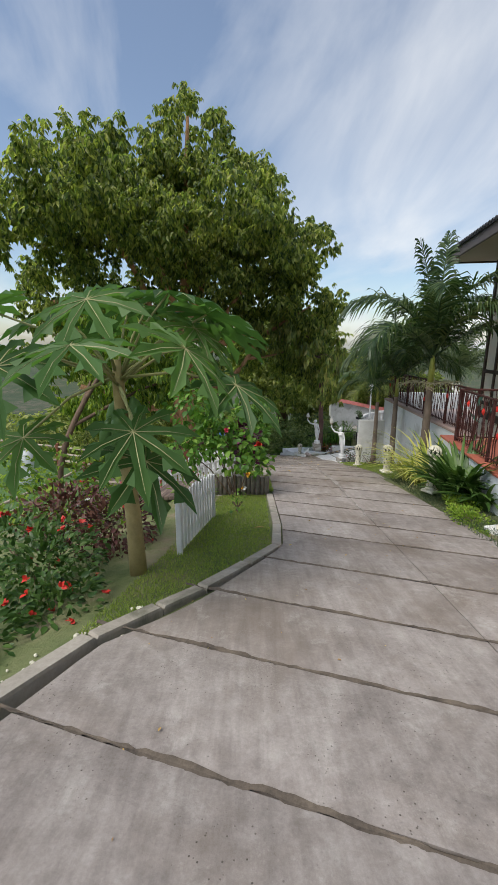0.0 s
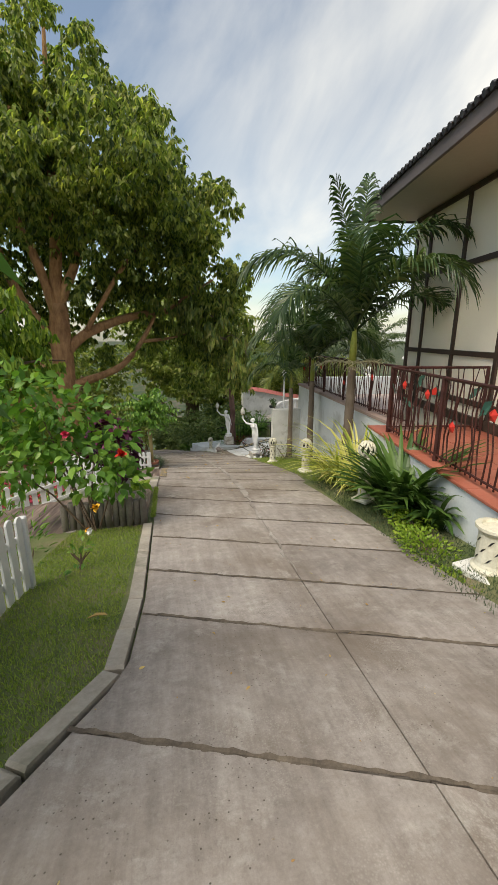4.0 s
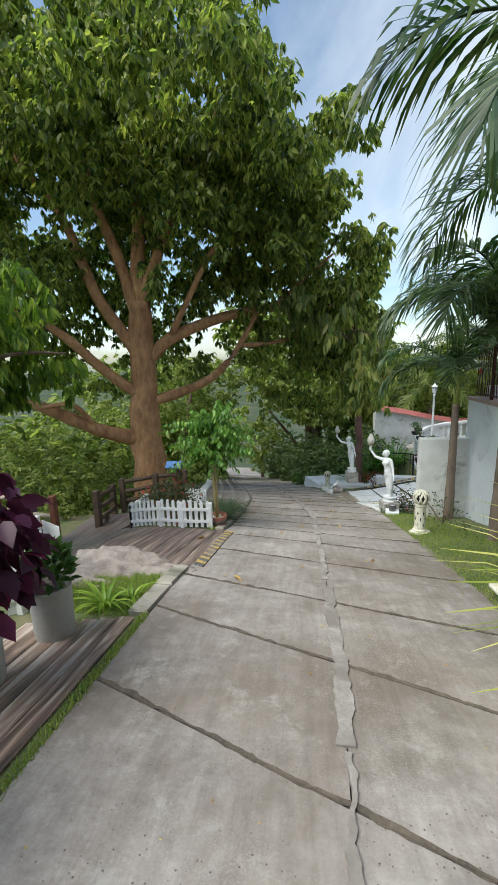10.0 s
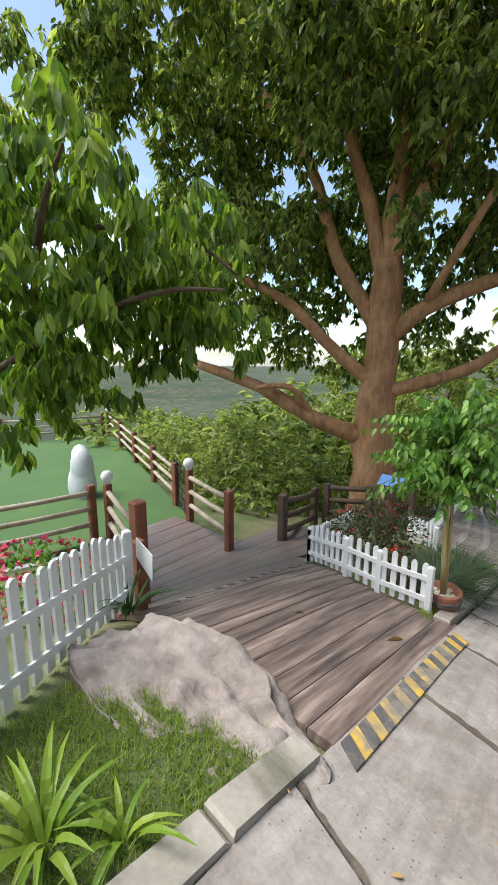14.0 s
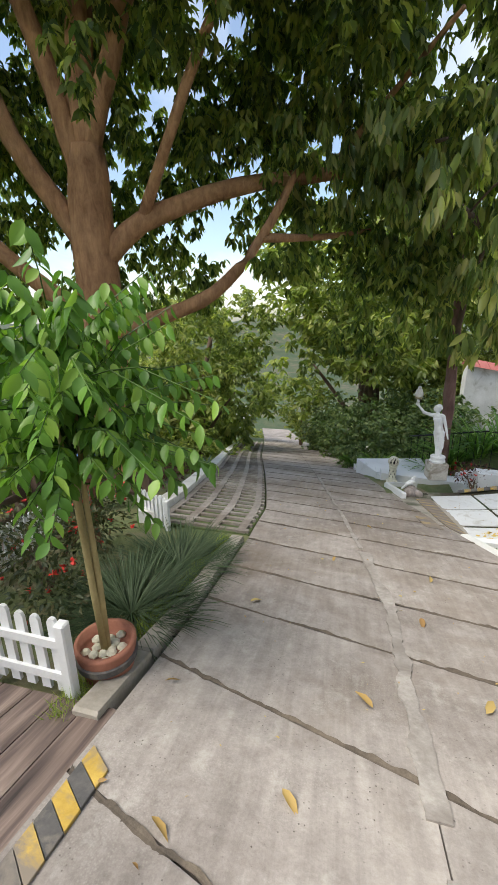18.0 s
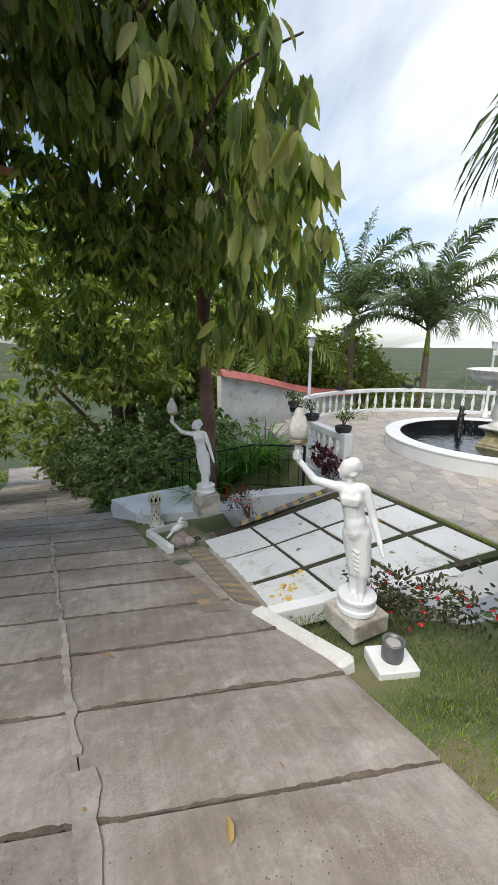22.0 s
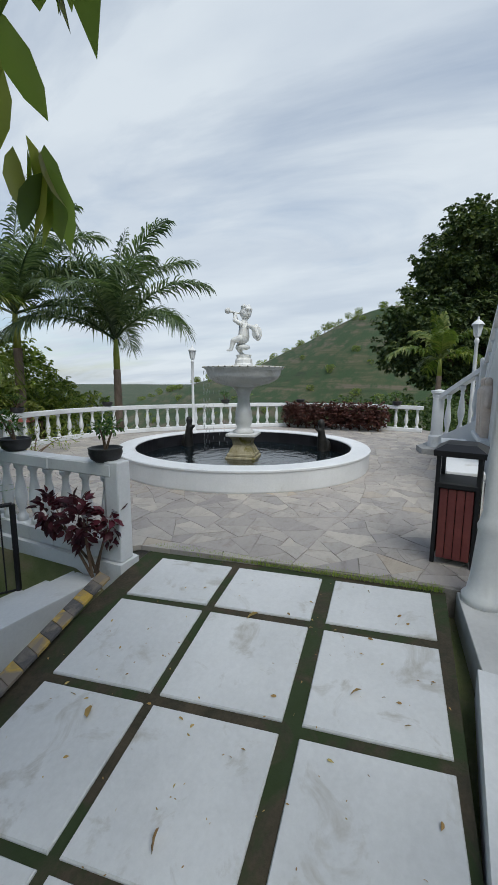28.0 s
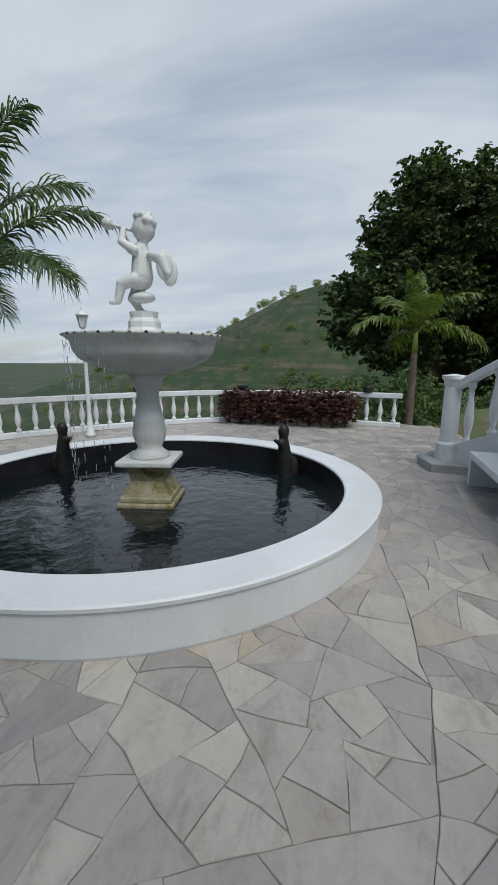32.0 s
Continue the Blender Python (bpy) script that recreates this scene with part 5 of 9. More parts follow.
# spilt yellow paint on one slab
def paint_spill():
    t = thing("paint_spill", Matrix(), "splashes of dried yellow paint on a white slab", "stain")
    r = random.Random(21)
    m = surface("spilt_yellow_paint", (0.50, 0.34, 0.06), (0.66, 0.48, 0.12), 8, 60, 0.7, 0.2)
    for k in range(44):
        f = r.random()
        c = Vector((3.52 + 0.5 * f + r.uniform(-0.07, 0.07), 17.22 + 0.42 * f + r.uniform(-0.13, 0.13)))
        s = r.choice((0.008, 0.012, 0.016, 0.022, 0.035))
        q = [(c.x + s * r.uniform(0.5, 1.2) * math.cos(a), c.y + s * r.uniform(0.5, 1.2) * math.sin(a)) for a in np.linspace(0, 2 * math.pi, 10)[:-1]]
        part("splash", prism(q, -0.003, lambda x, y: pad_z(x, y) + 0.0045, 0.001), m, t)


paint_spill()

# ---- trees and large plants ----
DROOP = np.array((0, 0, -1.0))


def limb(parent, pts, r0, r1, mat, name="limb", n=8):
    """A tapered, slightly crooked limb through pts."""
    P = [Vector(p) for p in pts]
    out, rad = [], []
    m = 4 * (len(P) - 1)
    for i in range(m + 1):
        t = i / m * (len(P) - 1)
        k = min(int(t), len(P) - 2)
        f = t - k
        p0, p1, p2, p3 = P[max(k - 1, 0)], P[k], P[k + 1], P[min(k + 2, len(P) - 1)]
        q = 0.5 * ((2 * p1) + (p2 - p0) * f + (2 * p0 - 5 * p1 + 4 * p2 - p3) * f * f + (3 * p1 - p0 - 3 * p2 + p3) * f ** 3)
        w = r0 + (r1 - r0) * i / m
        q = q + Vector((noise.noise(q * 1.7), noise.noise(q * 1.7 + Vector((9, 0, 0))), 0)) * w * 0.35
        out.append(q)
        rad.append(w * (1 + 0.12 * noise.noise(q * 3)))
    return part(name, tube(out, rad, n), mat, parent, smooth=True)


def crown(parent, clumps, density, length, width, mat, droop=0.6, shell=0.4, name="crown", label="", tuft=8):
    """Leaves in tufts: each twig end carries a fan of leaves hanging out and down from it."""
    p, d = clump_points(clumps, density / tuft, shell)
    n = len(p) * tuft
    p, d = np.repeat(p, tuft, 0), np.repeat(d, tuft, 0)
    az = rng.random(n) * 2 * np.pi
    fan = np.column_stack([np.cos(az), np.sin(az), 0.25 * rng.normal(size=n)])
    a = d * 0.35 * (1 - droop) + fan * (1.05 - droop) + DROOP * droop + rng.normal(size=(n, 3)) * 0.14
    p = p - d * (length * 0.55 * rng.random((n, 1))) + rng.normal(size=(n, 3)) * length * 0.10
    L = length * (0.65 + 0.6 * rng.random(n))
    return part(name, leaves(p, a, L, L * width, "leaves", *(LANCE if droop > 0.75 else (LEAF_V, LEAF_F))), mat, parent, label)


def base_of(x, y):
    return terrain(x, y) - 0.1


def big_tree():
    b = Vector((-2.9, 18.25, base_of(-2.9, 18.25)))
    t = thing("tree", Matrix(), "huge spreading broadleaf tree with a reddish forked trunk", "tree")
    limb(t, [b + Vector((0, 0, -0.3)), b + Vector((0, 0, 0.5)), (-2.95, 18.25, -1.4), (-2.87, 18.3, 0.3), (-2.88, 18.25, 2.2)], 0.62, 0.30, B_TREE, "trunk", 12)
    for k in range(6):
        an = k * 1.05
        limb(t, [b + Vector((math.cos(an) * 0.9, math.sin(an) * 0.9, -0.15)), b + Vector((math.cos(an) * 0.35, math.sin(an) * 0.35, 0.45)), b + Vector((0, 0, 1.3))], 0.10, 0.16, B_TREE, "root")
    for pts, r0, r1 in (
        ([(-2.9, 18.2, -1.9), (-4.0, 17.3, -1.35), (-5.1, 16.5, -0.6), (-6.5, 15.7, -0.05)], 0.24, 0.10),
        ([(-4.0, 17.3, -1.35), (-4.3, 16.7, -0.6), (-4.9, 16.2, -0.6)], 0.09, 0.05),
        ([(-2.9, 18.2, -0.6), (-3.8, 17.6, 0.3), (-4.6, 17.0, 1.3), (-5.8, 16.5, 2.0), (-7.5, 16.2, 3.2)], 0.17, 0.07),
        ([(-2.9, 18.25, 0.6), (-3.9, 17.9, 2.3), (-4.6, 17.6, 4.4), (-6.0, 17.4, 6.4)], 0.20, 0.07),
        ([(-2.9, 18.25, 1.6), (-3.3, 18.0, 3.4), (-3.9, 17.9, 5.6), (-3.6, 18.2, 8.0)], 0.20, 0.06),
        ([(-2.88, 18.25, 2.0), (-2.7, 18.3, 4.4), (-2.6, 18.4, 7.0), (-2.4, 18.4, 10.4)], 0.24, 0.05),
        ([(-2.88, 18.25, 1.9), (-2.0, 18.2, 3.8), (-1.1, 18.2, 5.6), (-0.2, 18.5, 7.2)], 0.18, 0.06),
        ([(-2.85, 18.25, 0.4), (-2.1, 18.6, 1.15), (-0.6, 19.4, 1.8), (0.9, 20.2, 2.1), (2.3, 20.7, 2.4), (3.4, 21.0, 3.1)], 0.20, 0.07),
        ([(-2.85, 18.25, -0.7), (-1.9, 18.5, -0.45), (-0.9, 18.8, 0.0), (-0.1, 19.1, 0.9), (0.5, 19.3, 2.0)], 0.17, 0.06),
        ([(-2.1, 18.6, 1.15), (-1.0, 18.1, 2.8), (0.3, 17.6, 4.4)], 0.11, 0.05),
        ([(0.9, 20.2, 2.1), (1.7, 19.2, 2.6), (2.6, 18.0, 3.1)], 0.08, 0.03),
        ([(-0.1, 19.1, 0.9), (0.9, 19.9, 1.0), (1.8, 20.6, 1.2)], 0.08, 0.03),
    ):
        limb(t, pts, r0, r1, B_TREE)
    big = [(-2.2, 18.5, 9.4, 1.6, 1.6, 1.9), (-4.8, 18.2, 7.9, 2.6, 2.4, 1.9), (-6.4, 17.6, 6.8, 2.3, 2.3, 2.2), (-1.2, 18.6, 7.0, 2.6, 2.5, 2.1), (0.9, 18.8, 5.2, 2.3, 2.3, 1.8),
           (2.5, 19.4, 3.6, 1.8, 2.0, 1.9), (-7.4, 16.8, 3.9, 1.7, 1.8, 1.6), (-7.8, 13.4, 5.4, 1.7, 1.5, 1.6), (-6.7, 14.7, 6.4, 1.4, 1.4, 1.3), (-5.2, 13.2, 6.6, 1.4, 1.4, 1.1), (-3.4, 20.2, 6.2, 2.8, 2.0, 1.7), (0.2, 20.8, 3.8, 1.6, 1.4, 1.3), (2.7, 20.8, 1.4, 1.3, 1.3, 1.7),
           (-3.0, 16.7, 5.6, 2.4, 1.6, 1.7), (-0.4, 16.9, 4.9, 1.9, 1.3, 1.3), (-5.9, 15.7, 1.7, 1.5, 1.3, 1.0), (-3.4, 14.9, 6.0, 2.0, 1.3, 1.2), (-0.4, 15.3, 6.2, 1.8, 1.3, 1.1), (1.8, 16.8, 5.2, 1.4, 1.4, 1.1), (-7.4, 16.4, 1.9, 1.4, 1.3, 1.1)]
    low = [(-4.6, 20.4, 4.8, 2.5, 1.5, 1.9), (-1.2, 20.4, 4.9, 2.2, 1.4, 1.8), (-7.0, 19.3, 4.4, 1.6, 1.5, 1.7), (-2.8, 20.9, 2.4, 2.3, 1.3, 1.4), (-6.6, 20.2, 1.9, 1.7, 1.4, 1.2), (0.6, 21.4, 3.0, 1.6, 1.2, 1.3), (-3.2, 20.0, 3.2, 3.0, 2.0, 1.9), (-6.2, 18.6, 2.6, 2.3, 1.8, 1.7), (-5.2, 19.6, 0.6, 2.0, 1.4, 1.1), (-0.4, 20.2, 2.0, 1.9, 1.5, 1.3), (-4.9, 16.9, 2.9, 1.8, 1.1, 1.2), (-1.4, 17.1, 3.5, 1.7, 1.1, 1.1), (0.8, 17.8, 3.7, 1.5, 1.2, 1.0), (-8.2, 18.6, 1.4, 1.6, 1.4, 1.2), (-2.6, 21.0, 0.6, 1.6, 1.2, 1.0), (1.2, 20.6, 0.6, 1.3, 1.0, 1.2), (2.2, 21.4, 0.0, 1.2, 1.0, 1.3), (0.2, 21.2, 1.0, 1.3, 1.0, 1.0)]
    crown(t, sub_clumps(low, 360, 0.5, 4), 165, 0.21, 0.38, L_BIG, 0.62, name="lower_crown", label="sparser shaded leaves among the branches")
    crown(t, sub_clumps(big, 760, 0.56, 3), 195, 0.215, 0.40, L_BIG, 0.62, label="dense yellow-green and dark green leaves")


big_tree()


def droopy_tree():
    t = thing("tree", Matrix(), "tree with long dusty drooping leaves over the statues", "tree")
    b = base_of(3.95, 21.9)
    limb(t, [(3.95, 21.9, b), (3.95, 21.85, -2.6), (3.85, 21.7, -1.2), (3.7, 21.3, 0.6), (3.4, 20.8, 2.2)], 0.15, 0.08, bark_mat("ringed_brown_bark", (0.12, 0.055, 0.045), (0.27, 0.155, 0.125)), "trunk", 10)
    for pts in ([(3.85, 21.7, -1.0), (3.8, 20.8, 0.3), (3.75, 19.6, 0.8), (3.8, 18.3, 0.75)], [(3.7, 21.3, 0.6), (2.9, 20.4, 1.6), (2.5, 19.2, 2.0), (2.6, 18.1, 1.8)], [(3.8, 21.5, -0.2), (4.6, 21.0, 0.8), (4.7, 20.2, 1.1)], [(3.75, 19.6, 0.8), (3.1, 18.6, 1.0), (2.5, 17.9, 1.2)], [(3.8, 18.3, 0.75), (3.75, 17.8, 0.65), (3.8, 17.4, 0.35)], [(3.1, 18.6, 1.0), (3.2, 17.6, 1.15), (3.4, 16.7, 0.95)]):
        limb(t, pts, 0.07 if pts[0][1] > 19 else 0.02, 0.018 if pts[0][1] > 19 else 0.006, B_DARK)
    big = [(3.38, 16.6, 0.15, 0.22, 0.25, 0.3), (3.7, 19.5, 0.75, 0.85, 1.1, 0.95), (3.9, 21.4, -0.1, 1.1, 0.9, 1.3), (3.0, 20.6, 1.7, 1.7, 1.3, 1.3), (2.4, 18.9, 1.9, 1.3, 1.2, 0.8), (4.3, 20.5, 1.0, 0.6, 0.8, 0.7), (3.65, 18.35, 0.55, 0.55, 0.55, 0.6), (1.3, 19.6, 2.2, 1.2, 1.2, 0.9), (2.9, 22.2, 0.4, 0.9, 0.9, 1.1), (2.9, 17.9, 1.35, 0.7, 0.6, 0.5), (4.0, 18.2, -0.2, 0.42, 0.42, 0.5), (3.8, 18.75, -0.7, 0.38, 0.4, 0.42), (3.82, 17.6, 0.05, 0.36, 0.36, 0.45), (4.0, 18.0, -0.25, 0.35, 0.35, 0.45), (3.4, 16.75, 0.7, 0.4, 0.4, 0.38), (3.55, 17.9, -0.75, 0.28, 0.3, 0.35), (2.9, 17.1, 1.0, 0.6, 0.5, 0.45), (3.1, 17.8, 0.55, 0.5, 0.4, 0.5)]
    crown(t, sub_clumps(big, 185, 0.34, 5, 1.15), 82, 0.27, 0.32, L_DROOP, 0.85, 0.1, label="long drooping dusty green leaves")


droopy_tree()


def near_tree():
    t = thing("tree", Matrix(), "young tree with bright hanging leaves above the platform", "tree")
    b = base_of(-4.9, 9.9)
    limb(t, [(-4.9, 9.9, b), (-4.85, 9.95, -1.6), (-4.4, 10.3, -0.2), (-3.6, 10.9, 1.2)], 0.11, 0.05, B_DARK, "trunk", 8)
    for pts in ([(-4.5, 10.2, -0.5), (-3.0, 11.0, 0.3), (-2.0, 11.4, 0.6), (-1.4, 11.7, 0.6)], [(-3.4, 10.9, 0.6), (-2.6, 10.7, 1.2), (-2.1, 10.7, 1.6)], [(-4.4, 10.3, -0.2), (-4.3, 11.3, 0.7), (-4.4, 12.0, 1.2)], [(-3.6, 10.9, 1.2), (-3.2, 11.8, 1.5), (-2.8, 12.6, 1.4), (-2.3, 12.8, 1.0)]):
        limb(t, pts, 0.05, 0.012, B_DARK)
    big = [(-2.7, 10.9, 1.2, 1.2, 1.1, 1.0), (-1.9, 11.5, 0.65, 0.75, 0.7, 0.55), (-3.6, 11.4, 0.9, 1.2, 1.2, 1.2), (-3.4, 10.4, -0.1, 0.7, 0.7, 0.7), (-2.5, 11.3, 0.1, 0.75, 0.75, 0.5), (-4.6, 11.6, 0.2, 1.0, 1.0, 1.0), (-3.5, 10.6, 2.0, 0.9, 0.9, 0.6), (-3.9, 10.3, -0.9, 0.6, 0.6, 0.55), (-3.2, 10.8, -0.55, 0.55, 0.5, 0.45), (-2.2, 12.35, 0.8, 0.5, 0.45, 0.45), (-2.5, 12.95, 0.75, 0.5, 0.45, 0.6), (-1.9, 12.5, 0.3, 0.3, 0.3, 0.28), (-3.0, 13.0, 1.7, 0.7, 0.6, 0.6), (-2.6, 12.2, 1.6, 0.65, 0.6, 0.55)]
    crown(t, sub_clumps(big, 270, 0.34, 8, 0.6), 150, 0.19, 0.32, L_BRIGHT, 0.78, 0.15, label="bright yellow-green hanging leaves")


near_tree()


def bush_tree(name, label, x, y, clumps, count, size, density, length, width, mat, trunk=0.12, droop=0.4, seed=1, cat="tree", z=None):
    """A generic tree: trunk, a few limbs to its large clumps, a crown of leaves. Clumps are relative to the foot."""
    z = base_of(x, y) if z is None else z
    t = thing(name, at(x, y, z), label, cat)
    top = clumps[0]
    if trunk:
        limb(t, [(0, 0, 0), (0.05, 0.03, top[2] * 0.35), (top[0] * 0.5, top[1] * 0.5, top[2] * 0.7), (top[0], top[1], top[2])], trunk, trunk * 0.4, B_DARK, "trunk")
        for c in clumps[1:]:
            limb(t, [(0.03, 0.02, c[2] * 0.35), (c[0] * 0.5, c[1] * 0.5, c[2] * 0.7), (c[0], c[1], c[2])], trunk * 0.45, trunk * 0.12, B_DARK)
    crown(t, sub_clumps(clumps, count, size, seed), density, length, width, mat, droop, 0.2)
    return t


# woods behind the drive's lower end and on the garden side
_w1 = bush_tree("tree", "leafy woodland tree beside the lower drive", -4.6, 27.5, [(0.6, 0.2, 6.0, 2.8, 2.8, 2.2), (1.8, -0.6, 3.9, 1.7, 1.7, 1.3), (-1.6, 0.6, 4.6, 2.0, 2.0, 1.6)], 190, 0.55, 70, 0.24, 0.42, L_FAR, 0.24, 0.4, 2)
for x, y, r in ((-8.5, 25, 40), (-10.5, 31, 130), (-9.5, 38, 200), (1.8, 43, 300), (5.5, 39.5, 70), (8.5, 34.5, 10), (-1.5, 52, 250), (-12, 45, 90), (9.5, 45, 220), (-16, 22, 160), (-17, 29, 20), (14, 37, 75), (3.2, 33.5, 190), (2.4, 30.5, 110), (0.5, 47, 60), (-12.5, 52, 10), (5.8, 48, 140), (-13, 27.5, 75), (-20, 25, 220), (-9, 29, 330), (-23, 33, 100)):
    _s = random.uniform(1.3, 1.9)
    copy_thing(_w1, at(x, y, min(base_of(x, y) - 0.2, -2.0 - 8.0 * _s - 0.06 * (-x)) if x < -7.6 and y < 36 else base_of(x, y) - 0.2, r) @ Matrix.Scale(_s, 4))
_w2 = bush_tree("shrub", "tangled green shrub on the valley side", -7.2, 17.5, [(0, 0, 1.3, 1.5, 1.5, 1.1), (1.0, 0.5, 0.9, 1.0, 1.0, 0.8), (-0.9, 0.8, 1.0, 1.0, 1.0, 0.9)], 80, 0.45, 90, 0.17, 0.42, L_FAR, 0.06, 0.3, 4, "shrub")
for x, y, r in ((-5.6, 19.5, 60), (-8.6, 19.8, 120), (-9.8, 17.2, 30), (-11.5, 19.5, 200), (-6.9, 21.8, 80), (-4.4, 22.6, 140), (-13.2, 21.0, 10), (-9.2, 22.8, 300), (-15.4, 19.2, 45), (-17.2, 22.4, 160), (-12.0, 24.5, 100), (-3.4, 24.2, 220), (-5.4, 16.9, 270), (-19.4, 19.4, 70), (-21.8, 22.2, 10)):
    copy_thing(_w2, at(x, y, base_of(x, y) - 0.75, r))
_vr = random.Random(17)
for _k in range(34):
    _x, _y = -8.5 - 20 * _vr.random(), 18.5 + 19 * _vr.random()
    _s = _vr.uniform(1.3, 2.3)
    copy_thing(_w2, at(_x, _y, min(base_of(_x, _y), -1.5 + _vr.uniform(-1.0, 0.7) - 2.3 * _s - 0.03 * (_y - 18)), _vr.uniform(0, 360)) @ Matrix.Scale(_s, 4))
_w3 = bush_tree("shrub", "dark dense garden shrub near the stairs", 2.9, 26.5, [(0, 0, 1.5, 1.3, 1.3, 1.5), (0.9, 0.4, 1.0, 0.9, 0.9, 0.9), (-0.9, 0.3, 1.2, 0.9, 0.9, 1.1)], 80, 0.38, 150, 0.15, 0.5, L_HEDGE, 0.05, 0.35, 6, "shrub")
for x, y, r, s in ((4.3, 25.2, 50, 0), (1.6, 28.0, 100, 0), (3.4, 29, 10, 0.4), (0.9, 31.5, 70, 0.2), (5.0, 30.5, 150, 0.3), (5.2, 24.2, 200, -0.5), (2.5, 24.6, 250, -0.9)):
    copy_thing(_w3, at(x, y, base_of(x, y) - 0.1 + s, r))

# greenery beyond the terrace balustrade
_w4 = bush_tree("tree", "light green bushy tree beyond the balustrade", 9.3, 29.2, [(0, 0, 4.1, 1.9, 1.9, 1.6), (1.3, -0.4, 3.1, 1.3, 1.3, 1.0), (-1.4, 0.3, 3.0, 1.4, 1.4, 1.1)], 140, 0.45, 95, 0.16, 0.45, L_FAR, 0.13, 0.35, 9, z=-6.6)
for x, y, r, z in ((7.2, 30.5, 70, -6.8), (11.6, 31.0, 160, -7.2), (5.6, 32.5, 250, -6.9), (13.8, 33.5, 20, -8.6), (9.0, 33.0, 300, -6.6), (-1.0, 36, 120, -9.5), (11.6, 30.0, 40, -6.0), (12.9, 31.6, 130, -5.6), (10.4, 31.4, 220, -5.8), (14.7, 30.2, 310, -7.6), (12.3, 28.7, 90, -7.2), (15.8, 32.5, 15, -8.2)):
    copy_thing(_w4, at(x, y, z, r))
_w5 = bush_tree("tree", "dark dense tree on the slope beside the steps", 30.5, 14.6, [(0, 0, 10.6, 4.4, 4.4, 4.0), (-2.6, 2.6, 7.0, 3.0, 3.0, 3.0), (2.4, -3.0, 11.2, 3.5, 3.5, 3.1), (-1.0, -3.0, 6.2, 3.2, 3.0, 3.2)], 430, 0.8, 190, 0.23, 0.55, L_DARK, 0.4, 0.35, 12, z=-6.5)
for _k in range(110):
    _y = 5 + _k * 1.5 + random.uniform(-2, 2)
    _x = random.choice((190, 196, 200, 203, 150, 165)) + random.uniform(-9, 9)
    copy_thing(_w4, at(_x, _y, terrain(_x, _y) - 3.3, random.uniform(0, 360)) @ Matrix.Scale(random.uniform(0.6, 1.0), 4))
copy_thing(_w5, at(37.5, 5.5, -5.0, 130))
copy_thing(_w5, at(29.0, 5.0, -4.5, 240))
copy_thing(_w5, at(44, 14.5, -8.0, 40))
for x, y, r in ((24.0, 19.6, 10), (22.4, 16.6, 120), (25.5, 16.0, 200), (21.4, 13.6, 60), (24.5, 12.6, 280), (20.4, 18.7, 330), (27, 21.5, 45)):
    copy_thing(_w3, at(x, y, -5.2 + random.uniform(-0.3, 0.4), r))


# ---- palms ----
def frond_mesh(length, e0, e1, leaflet, count, width=0.035, seed=0, bend=1.3, name="frond"):
    """One feather leaf along +x: the rachis leaves at e0 degrees above the level and bends over to e1 at its tip; two rows of leaflets."""
    r = np.random.default_rng(seed)
    t = np.linspace(0, 1, 18)
    el = np.radians(e0 + (e1 - e0) * t ** bend)
    step = length / 17
    xs = np.concatenate([[0], np.cumsum(np.cos(el[:-1]) * step)])
    zs = np.concatenate([[0], np.cumsum(np.sin(el[:-1]) * step)])
    v, f = tube([Vector((x, 0, z)) for x, z in zip(xs, zs)], list(0.010 * length * (1 - 0.85 * t) + 0.003), 4)
    V, F = [tuple(p) for p in v], [q for q in f if len(q) == 4]
    for side in (-1, 1):
        k = np.clip(np.linspace(0.12, 1.0, count) + r.normal(size=count) * 0.004, 0.1, 1.0)
        a = np.interp(k, t, el)
        base = np.stack([np.interp(k, t, xs), np.zeros(count), np.interp(k, t, zs)], 1)
        d = np.stack([np.cos(a), np.zeros(count), np.sin(a)], 1)
        up = np.stack([-np.sin(a), np.zeros(count), np.cos(a)], 1)
        L = leaflet * np.interp(k, [0.1, 0.3, 0.6, 0.85, 1.0], [0.55, 0.95, 1.0, 0.75, 0.5]) * (0.82 + 0.36 * r.random(count))
        ahead = np.interp(k, [0.1, 0.6, 0.9, 1.0], [0.55, 0.8, 1.2, 2.4])[:, None]
        rise = np.interp(k, [0.1, 0.5, 1.0], [0.55, 0.35, 0.1])[:, None] + r.normal(size=(count, 1)) * 0.22
        out = d * ahead + np.array((0, side * 1.0, 0)) + up * rise + r.normal(size=(count, 3)) * 0.09
        out /= np.linalg.norm(out, axis=1, keepdims=True)
        fall_ = np.array((0, 0, -1.0)) * (L * (0.30 + 0.35 * r.random(count)))[:, None]
        p1, p2, p3 = base + out * L[:, None] * 0.4 + fall_ * 0.06, base + out * L[:, None] * 0.75 + fall_ * 0.42, base + out * L[:, None] * 0.94 + fall_
        w = d * width * 0.5 + up * width * 0.12 * side
        o = len(V)
        V += np.stack([base - w * 0.45, base + w * 0.45, p1 - w, p1 + w, p2 - w * 0.8, p2 + w * 0.8, p3], 1).reshape(-1, 3).tolist()
        for i in range(count):
            b = o + i * 7
            F += [(b, b + 1, b + 3, b + 2), (b + 2, b + 3, b + 5, b + 4), (b + 4, b + 5, b + 6)]
    me = bpy.data.meshes.new(name)
    me.from_pydata(V, [], F)
    me.update()
    return me


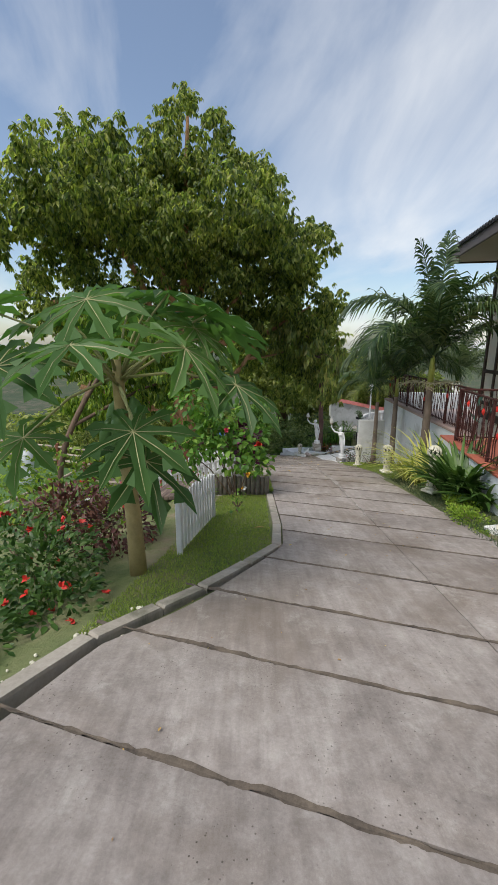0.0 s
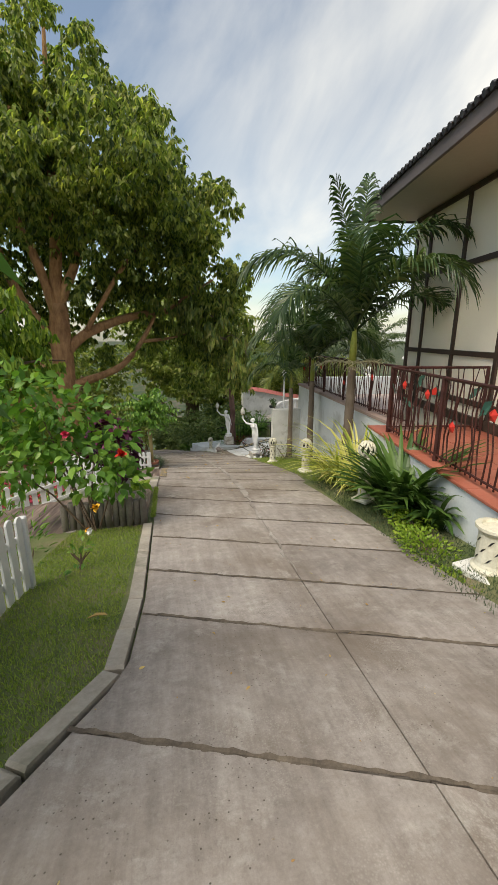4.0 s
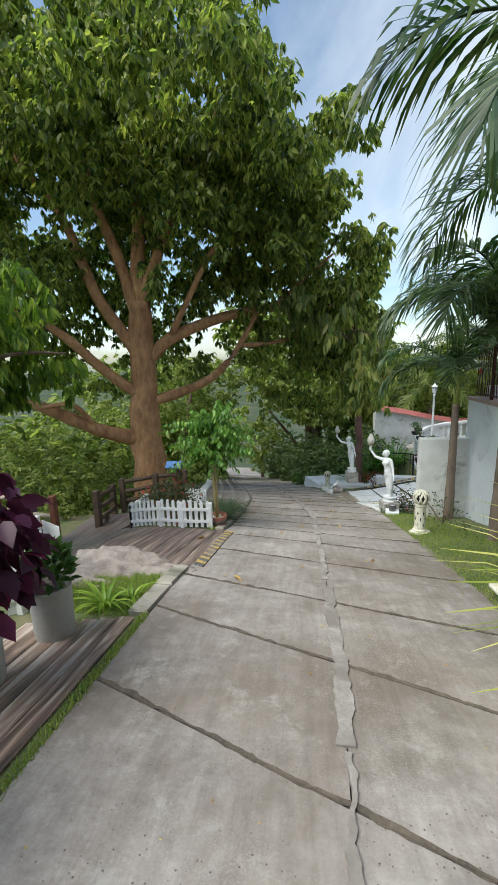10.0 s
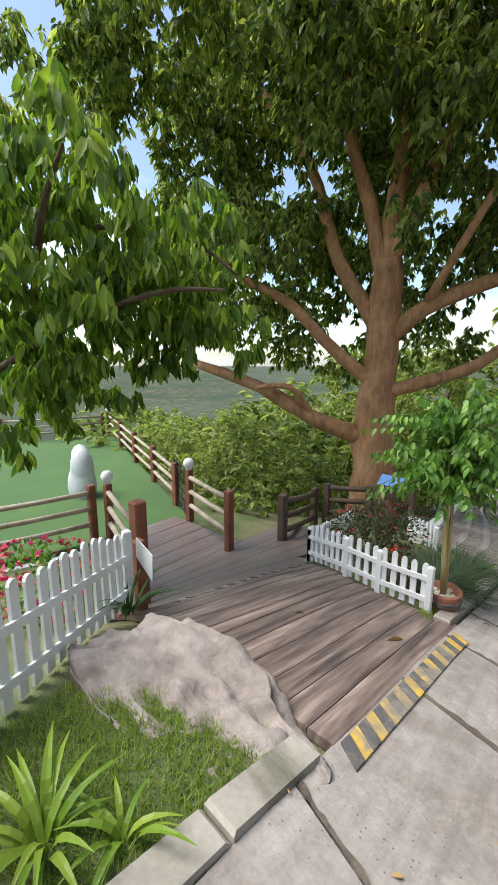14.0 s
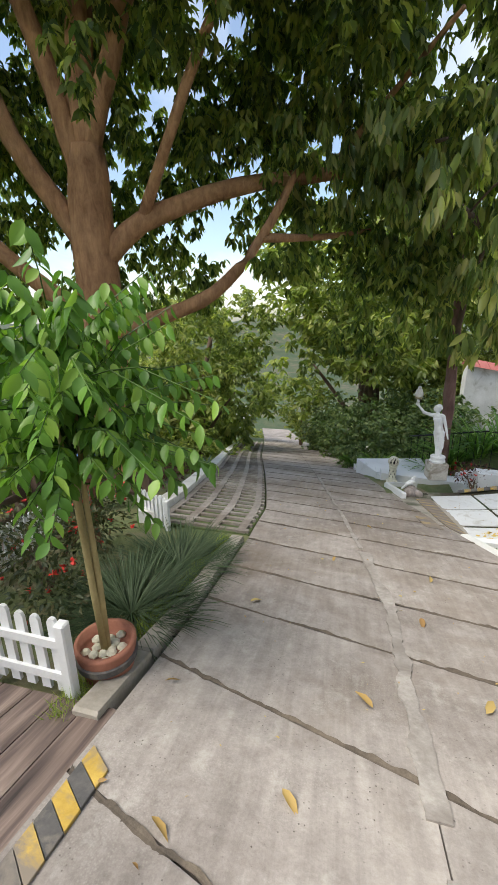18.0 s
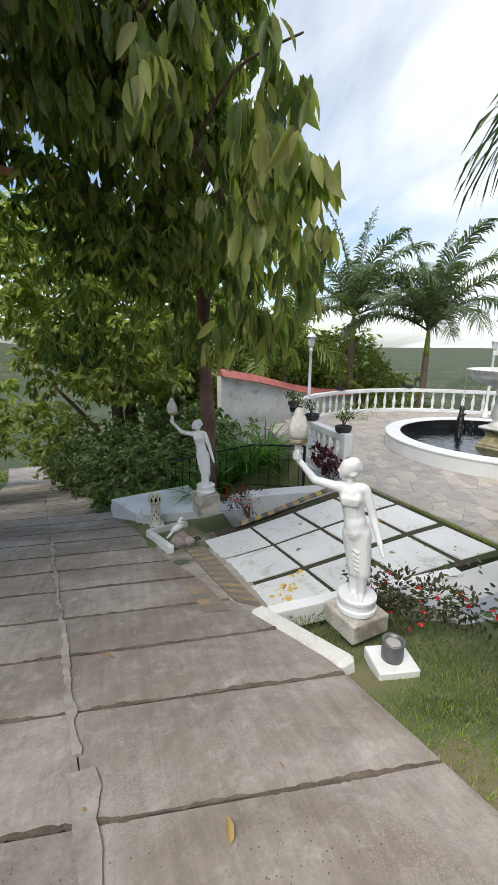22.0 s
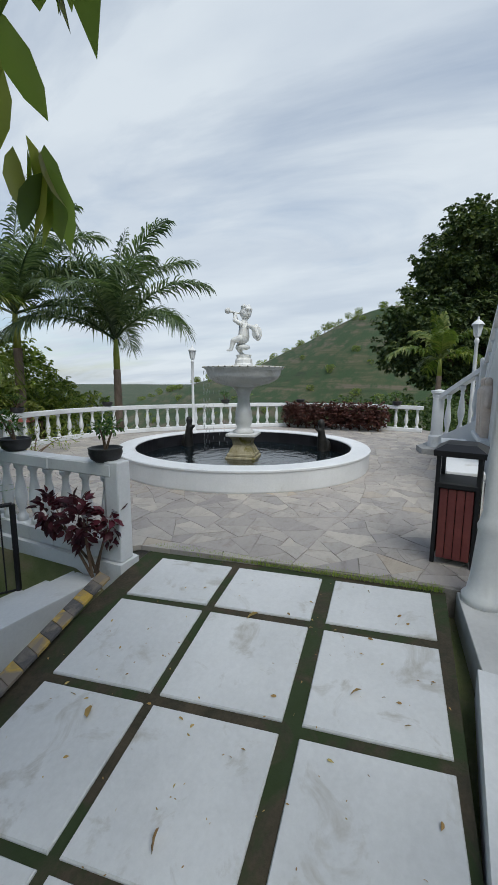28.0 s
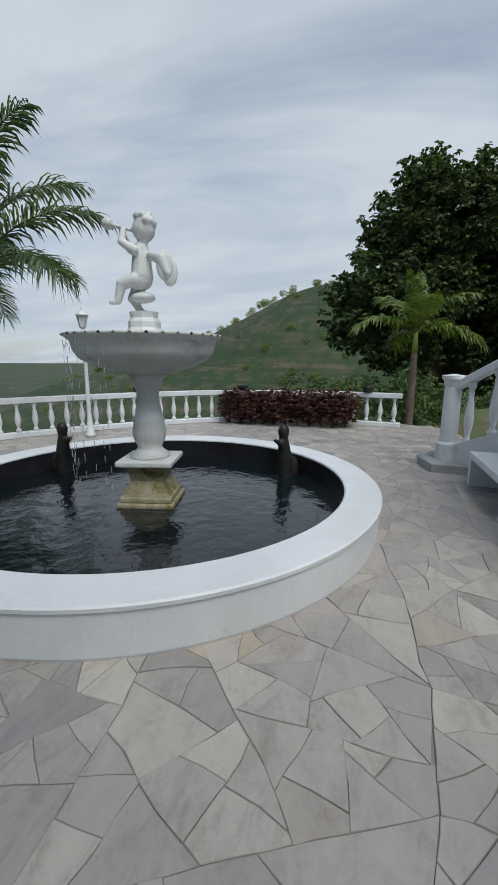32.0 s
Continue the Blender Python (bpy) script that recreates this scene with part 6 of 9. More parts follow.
def palm(x, y, z, crown_z, fronds, length, leaflet, label, mat, shaft=0.9, r0=0.12, seed=0, width=0.035, lean=(0, 0), count=46, low=30, tip=-60, spear=0.9, turn=0, bend=1.3, lift=48):
    """A feather palm: ringed trunk, smooth crownshaft, fronds from upright spears to old arching ones."""
    p = thing("palm_tree", at(x, y, z), label, "palm tree", "palms")
    h = crown_z - z
    hs = max(h - shaft, 0.2)
    tr = []
    rad = []
    for i in range(29):
        t = i / 28
        tr.append((lean[0] * t ** 1.5, lean[1] * t ** 1.5, hs * t))
        rad.append(r0 * (1.25 - 0.45 * t if t < 0.3 else 1.12 - 0.35 * t) * (1.03 if i % 2 else 0.97))
    part("trunk", tube(tr, rad, 12), B_PALM, p, "ringed grey-brown trunk", True)
    top = Vector((lean[0], lean[1], hs))
    part("crownshaft", tube([top, top + Vector((0, 0, shaft * 0.5)), top + Vector((0, 0, shaft))], [r0 * 0.72, r0 * 0.66, r0 * 0.34], 12), M_SHAFT, p, "smooth yellow-green crownshaft", True)
    rr = random.Random(seed)
    kinds = []
    for i in range(6):
        a = i / 5
        e0, e1 = (84 + (low - 84) * a ** 1.3, lift + (tip - lift) * a ** 0.75) if i else (88, 66)
        kinds.append(frond_mesh(length * (spear if i == 0 else 1.0), e0, e1, leaflet * (0.62 if i == 0 else 1.0), count, width, seed * 10 + i, bend))
    for me in kinds:
        me.materials.append(mat)
    for i in range(fronds):
        age = i / (fronds - 1)
        f = part("frond", kinds[0 if i < 2 else min(1 + int(age * 5), 5)], None, p)
        f.matrix_basis = pose(top.x, top.y, top.z + shaft * (1.0 - 0.15 * age), 0, 7 * i if i < 2 else rr.uniform(-5, 5), turn + i * 137.5 + rr.uniform(-10, 10))
        s = rr.uniform(0.9, 1.05)
        f.scale = (s, s, s)
    return p


PALM_NEAR = palm(4.25, 9.55, base_of(4.25, 9.55), 1.30, 12, 2.6, 0.74, "young palm with dark arching fronds and a yellow-green shaft", L_PALM, 0.75, 0.10, 1, 0.044, count=92, low=44, tip=-76, spear=1.0, turn=60, bend=1.75, lift=5)
palm(4.5, 12.35, base_of(4.5, 12.35), 0.58, 13, 2.05, 0.66, "young palm with dark arching fronds before the garden wall", L_PALM, 0.6, 0.085, 2, 0.044, count=76, low=48, tip=-75, turn=150, bend=1.7, lift=0)
palm(4.62, 14.5, base_of(4.62, 14.5), 0.12, 10, 1.6, 0.5, "young palm with drooping fronds at the wall's end", L_PALM, 0.6, 0.08, 3, 0.04, count=50, low=30, tip=-80)
palm(13.7, 26.75, -5.2, -0.35, 18, 3.7, 0.85, "tall feathery palm beyond the balustrade", L_PALM_PALE, 1.1, 0.15, 4, 0.05, count=90, low=30, tip=-48, spear=1.0, bend=1.5)
palm(11.3, 28.2, -6.0, 0.2, 16, 3.7, 0.85, "tall feathery palm rising behind the terrace", L_PALM_PALE, 1.1, 0.15, 5, 0.05, count=84, low=28, tip=-50, spear=1.0, bend=1.5)
palm(8.4, 28.2, -6.0, -1.0, 14, 3.0, 0.75, "palm with dense yellowing fronds behind the terrace", L_PALM2, 0.8, 0.15, 6, 0.05, count=60, low=-10, tip=-85)
palm(18.9, 17.1, -4.5, -1.0, 9, 1.9, 0.6, "short bright palm at the end of the balustrade", L_PALM2, 0.6, 0.11, 7, 0.07, count=44, low=20, tip=-50)


def flower_stalks(p, z, r0, count, reach, seed):
    """Pale branching flower stalks round a palm's trunk under the crownshaft."""
    r = random.Random(seed)
    for k in range(count):
        a = k * 2 * math.pi / count + r.uniform(-0.3, 0.3)
        d, s = Vector((math.cos(a), math.sin(a), 0)), Vector((-math.sin(a), math.cos(a), 0))
        R = reach * r.uniform(0.75, 1.1)
        axis = [d * (r0 + R * t) + Vector((0, 0, z + R * (0.34 * t - 0.42 * t * t))) for t in (0, 0.25, 0.5, 0.75, 1.0)]
        bits = [tube(axis, [0.014, 0.011, 0.009, 0.007, 0.004], 5)]
        for i in range(26):
            t = 0.18 + 0.8 * i / 25
            q = d * (r0 + R * t) + Vector((0, 0, z + R * (0.34 * t - 0.42 * t * t)))
            e = d * r.uniform(0.2, 0.9) + s * r.choice((-1, 1)) * r.uniform(0.3, 1.0) + Vector((0, 0, r.uniform(-0.5, 0.6)))
            L = R * r.uniform(0.18, 0.38)
            m = q + e * L * 0.55
            bits.append(tube([q, m, m + (e * 0.45 + Vector((0, 0, -0.45))) * L], [0.006, 0.005, 0.003], 3))
        part("flower_stalk", merged(*bits), L_SILVER, p, "pale dry branching flower stalk")


flower_stalks(PALM_NEAR, 0.62 - base_of(4.25, 9.55), 0.07, 6, 0.72, 5)

# ---- papaya ----
def papaya_leaf(size, seed):
    """A lobed papaya blade, nine fingers with side points, folded a little along each rib."""
    vs, fs = [(0, 0, 0)], []
    n = 9
    r = random.Random(seed)
    for i in range(n):
        a = radians(-160 + 320 * i / (n - 1))
        L = size * (0.62 + 0.38 * math.cos(a * 0.55)) * r.uniform(0.92, 1.08)
        da = radians(22)

        def P(rad, ang, z):
            return (rad * math.cos(ang), rad * math.sin(ang), z - 0.16 * rad * rad / size)
        o = len(vs)
        vs += [P(L * 0.26, a - da * 0.95, 0.015), P(L * 0.56, a - da * 0.34, 0.0), P(L * 0.70, a - da * 0.78, -0.03), P(L * 0.78, a - da * 0.35, 0),
               P(L, a, -0.05), P(L * 0.78, a + da * 0.35, 0), P(L * 0.70, a + da * 0.78, -0.03), P(L * 0.56, a + da * 0.34, 0), P(L * 0.26, a + da * 0.95, 0.015), P(L * 0.5, a, -0.03)]
        c = o + 9
        fs += [(0, o, c), (o, o + 1, c), (o + 1, o + 2, o + 3), (o + 1, o + 3, c), (o + 3, o + 4, c), (o + 4, o + 5, c), (o + 5, o + 7, c), (o + 5, o + 6, o + 7), (o + 7, o + 8, c), (o + 8, 0, c)]
    return vs, fs


def papaya():
    p = thing("papaya_tree", at(-1.05, 3.46, base_of(-1.05, 3.46) + 0.1), "papaya tree with lobed leaves and green fruit", "papaya tree")
    H = 1.82
    part("trunk", tube([(0, 0, -0.1), (-0.01, 0, 0.5), (-0.04, 0.0, 1.1), (-0.06, 0, H), (-0.06, 0, H + 0.15)], [0.085, 0.072, 0.062, 0.05, 0.03], 10), M_TRUNKY, p, "yellowish ringed trunk", True)
    r = random.Random(4)
    fruit = lathe([(0.012, 0), (0.05, -0.05), (0.072, -0.14), (0.062, -0.23), (0.03, -0.29), (0.004, -0.31)], 10)
    fm = bpy.data.meshes.new("fruit")
    fm.from_pydata([tuple(v) for v in fruit[0]], [], fruit[1])
    fm.materials.append(surface("green_fruit_skin", (0.05, 0.12, 0.03), (0.10, 0.20, 0.05), 6, 30, 0.45, 0.1))
    fm.polygons.foreach_set("use_smooth", [True] * len(fm.polygons))
    for i in range(9):
        a = i * 2.4
        f = part("fruit", fm, None, p)
        f.matrix_basis = pose(-0.05 + 0.10 * math.cos(a), 0.10 * math.sin(a), H - 0.16 - 0.045 * i, 12 * math.sin(a), -12 * math.cos(a), 0)
    L = [part("leaf_kind", papaya_leaf(s, k), L_PAPAYA, p) for k, s in enumerate((0.56, 0.52, 0.47))]
    meshes = [l.data for l in L]
    for l in L:
        bpy.data.objects.remove(l)
    spec = [(0, 42, 0.95), (25, 30, 1.0), (-12, 58, 0.85), (62, 22, 0.95), (95, 45, 0.9), (128, 30, 1.0), (160, 50, 0.85), (188, 18, 1.0), (214, 35, 1.0), (242, 12, 0.95), (268, 28, 0.85), (292, -8, 0.9), (318, 22, 0.9), (340, 4, 1.0), (230, -22, 0.8), (300, -30, 0.75), (45, 66, 0.7), (150, 70, 0.7), (258, 62, 0.7), (355, 34, 0.75)]
    for i, (az, el, ln) in enumerate(spec):
        a, e = radians(az), radians(el)
        d = Vector((math.cos(a) * math.cos(e), math.sin(a) * math.cos(e), math.sin(e)))
        s = Vector((-0.06, 0, H + 0.02 - 0.2 * (1 - i % 5 / 4) * 0.5))
        m = s + d * ln * 0.58 + Vector((0, 0, 0.03))
        t = s + d * ln * 1.08 + Vector((0, 0, -0.10 * ln))
        part("petiole", tube([s, m, t], [0.014, 0.011, 0.008], 6), M_STEM, p, "pale green leaf stalk", True)
        leaf = part("leaf", meshes[i % 3], None, p)
        leaf.matrix_basis = Matrix.Translation(t) @ Matrix.Rotation(a, 4, "Z") @ Matrix.Rotation(radians(22 + r.uniform(-12, 26) - el * 0.15), 4, "Y") @ Matrix.Rotation(radians(r.uniform(-18, 18)), 4, "X")
        nerves = []
        for k in range(9):
            b = radians(-160 + 320 * k / 8)
            q = (0.62 + 0.38 * math.cos(b * 0.55)) * (0.56, 0.52, 0.47)[i % 3]
            nerves.append(tube([(0.0, 0, 0.004), (q * 0.5 * math.cos(b), q * 0.5 * math.sin(b), -0.018), (q * 0.9 * math.cos(b), q * 0.9 * math.sin(b), -0.035 - 0.05)], [0.004, 0.003, 0.001], 3))
        nv = part("leaf_rib", merged(*nerves), M_STEM, leaf)


papaya()

# ---- cast-stone and painted things ----
def organic(name, pieces, voxel, mat, parent=None, smooth=3):
    """One plain modelled mesh: tapered capsules (p0, p1, r0, r1) and balls (p, (rx, ry, rz)) fused together."""
    bm = bmesh.new()
    for q in pieces:
        if len(q) == 4:
            p0, p1, r0, r1 = Vector(q[0]), Vector(q[1]), q[2], q[3]
            n = 6
            pts = [p0.lerp(p1, i / n) for i in range(n + 1)]
            v, f = tube(pts, [r0 + (r1 - r0) * i / n for i in range(n + 1)], 12)
            vs = [bm.verts.new(x) for x in v]
            for g in f:
                bm.faces.new([vs[i] for i in g])
            for p, r in ((p0, r0), (p1, r1)):
                bmesh.ops.create_icosphere(bm, subdivisions=2, radius=r, matrix=Matrix.Translation(p))
        else:
            m = Matrix.Translation(q[0]) @ Matrix.Diagonal((*q[1], 1))
            bmesh.ops.create_icosphere(bm, subdivisions=3, radius=1.0, matrix=m)
    ob = part(name, bm, mat, parent, smooth=True)
    rm = ob.modifiers.new("fuse", "REMESH")
    rm.mode, rm.voxel_size, rm.use_smooth_shade = "VOXEL", voxel, True
    sm = ob.modifiers.new("soften", "SMOOTH")
    sm.factor, sm.iterations = 0.5, smooth
    return ob


def torch_statue(x, y, z, rz, label, plinth, size):
    """A draped figure on a round base, one arm raised with a flame-shaped lamp; one plain mesh."""
    ps = []
    # bare shins and feet under a drape that narrows to the knees
    ps += [((-0.032, 0.0, 0.09), (-0.035, 0.012, 0.30), 0.030, 0.044), ((0.030, -0.03, 0.09), (0.032, -0.04, 0.30), 0.029, 0.043),
           ((-0.034, 0.012, 0.28), (-0.036, 0.005, 0.56), 0.052, 0.072), ((0.034, -0.035, 0.27), (0.034, 0.0, 0.56), 0.052, 0.072),
           ((0.0, 0.02, 0.24), (0.0, 0.012, 0.58), 0.055, 0.088), ((0.02, 0.05, 0.10), (0.02, 0.03, 0.34), 0.030, 0.050),
           ((-0.03, -0.005, 0.085), (-0.04, -0.065, 0.085), 0.024, 0.018), ((0.03, -0.035, 0.085), (0.035, -0.10, 0.085), 0.024, 0.018)]
    # gathered folds from one hip round to the other knee
    for k in range(5):
        ps.append(((0.088, -0.01, 0.50 - 0.028 * k), (0.0, -0.074, 0.44 - 0.034 * k), 0.009, 0.011))
        ps.append(((0.0, -0.074, 0.44 - 0.034 * k), (-0.084, -0.02, 0.47 - 0.036 * k), 0.011, 0.007))
    for k in range(5):
        q = -0.8 + 0.4 * k
        ps.append(((0.088 * math.sin(q), 0.02 - 0.078 * math.cos(q), 0.40), (0.07 * math.sin(q), 0.012 - 0.07 * math.cos(q), 0.25), 0.012, 0.011))
    # ruffle across the chest
    for k in range(5):
        ps.append(((-0.055 + 0.026 * k, -0.090, 0.845), (-0.050 + 0.024 * k, -0.084, 0.795), 0.014, 0.010))
    # trunk, chest, neck
    ps += [((0, 0, 0.58), (0.0, 0.005, 0.70), 0.088, 0.074), ((0, 0.005, 0.70), (-0.005, 0.0, 0.85), 0.076, 0.086), ((-0.078, 0, 0.895), (0.078, 0, 0.895), 0.046, 0.046),
           ((0, -0.012, 0.63), (0.078, 0.070, 0.10)), ((-0.040, -0.055, 0.835), (0.038, 0.034, 0.042)), ((0.040, -0.055, 0.835), (0.038, 0.034, 0.042)),
           ((-0.005, 0, 0.90), (-0.016, -0.004, 0.985), 0.036, 0.032)]
    # head in profile towards the raised arm: face, nose, chin, swept-back hair with a front curl and a knot behind
    ps += [((-0.030, -0.012, 1.035), (0.056, 0.050, 0.066)), ((-0.052, -0.018, 1.015), (0.036, 0.036, 0.046)), ((-0.086, -0.024, 1.025), (0.013, 0.010, 0.014)), ((-0.066, -0.020, 0.982), (0.020, 0.022, 0.016)),
           ((-0.010, -0.004, 1.055), (0.064, 0.058, 0.058)), ((0.044, 0.006, 1.045), (0.030, 0.034, 0.034)), ((-0.040, -0.012, 1.082), (0.030, 0.036, 0.022)), ((0.006, 0.000, 1.072), (0.056, 0.052, 0.050)), ((0.010, -0.006, 1.005), (0.040, 0.050, 0.034))]
    for k in range(4):
        ps.append(((HX - 0.034, HY + 0.008, 1.068 + 0.016 * k), (HX + 0.014, HY - 0.03, 1.072 + 0.016 * k), 0.009, 0.008))
    # lowered arm and raised arm
    ps += [((0.098, 0, 0.89), (0.135, -0.02, 0.71), 0.036, 0.029), ((0.135, -0.02, 0.71), (0.165, -0.10, 0.57), 0.028, 0.02), ((0.165, -0.10, 0.57), (0.185, -0.15, 0.49), 0.022, 0.012),
           ((-0.095, 0, 0.89), (-0.26, -0.01, 0.925), 0.038, 0.030), ((-0.26, -0.01, 0.925), (-0.378, -0.01, 1.06), 0.029, 0.021), ((HX + 0.005, HY, 1.088), (0.026, 0.026, 0.033)),
           ((HX, HY, 1.05), (HX, HY, 1.165), 0.014, 0.019), ((HX, HY, 1.135), (HX, HY, 1.14), 0.026, 0.026), ((HX, HY, 1.172), (HX, HY, 1.178), 0.022, 0.032)]
    # the figure sways towards its raised arm
    def sway(v):
        return (v[0] - 0.10 * smooth_step(0.25, 1.0, v[2]), v[1], v[2])
    ps = [(sway(q[0]), sway(q[1]), q[2], q[3]) if len(q) == 4 else (sway(q[0]), q[1]) for q in ps]
    st = organic("statue", ps, 0.0075, M_WHITE, None, 3)
    m = at(x, y, z, rz) @ Matrix.Scale(size, 4)
    st.matrix_basis = m
    tagged(st, label, "statue", "torch statues")
    # the lamp: a mossy dish and a flame of lobed, slightly twisted glass
    lamp = thing("torch_lamp", m @ Matrix.Translation((HX - 0.10, HY, 1.19)), "frosted white flame-shaped torch lamp on a mossy dish", "lamp", "torch lamps")
    part("dish", lathe([(0.026, -0.016), (0.04, -0.008), (0.046, 0.0), (0.064, 0.008), (0.069, 0.016), (0.062, 0.022), (0.068, 0.027), (0.062, 0.034), (0.03, 0.036)], 28), M_MOSSY, lamp, "mossy moulded dish", True)
    vs, fs = [], []
    env = [(0.030, 0.050), (0.040, 0.065), (0.065, 0.072), (0.10, 0.071), (0.14, 0.062), (0.17, 0.050), (0.20, 0.038), (0.23, 0.027), (0.247, 0.018), (0.252, 0.004)]
    hs = [0.030 + 0.2165 * i / 26 for i in range(27)] + [0.250, 0.252]
    prof = [(float(np.interp(h, [e[0] for e in env], [e[1] for e in env])), h) for h in hs]
    n = 72
    # overlapping petals: (count, height of the tips, wave of the tips, thickness, turn)
    tiers = [(7, 0.112, 0.022, 0.0085, 0.3), (6, 0.168, 0.022, 0.0075, 1.1), (5, 0.222, 0.016, 0.006, 0.5)]
    for i, (r, h) in enumerate(prof):
        for k in range(n):
            t = 2 * math.pi * k / n
            q = r * (1 + 0.035 * math.sin(3 * t + 20 * h))
            for c, tip, wave, thick, turn in tiers:
                lobe = abs(math.cos(c * (t + turn + 1.6 * h) / 2))
                over = (h - tip - wave * (lobe - 0.5) * 2) / 0.012
                q += thick * (0.45 + 0.55 * lobe) * (min(1.0, max(0.0, 1 - over)) if over > 0 else max(0.0, 1 + over * 0.14)) * min(1.0, i / 3)
            vs.append((q * math.cos(t), q * math.sin(t), h + (0.004 * math.sin(5 * t) if i > 20 else 0.0)))
    for i in range(len(prof) - 1):
        for k in range(n):
            fs.append((i * n + k, i * n + (k + 1) % n, (i + 1) * n + (k + 1) % n, (i + 1) * n + k))
    fs.append(tuple(range((len(prof) - 1) * n, len(prof) * n)))
    part("flame_shade", (vs, fs), M_FROST, lamp, "frosted lobed flame shade", True)
    dv, df = lathe([(0.135, -0.045), (0.148, -0.035), (0.148, -0.005), (0.135, 0.005), (0.132, 0.045), (0.143, 0.053), (0.143, 0.075), (0.13, 0.084), (0.01, 0.085)], 36)
    disc = part("round_pedestal", (dv, df), M_WHITE)
    disc.matrix_basis = at(x, y, z) @ Matrix.Scale(size, 4)
    tagged(disc, "round moulded white pedestal under a torch statue", "pedestal", "statue pedestals")
    o = part("square_plinth", box(plinth[0], plinth[0], plinth[1], at(0, 0, 0), 0.016, 2), M_PLINTH)
    o.matrix_basis = at(x, y, z - 0.045 * size - plinth[1], plinth[2])
    tagged(o, "weathered grey-white square plinth under a statue", "plinth", "statue plinths")


HX, HY = -0.388, -0.012
M_FROST = surface("frosted_lamp_plastic", (0.42, 0.41, 0.375), (0.60, 0.585, 0.545), 6, 40, 0.45, 0.08)
M_PLINTH = surface("stained_plinth_render", (0.34, 0.32, 0.28), (0.56, 0.54, 0.49), 4, 40, 0.85, 0.4, stain=(0.25, 0.22, 0.18), stain_scale=3)
torch_statue(3.90, 16.38, -3.04, -40, "white statue of a draped figure raising a torch lamp", (0.38, 0.17, 8), 1.11)
torch_statue(3.46, 20.05, -3.30, -22, "white draped torch-bearing statue standing before the steps", (0.36, 0.36, 8), 1.04)


def lantern(x, y, z, rz=0, h=0.72, tilt=0):
    """A cast-stone garden lantern: foot, pierced drum, pierced ball."""
    t = thing("garden_lantern", pose(x, y, z, tilt, 0, rz), "cream cast-stone garden lantern with a pierced ball top", "garden lantern", "garden lanterns")
    part("foot", box(0.26, 0.26, 0.045, at(0, 0, 0), 0.012), M_CREAMSTONE, t, "square foot")
    drum_h = h - 0.28
    part("drum", lathe([(0.10, 0.045), (0.10, 0.075), (0.085, 0.09), (0.082, drum_h), (0.098, drum_h + 0.02), (0.098, drum_h + 0.045), (0.06, drum_h + 0.06)], 16), M_CREAMSTONE, t, smooth=False)
    r = 0.115
    cz = drum_h + 0.05 + r * 0.88
    # near-black stands in for the shade inside the ball and the holes
    dark = M_NEAR_BLACK
    part("core", lathe([(0.03, cz - 0.085), (0.085, cz - 0.05), (0.098, cz), (0.085, cz + 0.05), (0.03, cz + 0.085)], 12), dark, t, "solid dark core painted as the ball's shaded hollow")
    bars = []
    for k in range(9):
        a = k * 2 * math.pi / 9
        pts = [(r * math.cos(a + q * 0.35) * math.cos(q), r * math.sin(a + q * 0.35) * math.cos(q), cz + r * math.sin(q)) for q in np.linspace(-1.3, 1.3, 9)]
        bars.append(tube(pts, [0.017] * 9, 5))
        pts = [(r * math.cos(a - q * 0.35) * math.cos(q), r * math.sin(a - q * 0.35) * math.cos(q), cz + r * math.sin(q)) for q in np.linspace(-1.3, 1.3, 9)]
        bars.append(tube(pts, [0.015] * 9, 5))
    part("lattice", merged(*bars), M_CREAMSTONE, t, "pierced lattice shell", True)
    part("cap", lathe([(0.05, cz + r * 0.86), (0.045, cz + r * 1.02), (0.01, cz + r * 1.1)], 10), M_CREAMSTONE, t)
    # flat dark diamonds paint the shade of the drum's holes; nothing is cut
    for row in range(3):
        for k in range(6):
            a = k * math.pi / 3 + row * 0.5
            zz = 0.13 + row * (drum_h - 0.16) / 3
            q = [Vector((0.0845 * math.cos(a + da), 0.0845 * math.sin(a + da), zz + dz)) for da, dz in ((-0.16, 0.03), (0, 0.0), (0.16, 0.03), (0, 0.075))]
            part("opening", (q, [(0, 1, 2, 3)]), dark, t)
    return t




def drum_lantern(x, y, z, rz):
    """A low pierced drum with flared foot and brim on a white slab."""
    t = thing("garden_lantern", at(x, y, z, rz), "low pierced cream cast-stone drum lantern on a white slab", "garden lantern", "garden lanterns")
    part("slab", box(0.42, 0.42, 0.06, at(0, 0, 0), 0.008), M_WHITE_OLD, t, "white square slab")
    part("drum", lathe([(0.155, 0.06), (0.16, 0.085), (0.138, 0.11), (0.13, 0.14), (0.13, 0.40), (0.145, 0.43), (0.165, 0.45), (0.165, 0.475), (0.12, 0.48), (0.11, 0.46)], 20), M_CREAMSTONE, t)
    # hole shade laid on the uncut drum as dark slanted quads
    for row in range(3):
        for k in range(7):
            a = k * 2 * math.pi / 7 + row * 0.45
            zz = 0.165 + row * 0.08
            q = [Vector((0.1335 * math.cos(a + da), 0.1335 * math.sin(a + da), zz + dz)) for da, dz in ((-0.20, 0.0), (-0.02, 0.012), (0.20, 0.055), (0.0, 0.04))]
            part("opening", (q, [(0, 1, 2, 3)]), M_NEAR_BLACK, t)
    return t


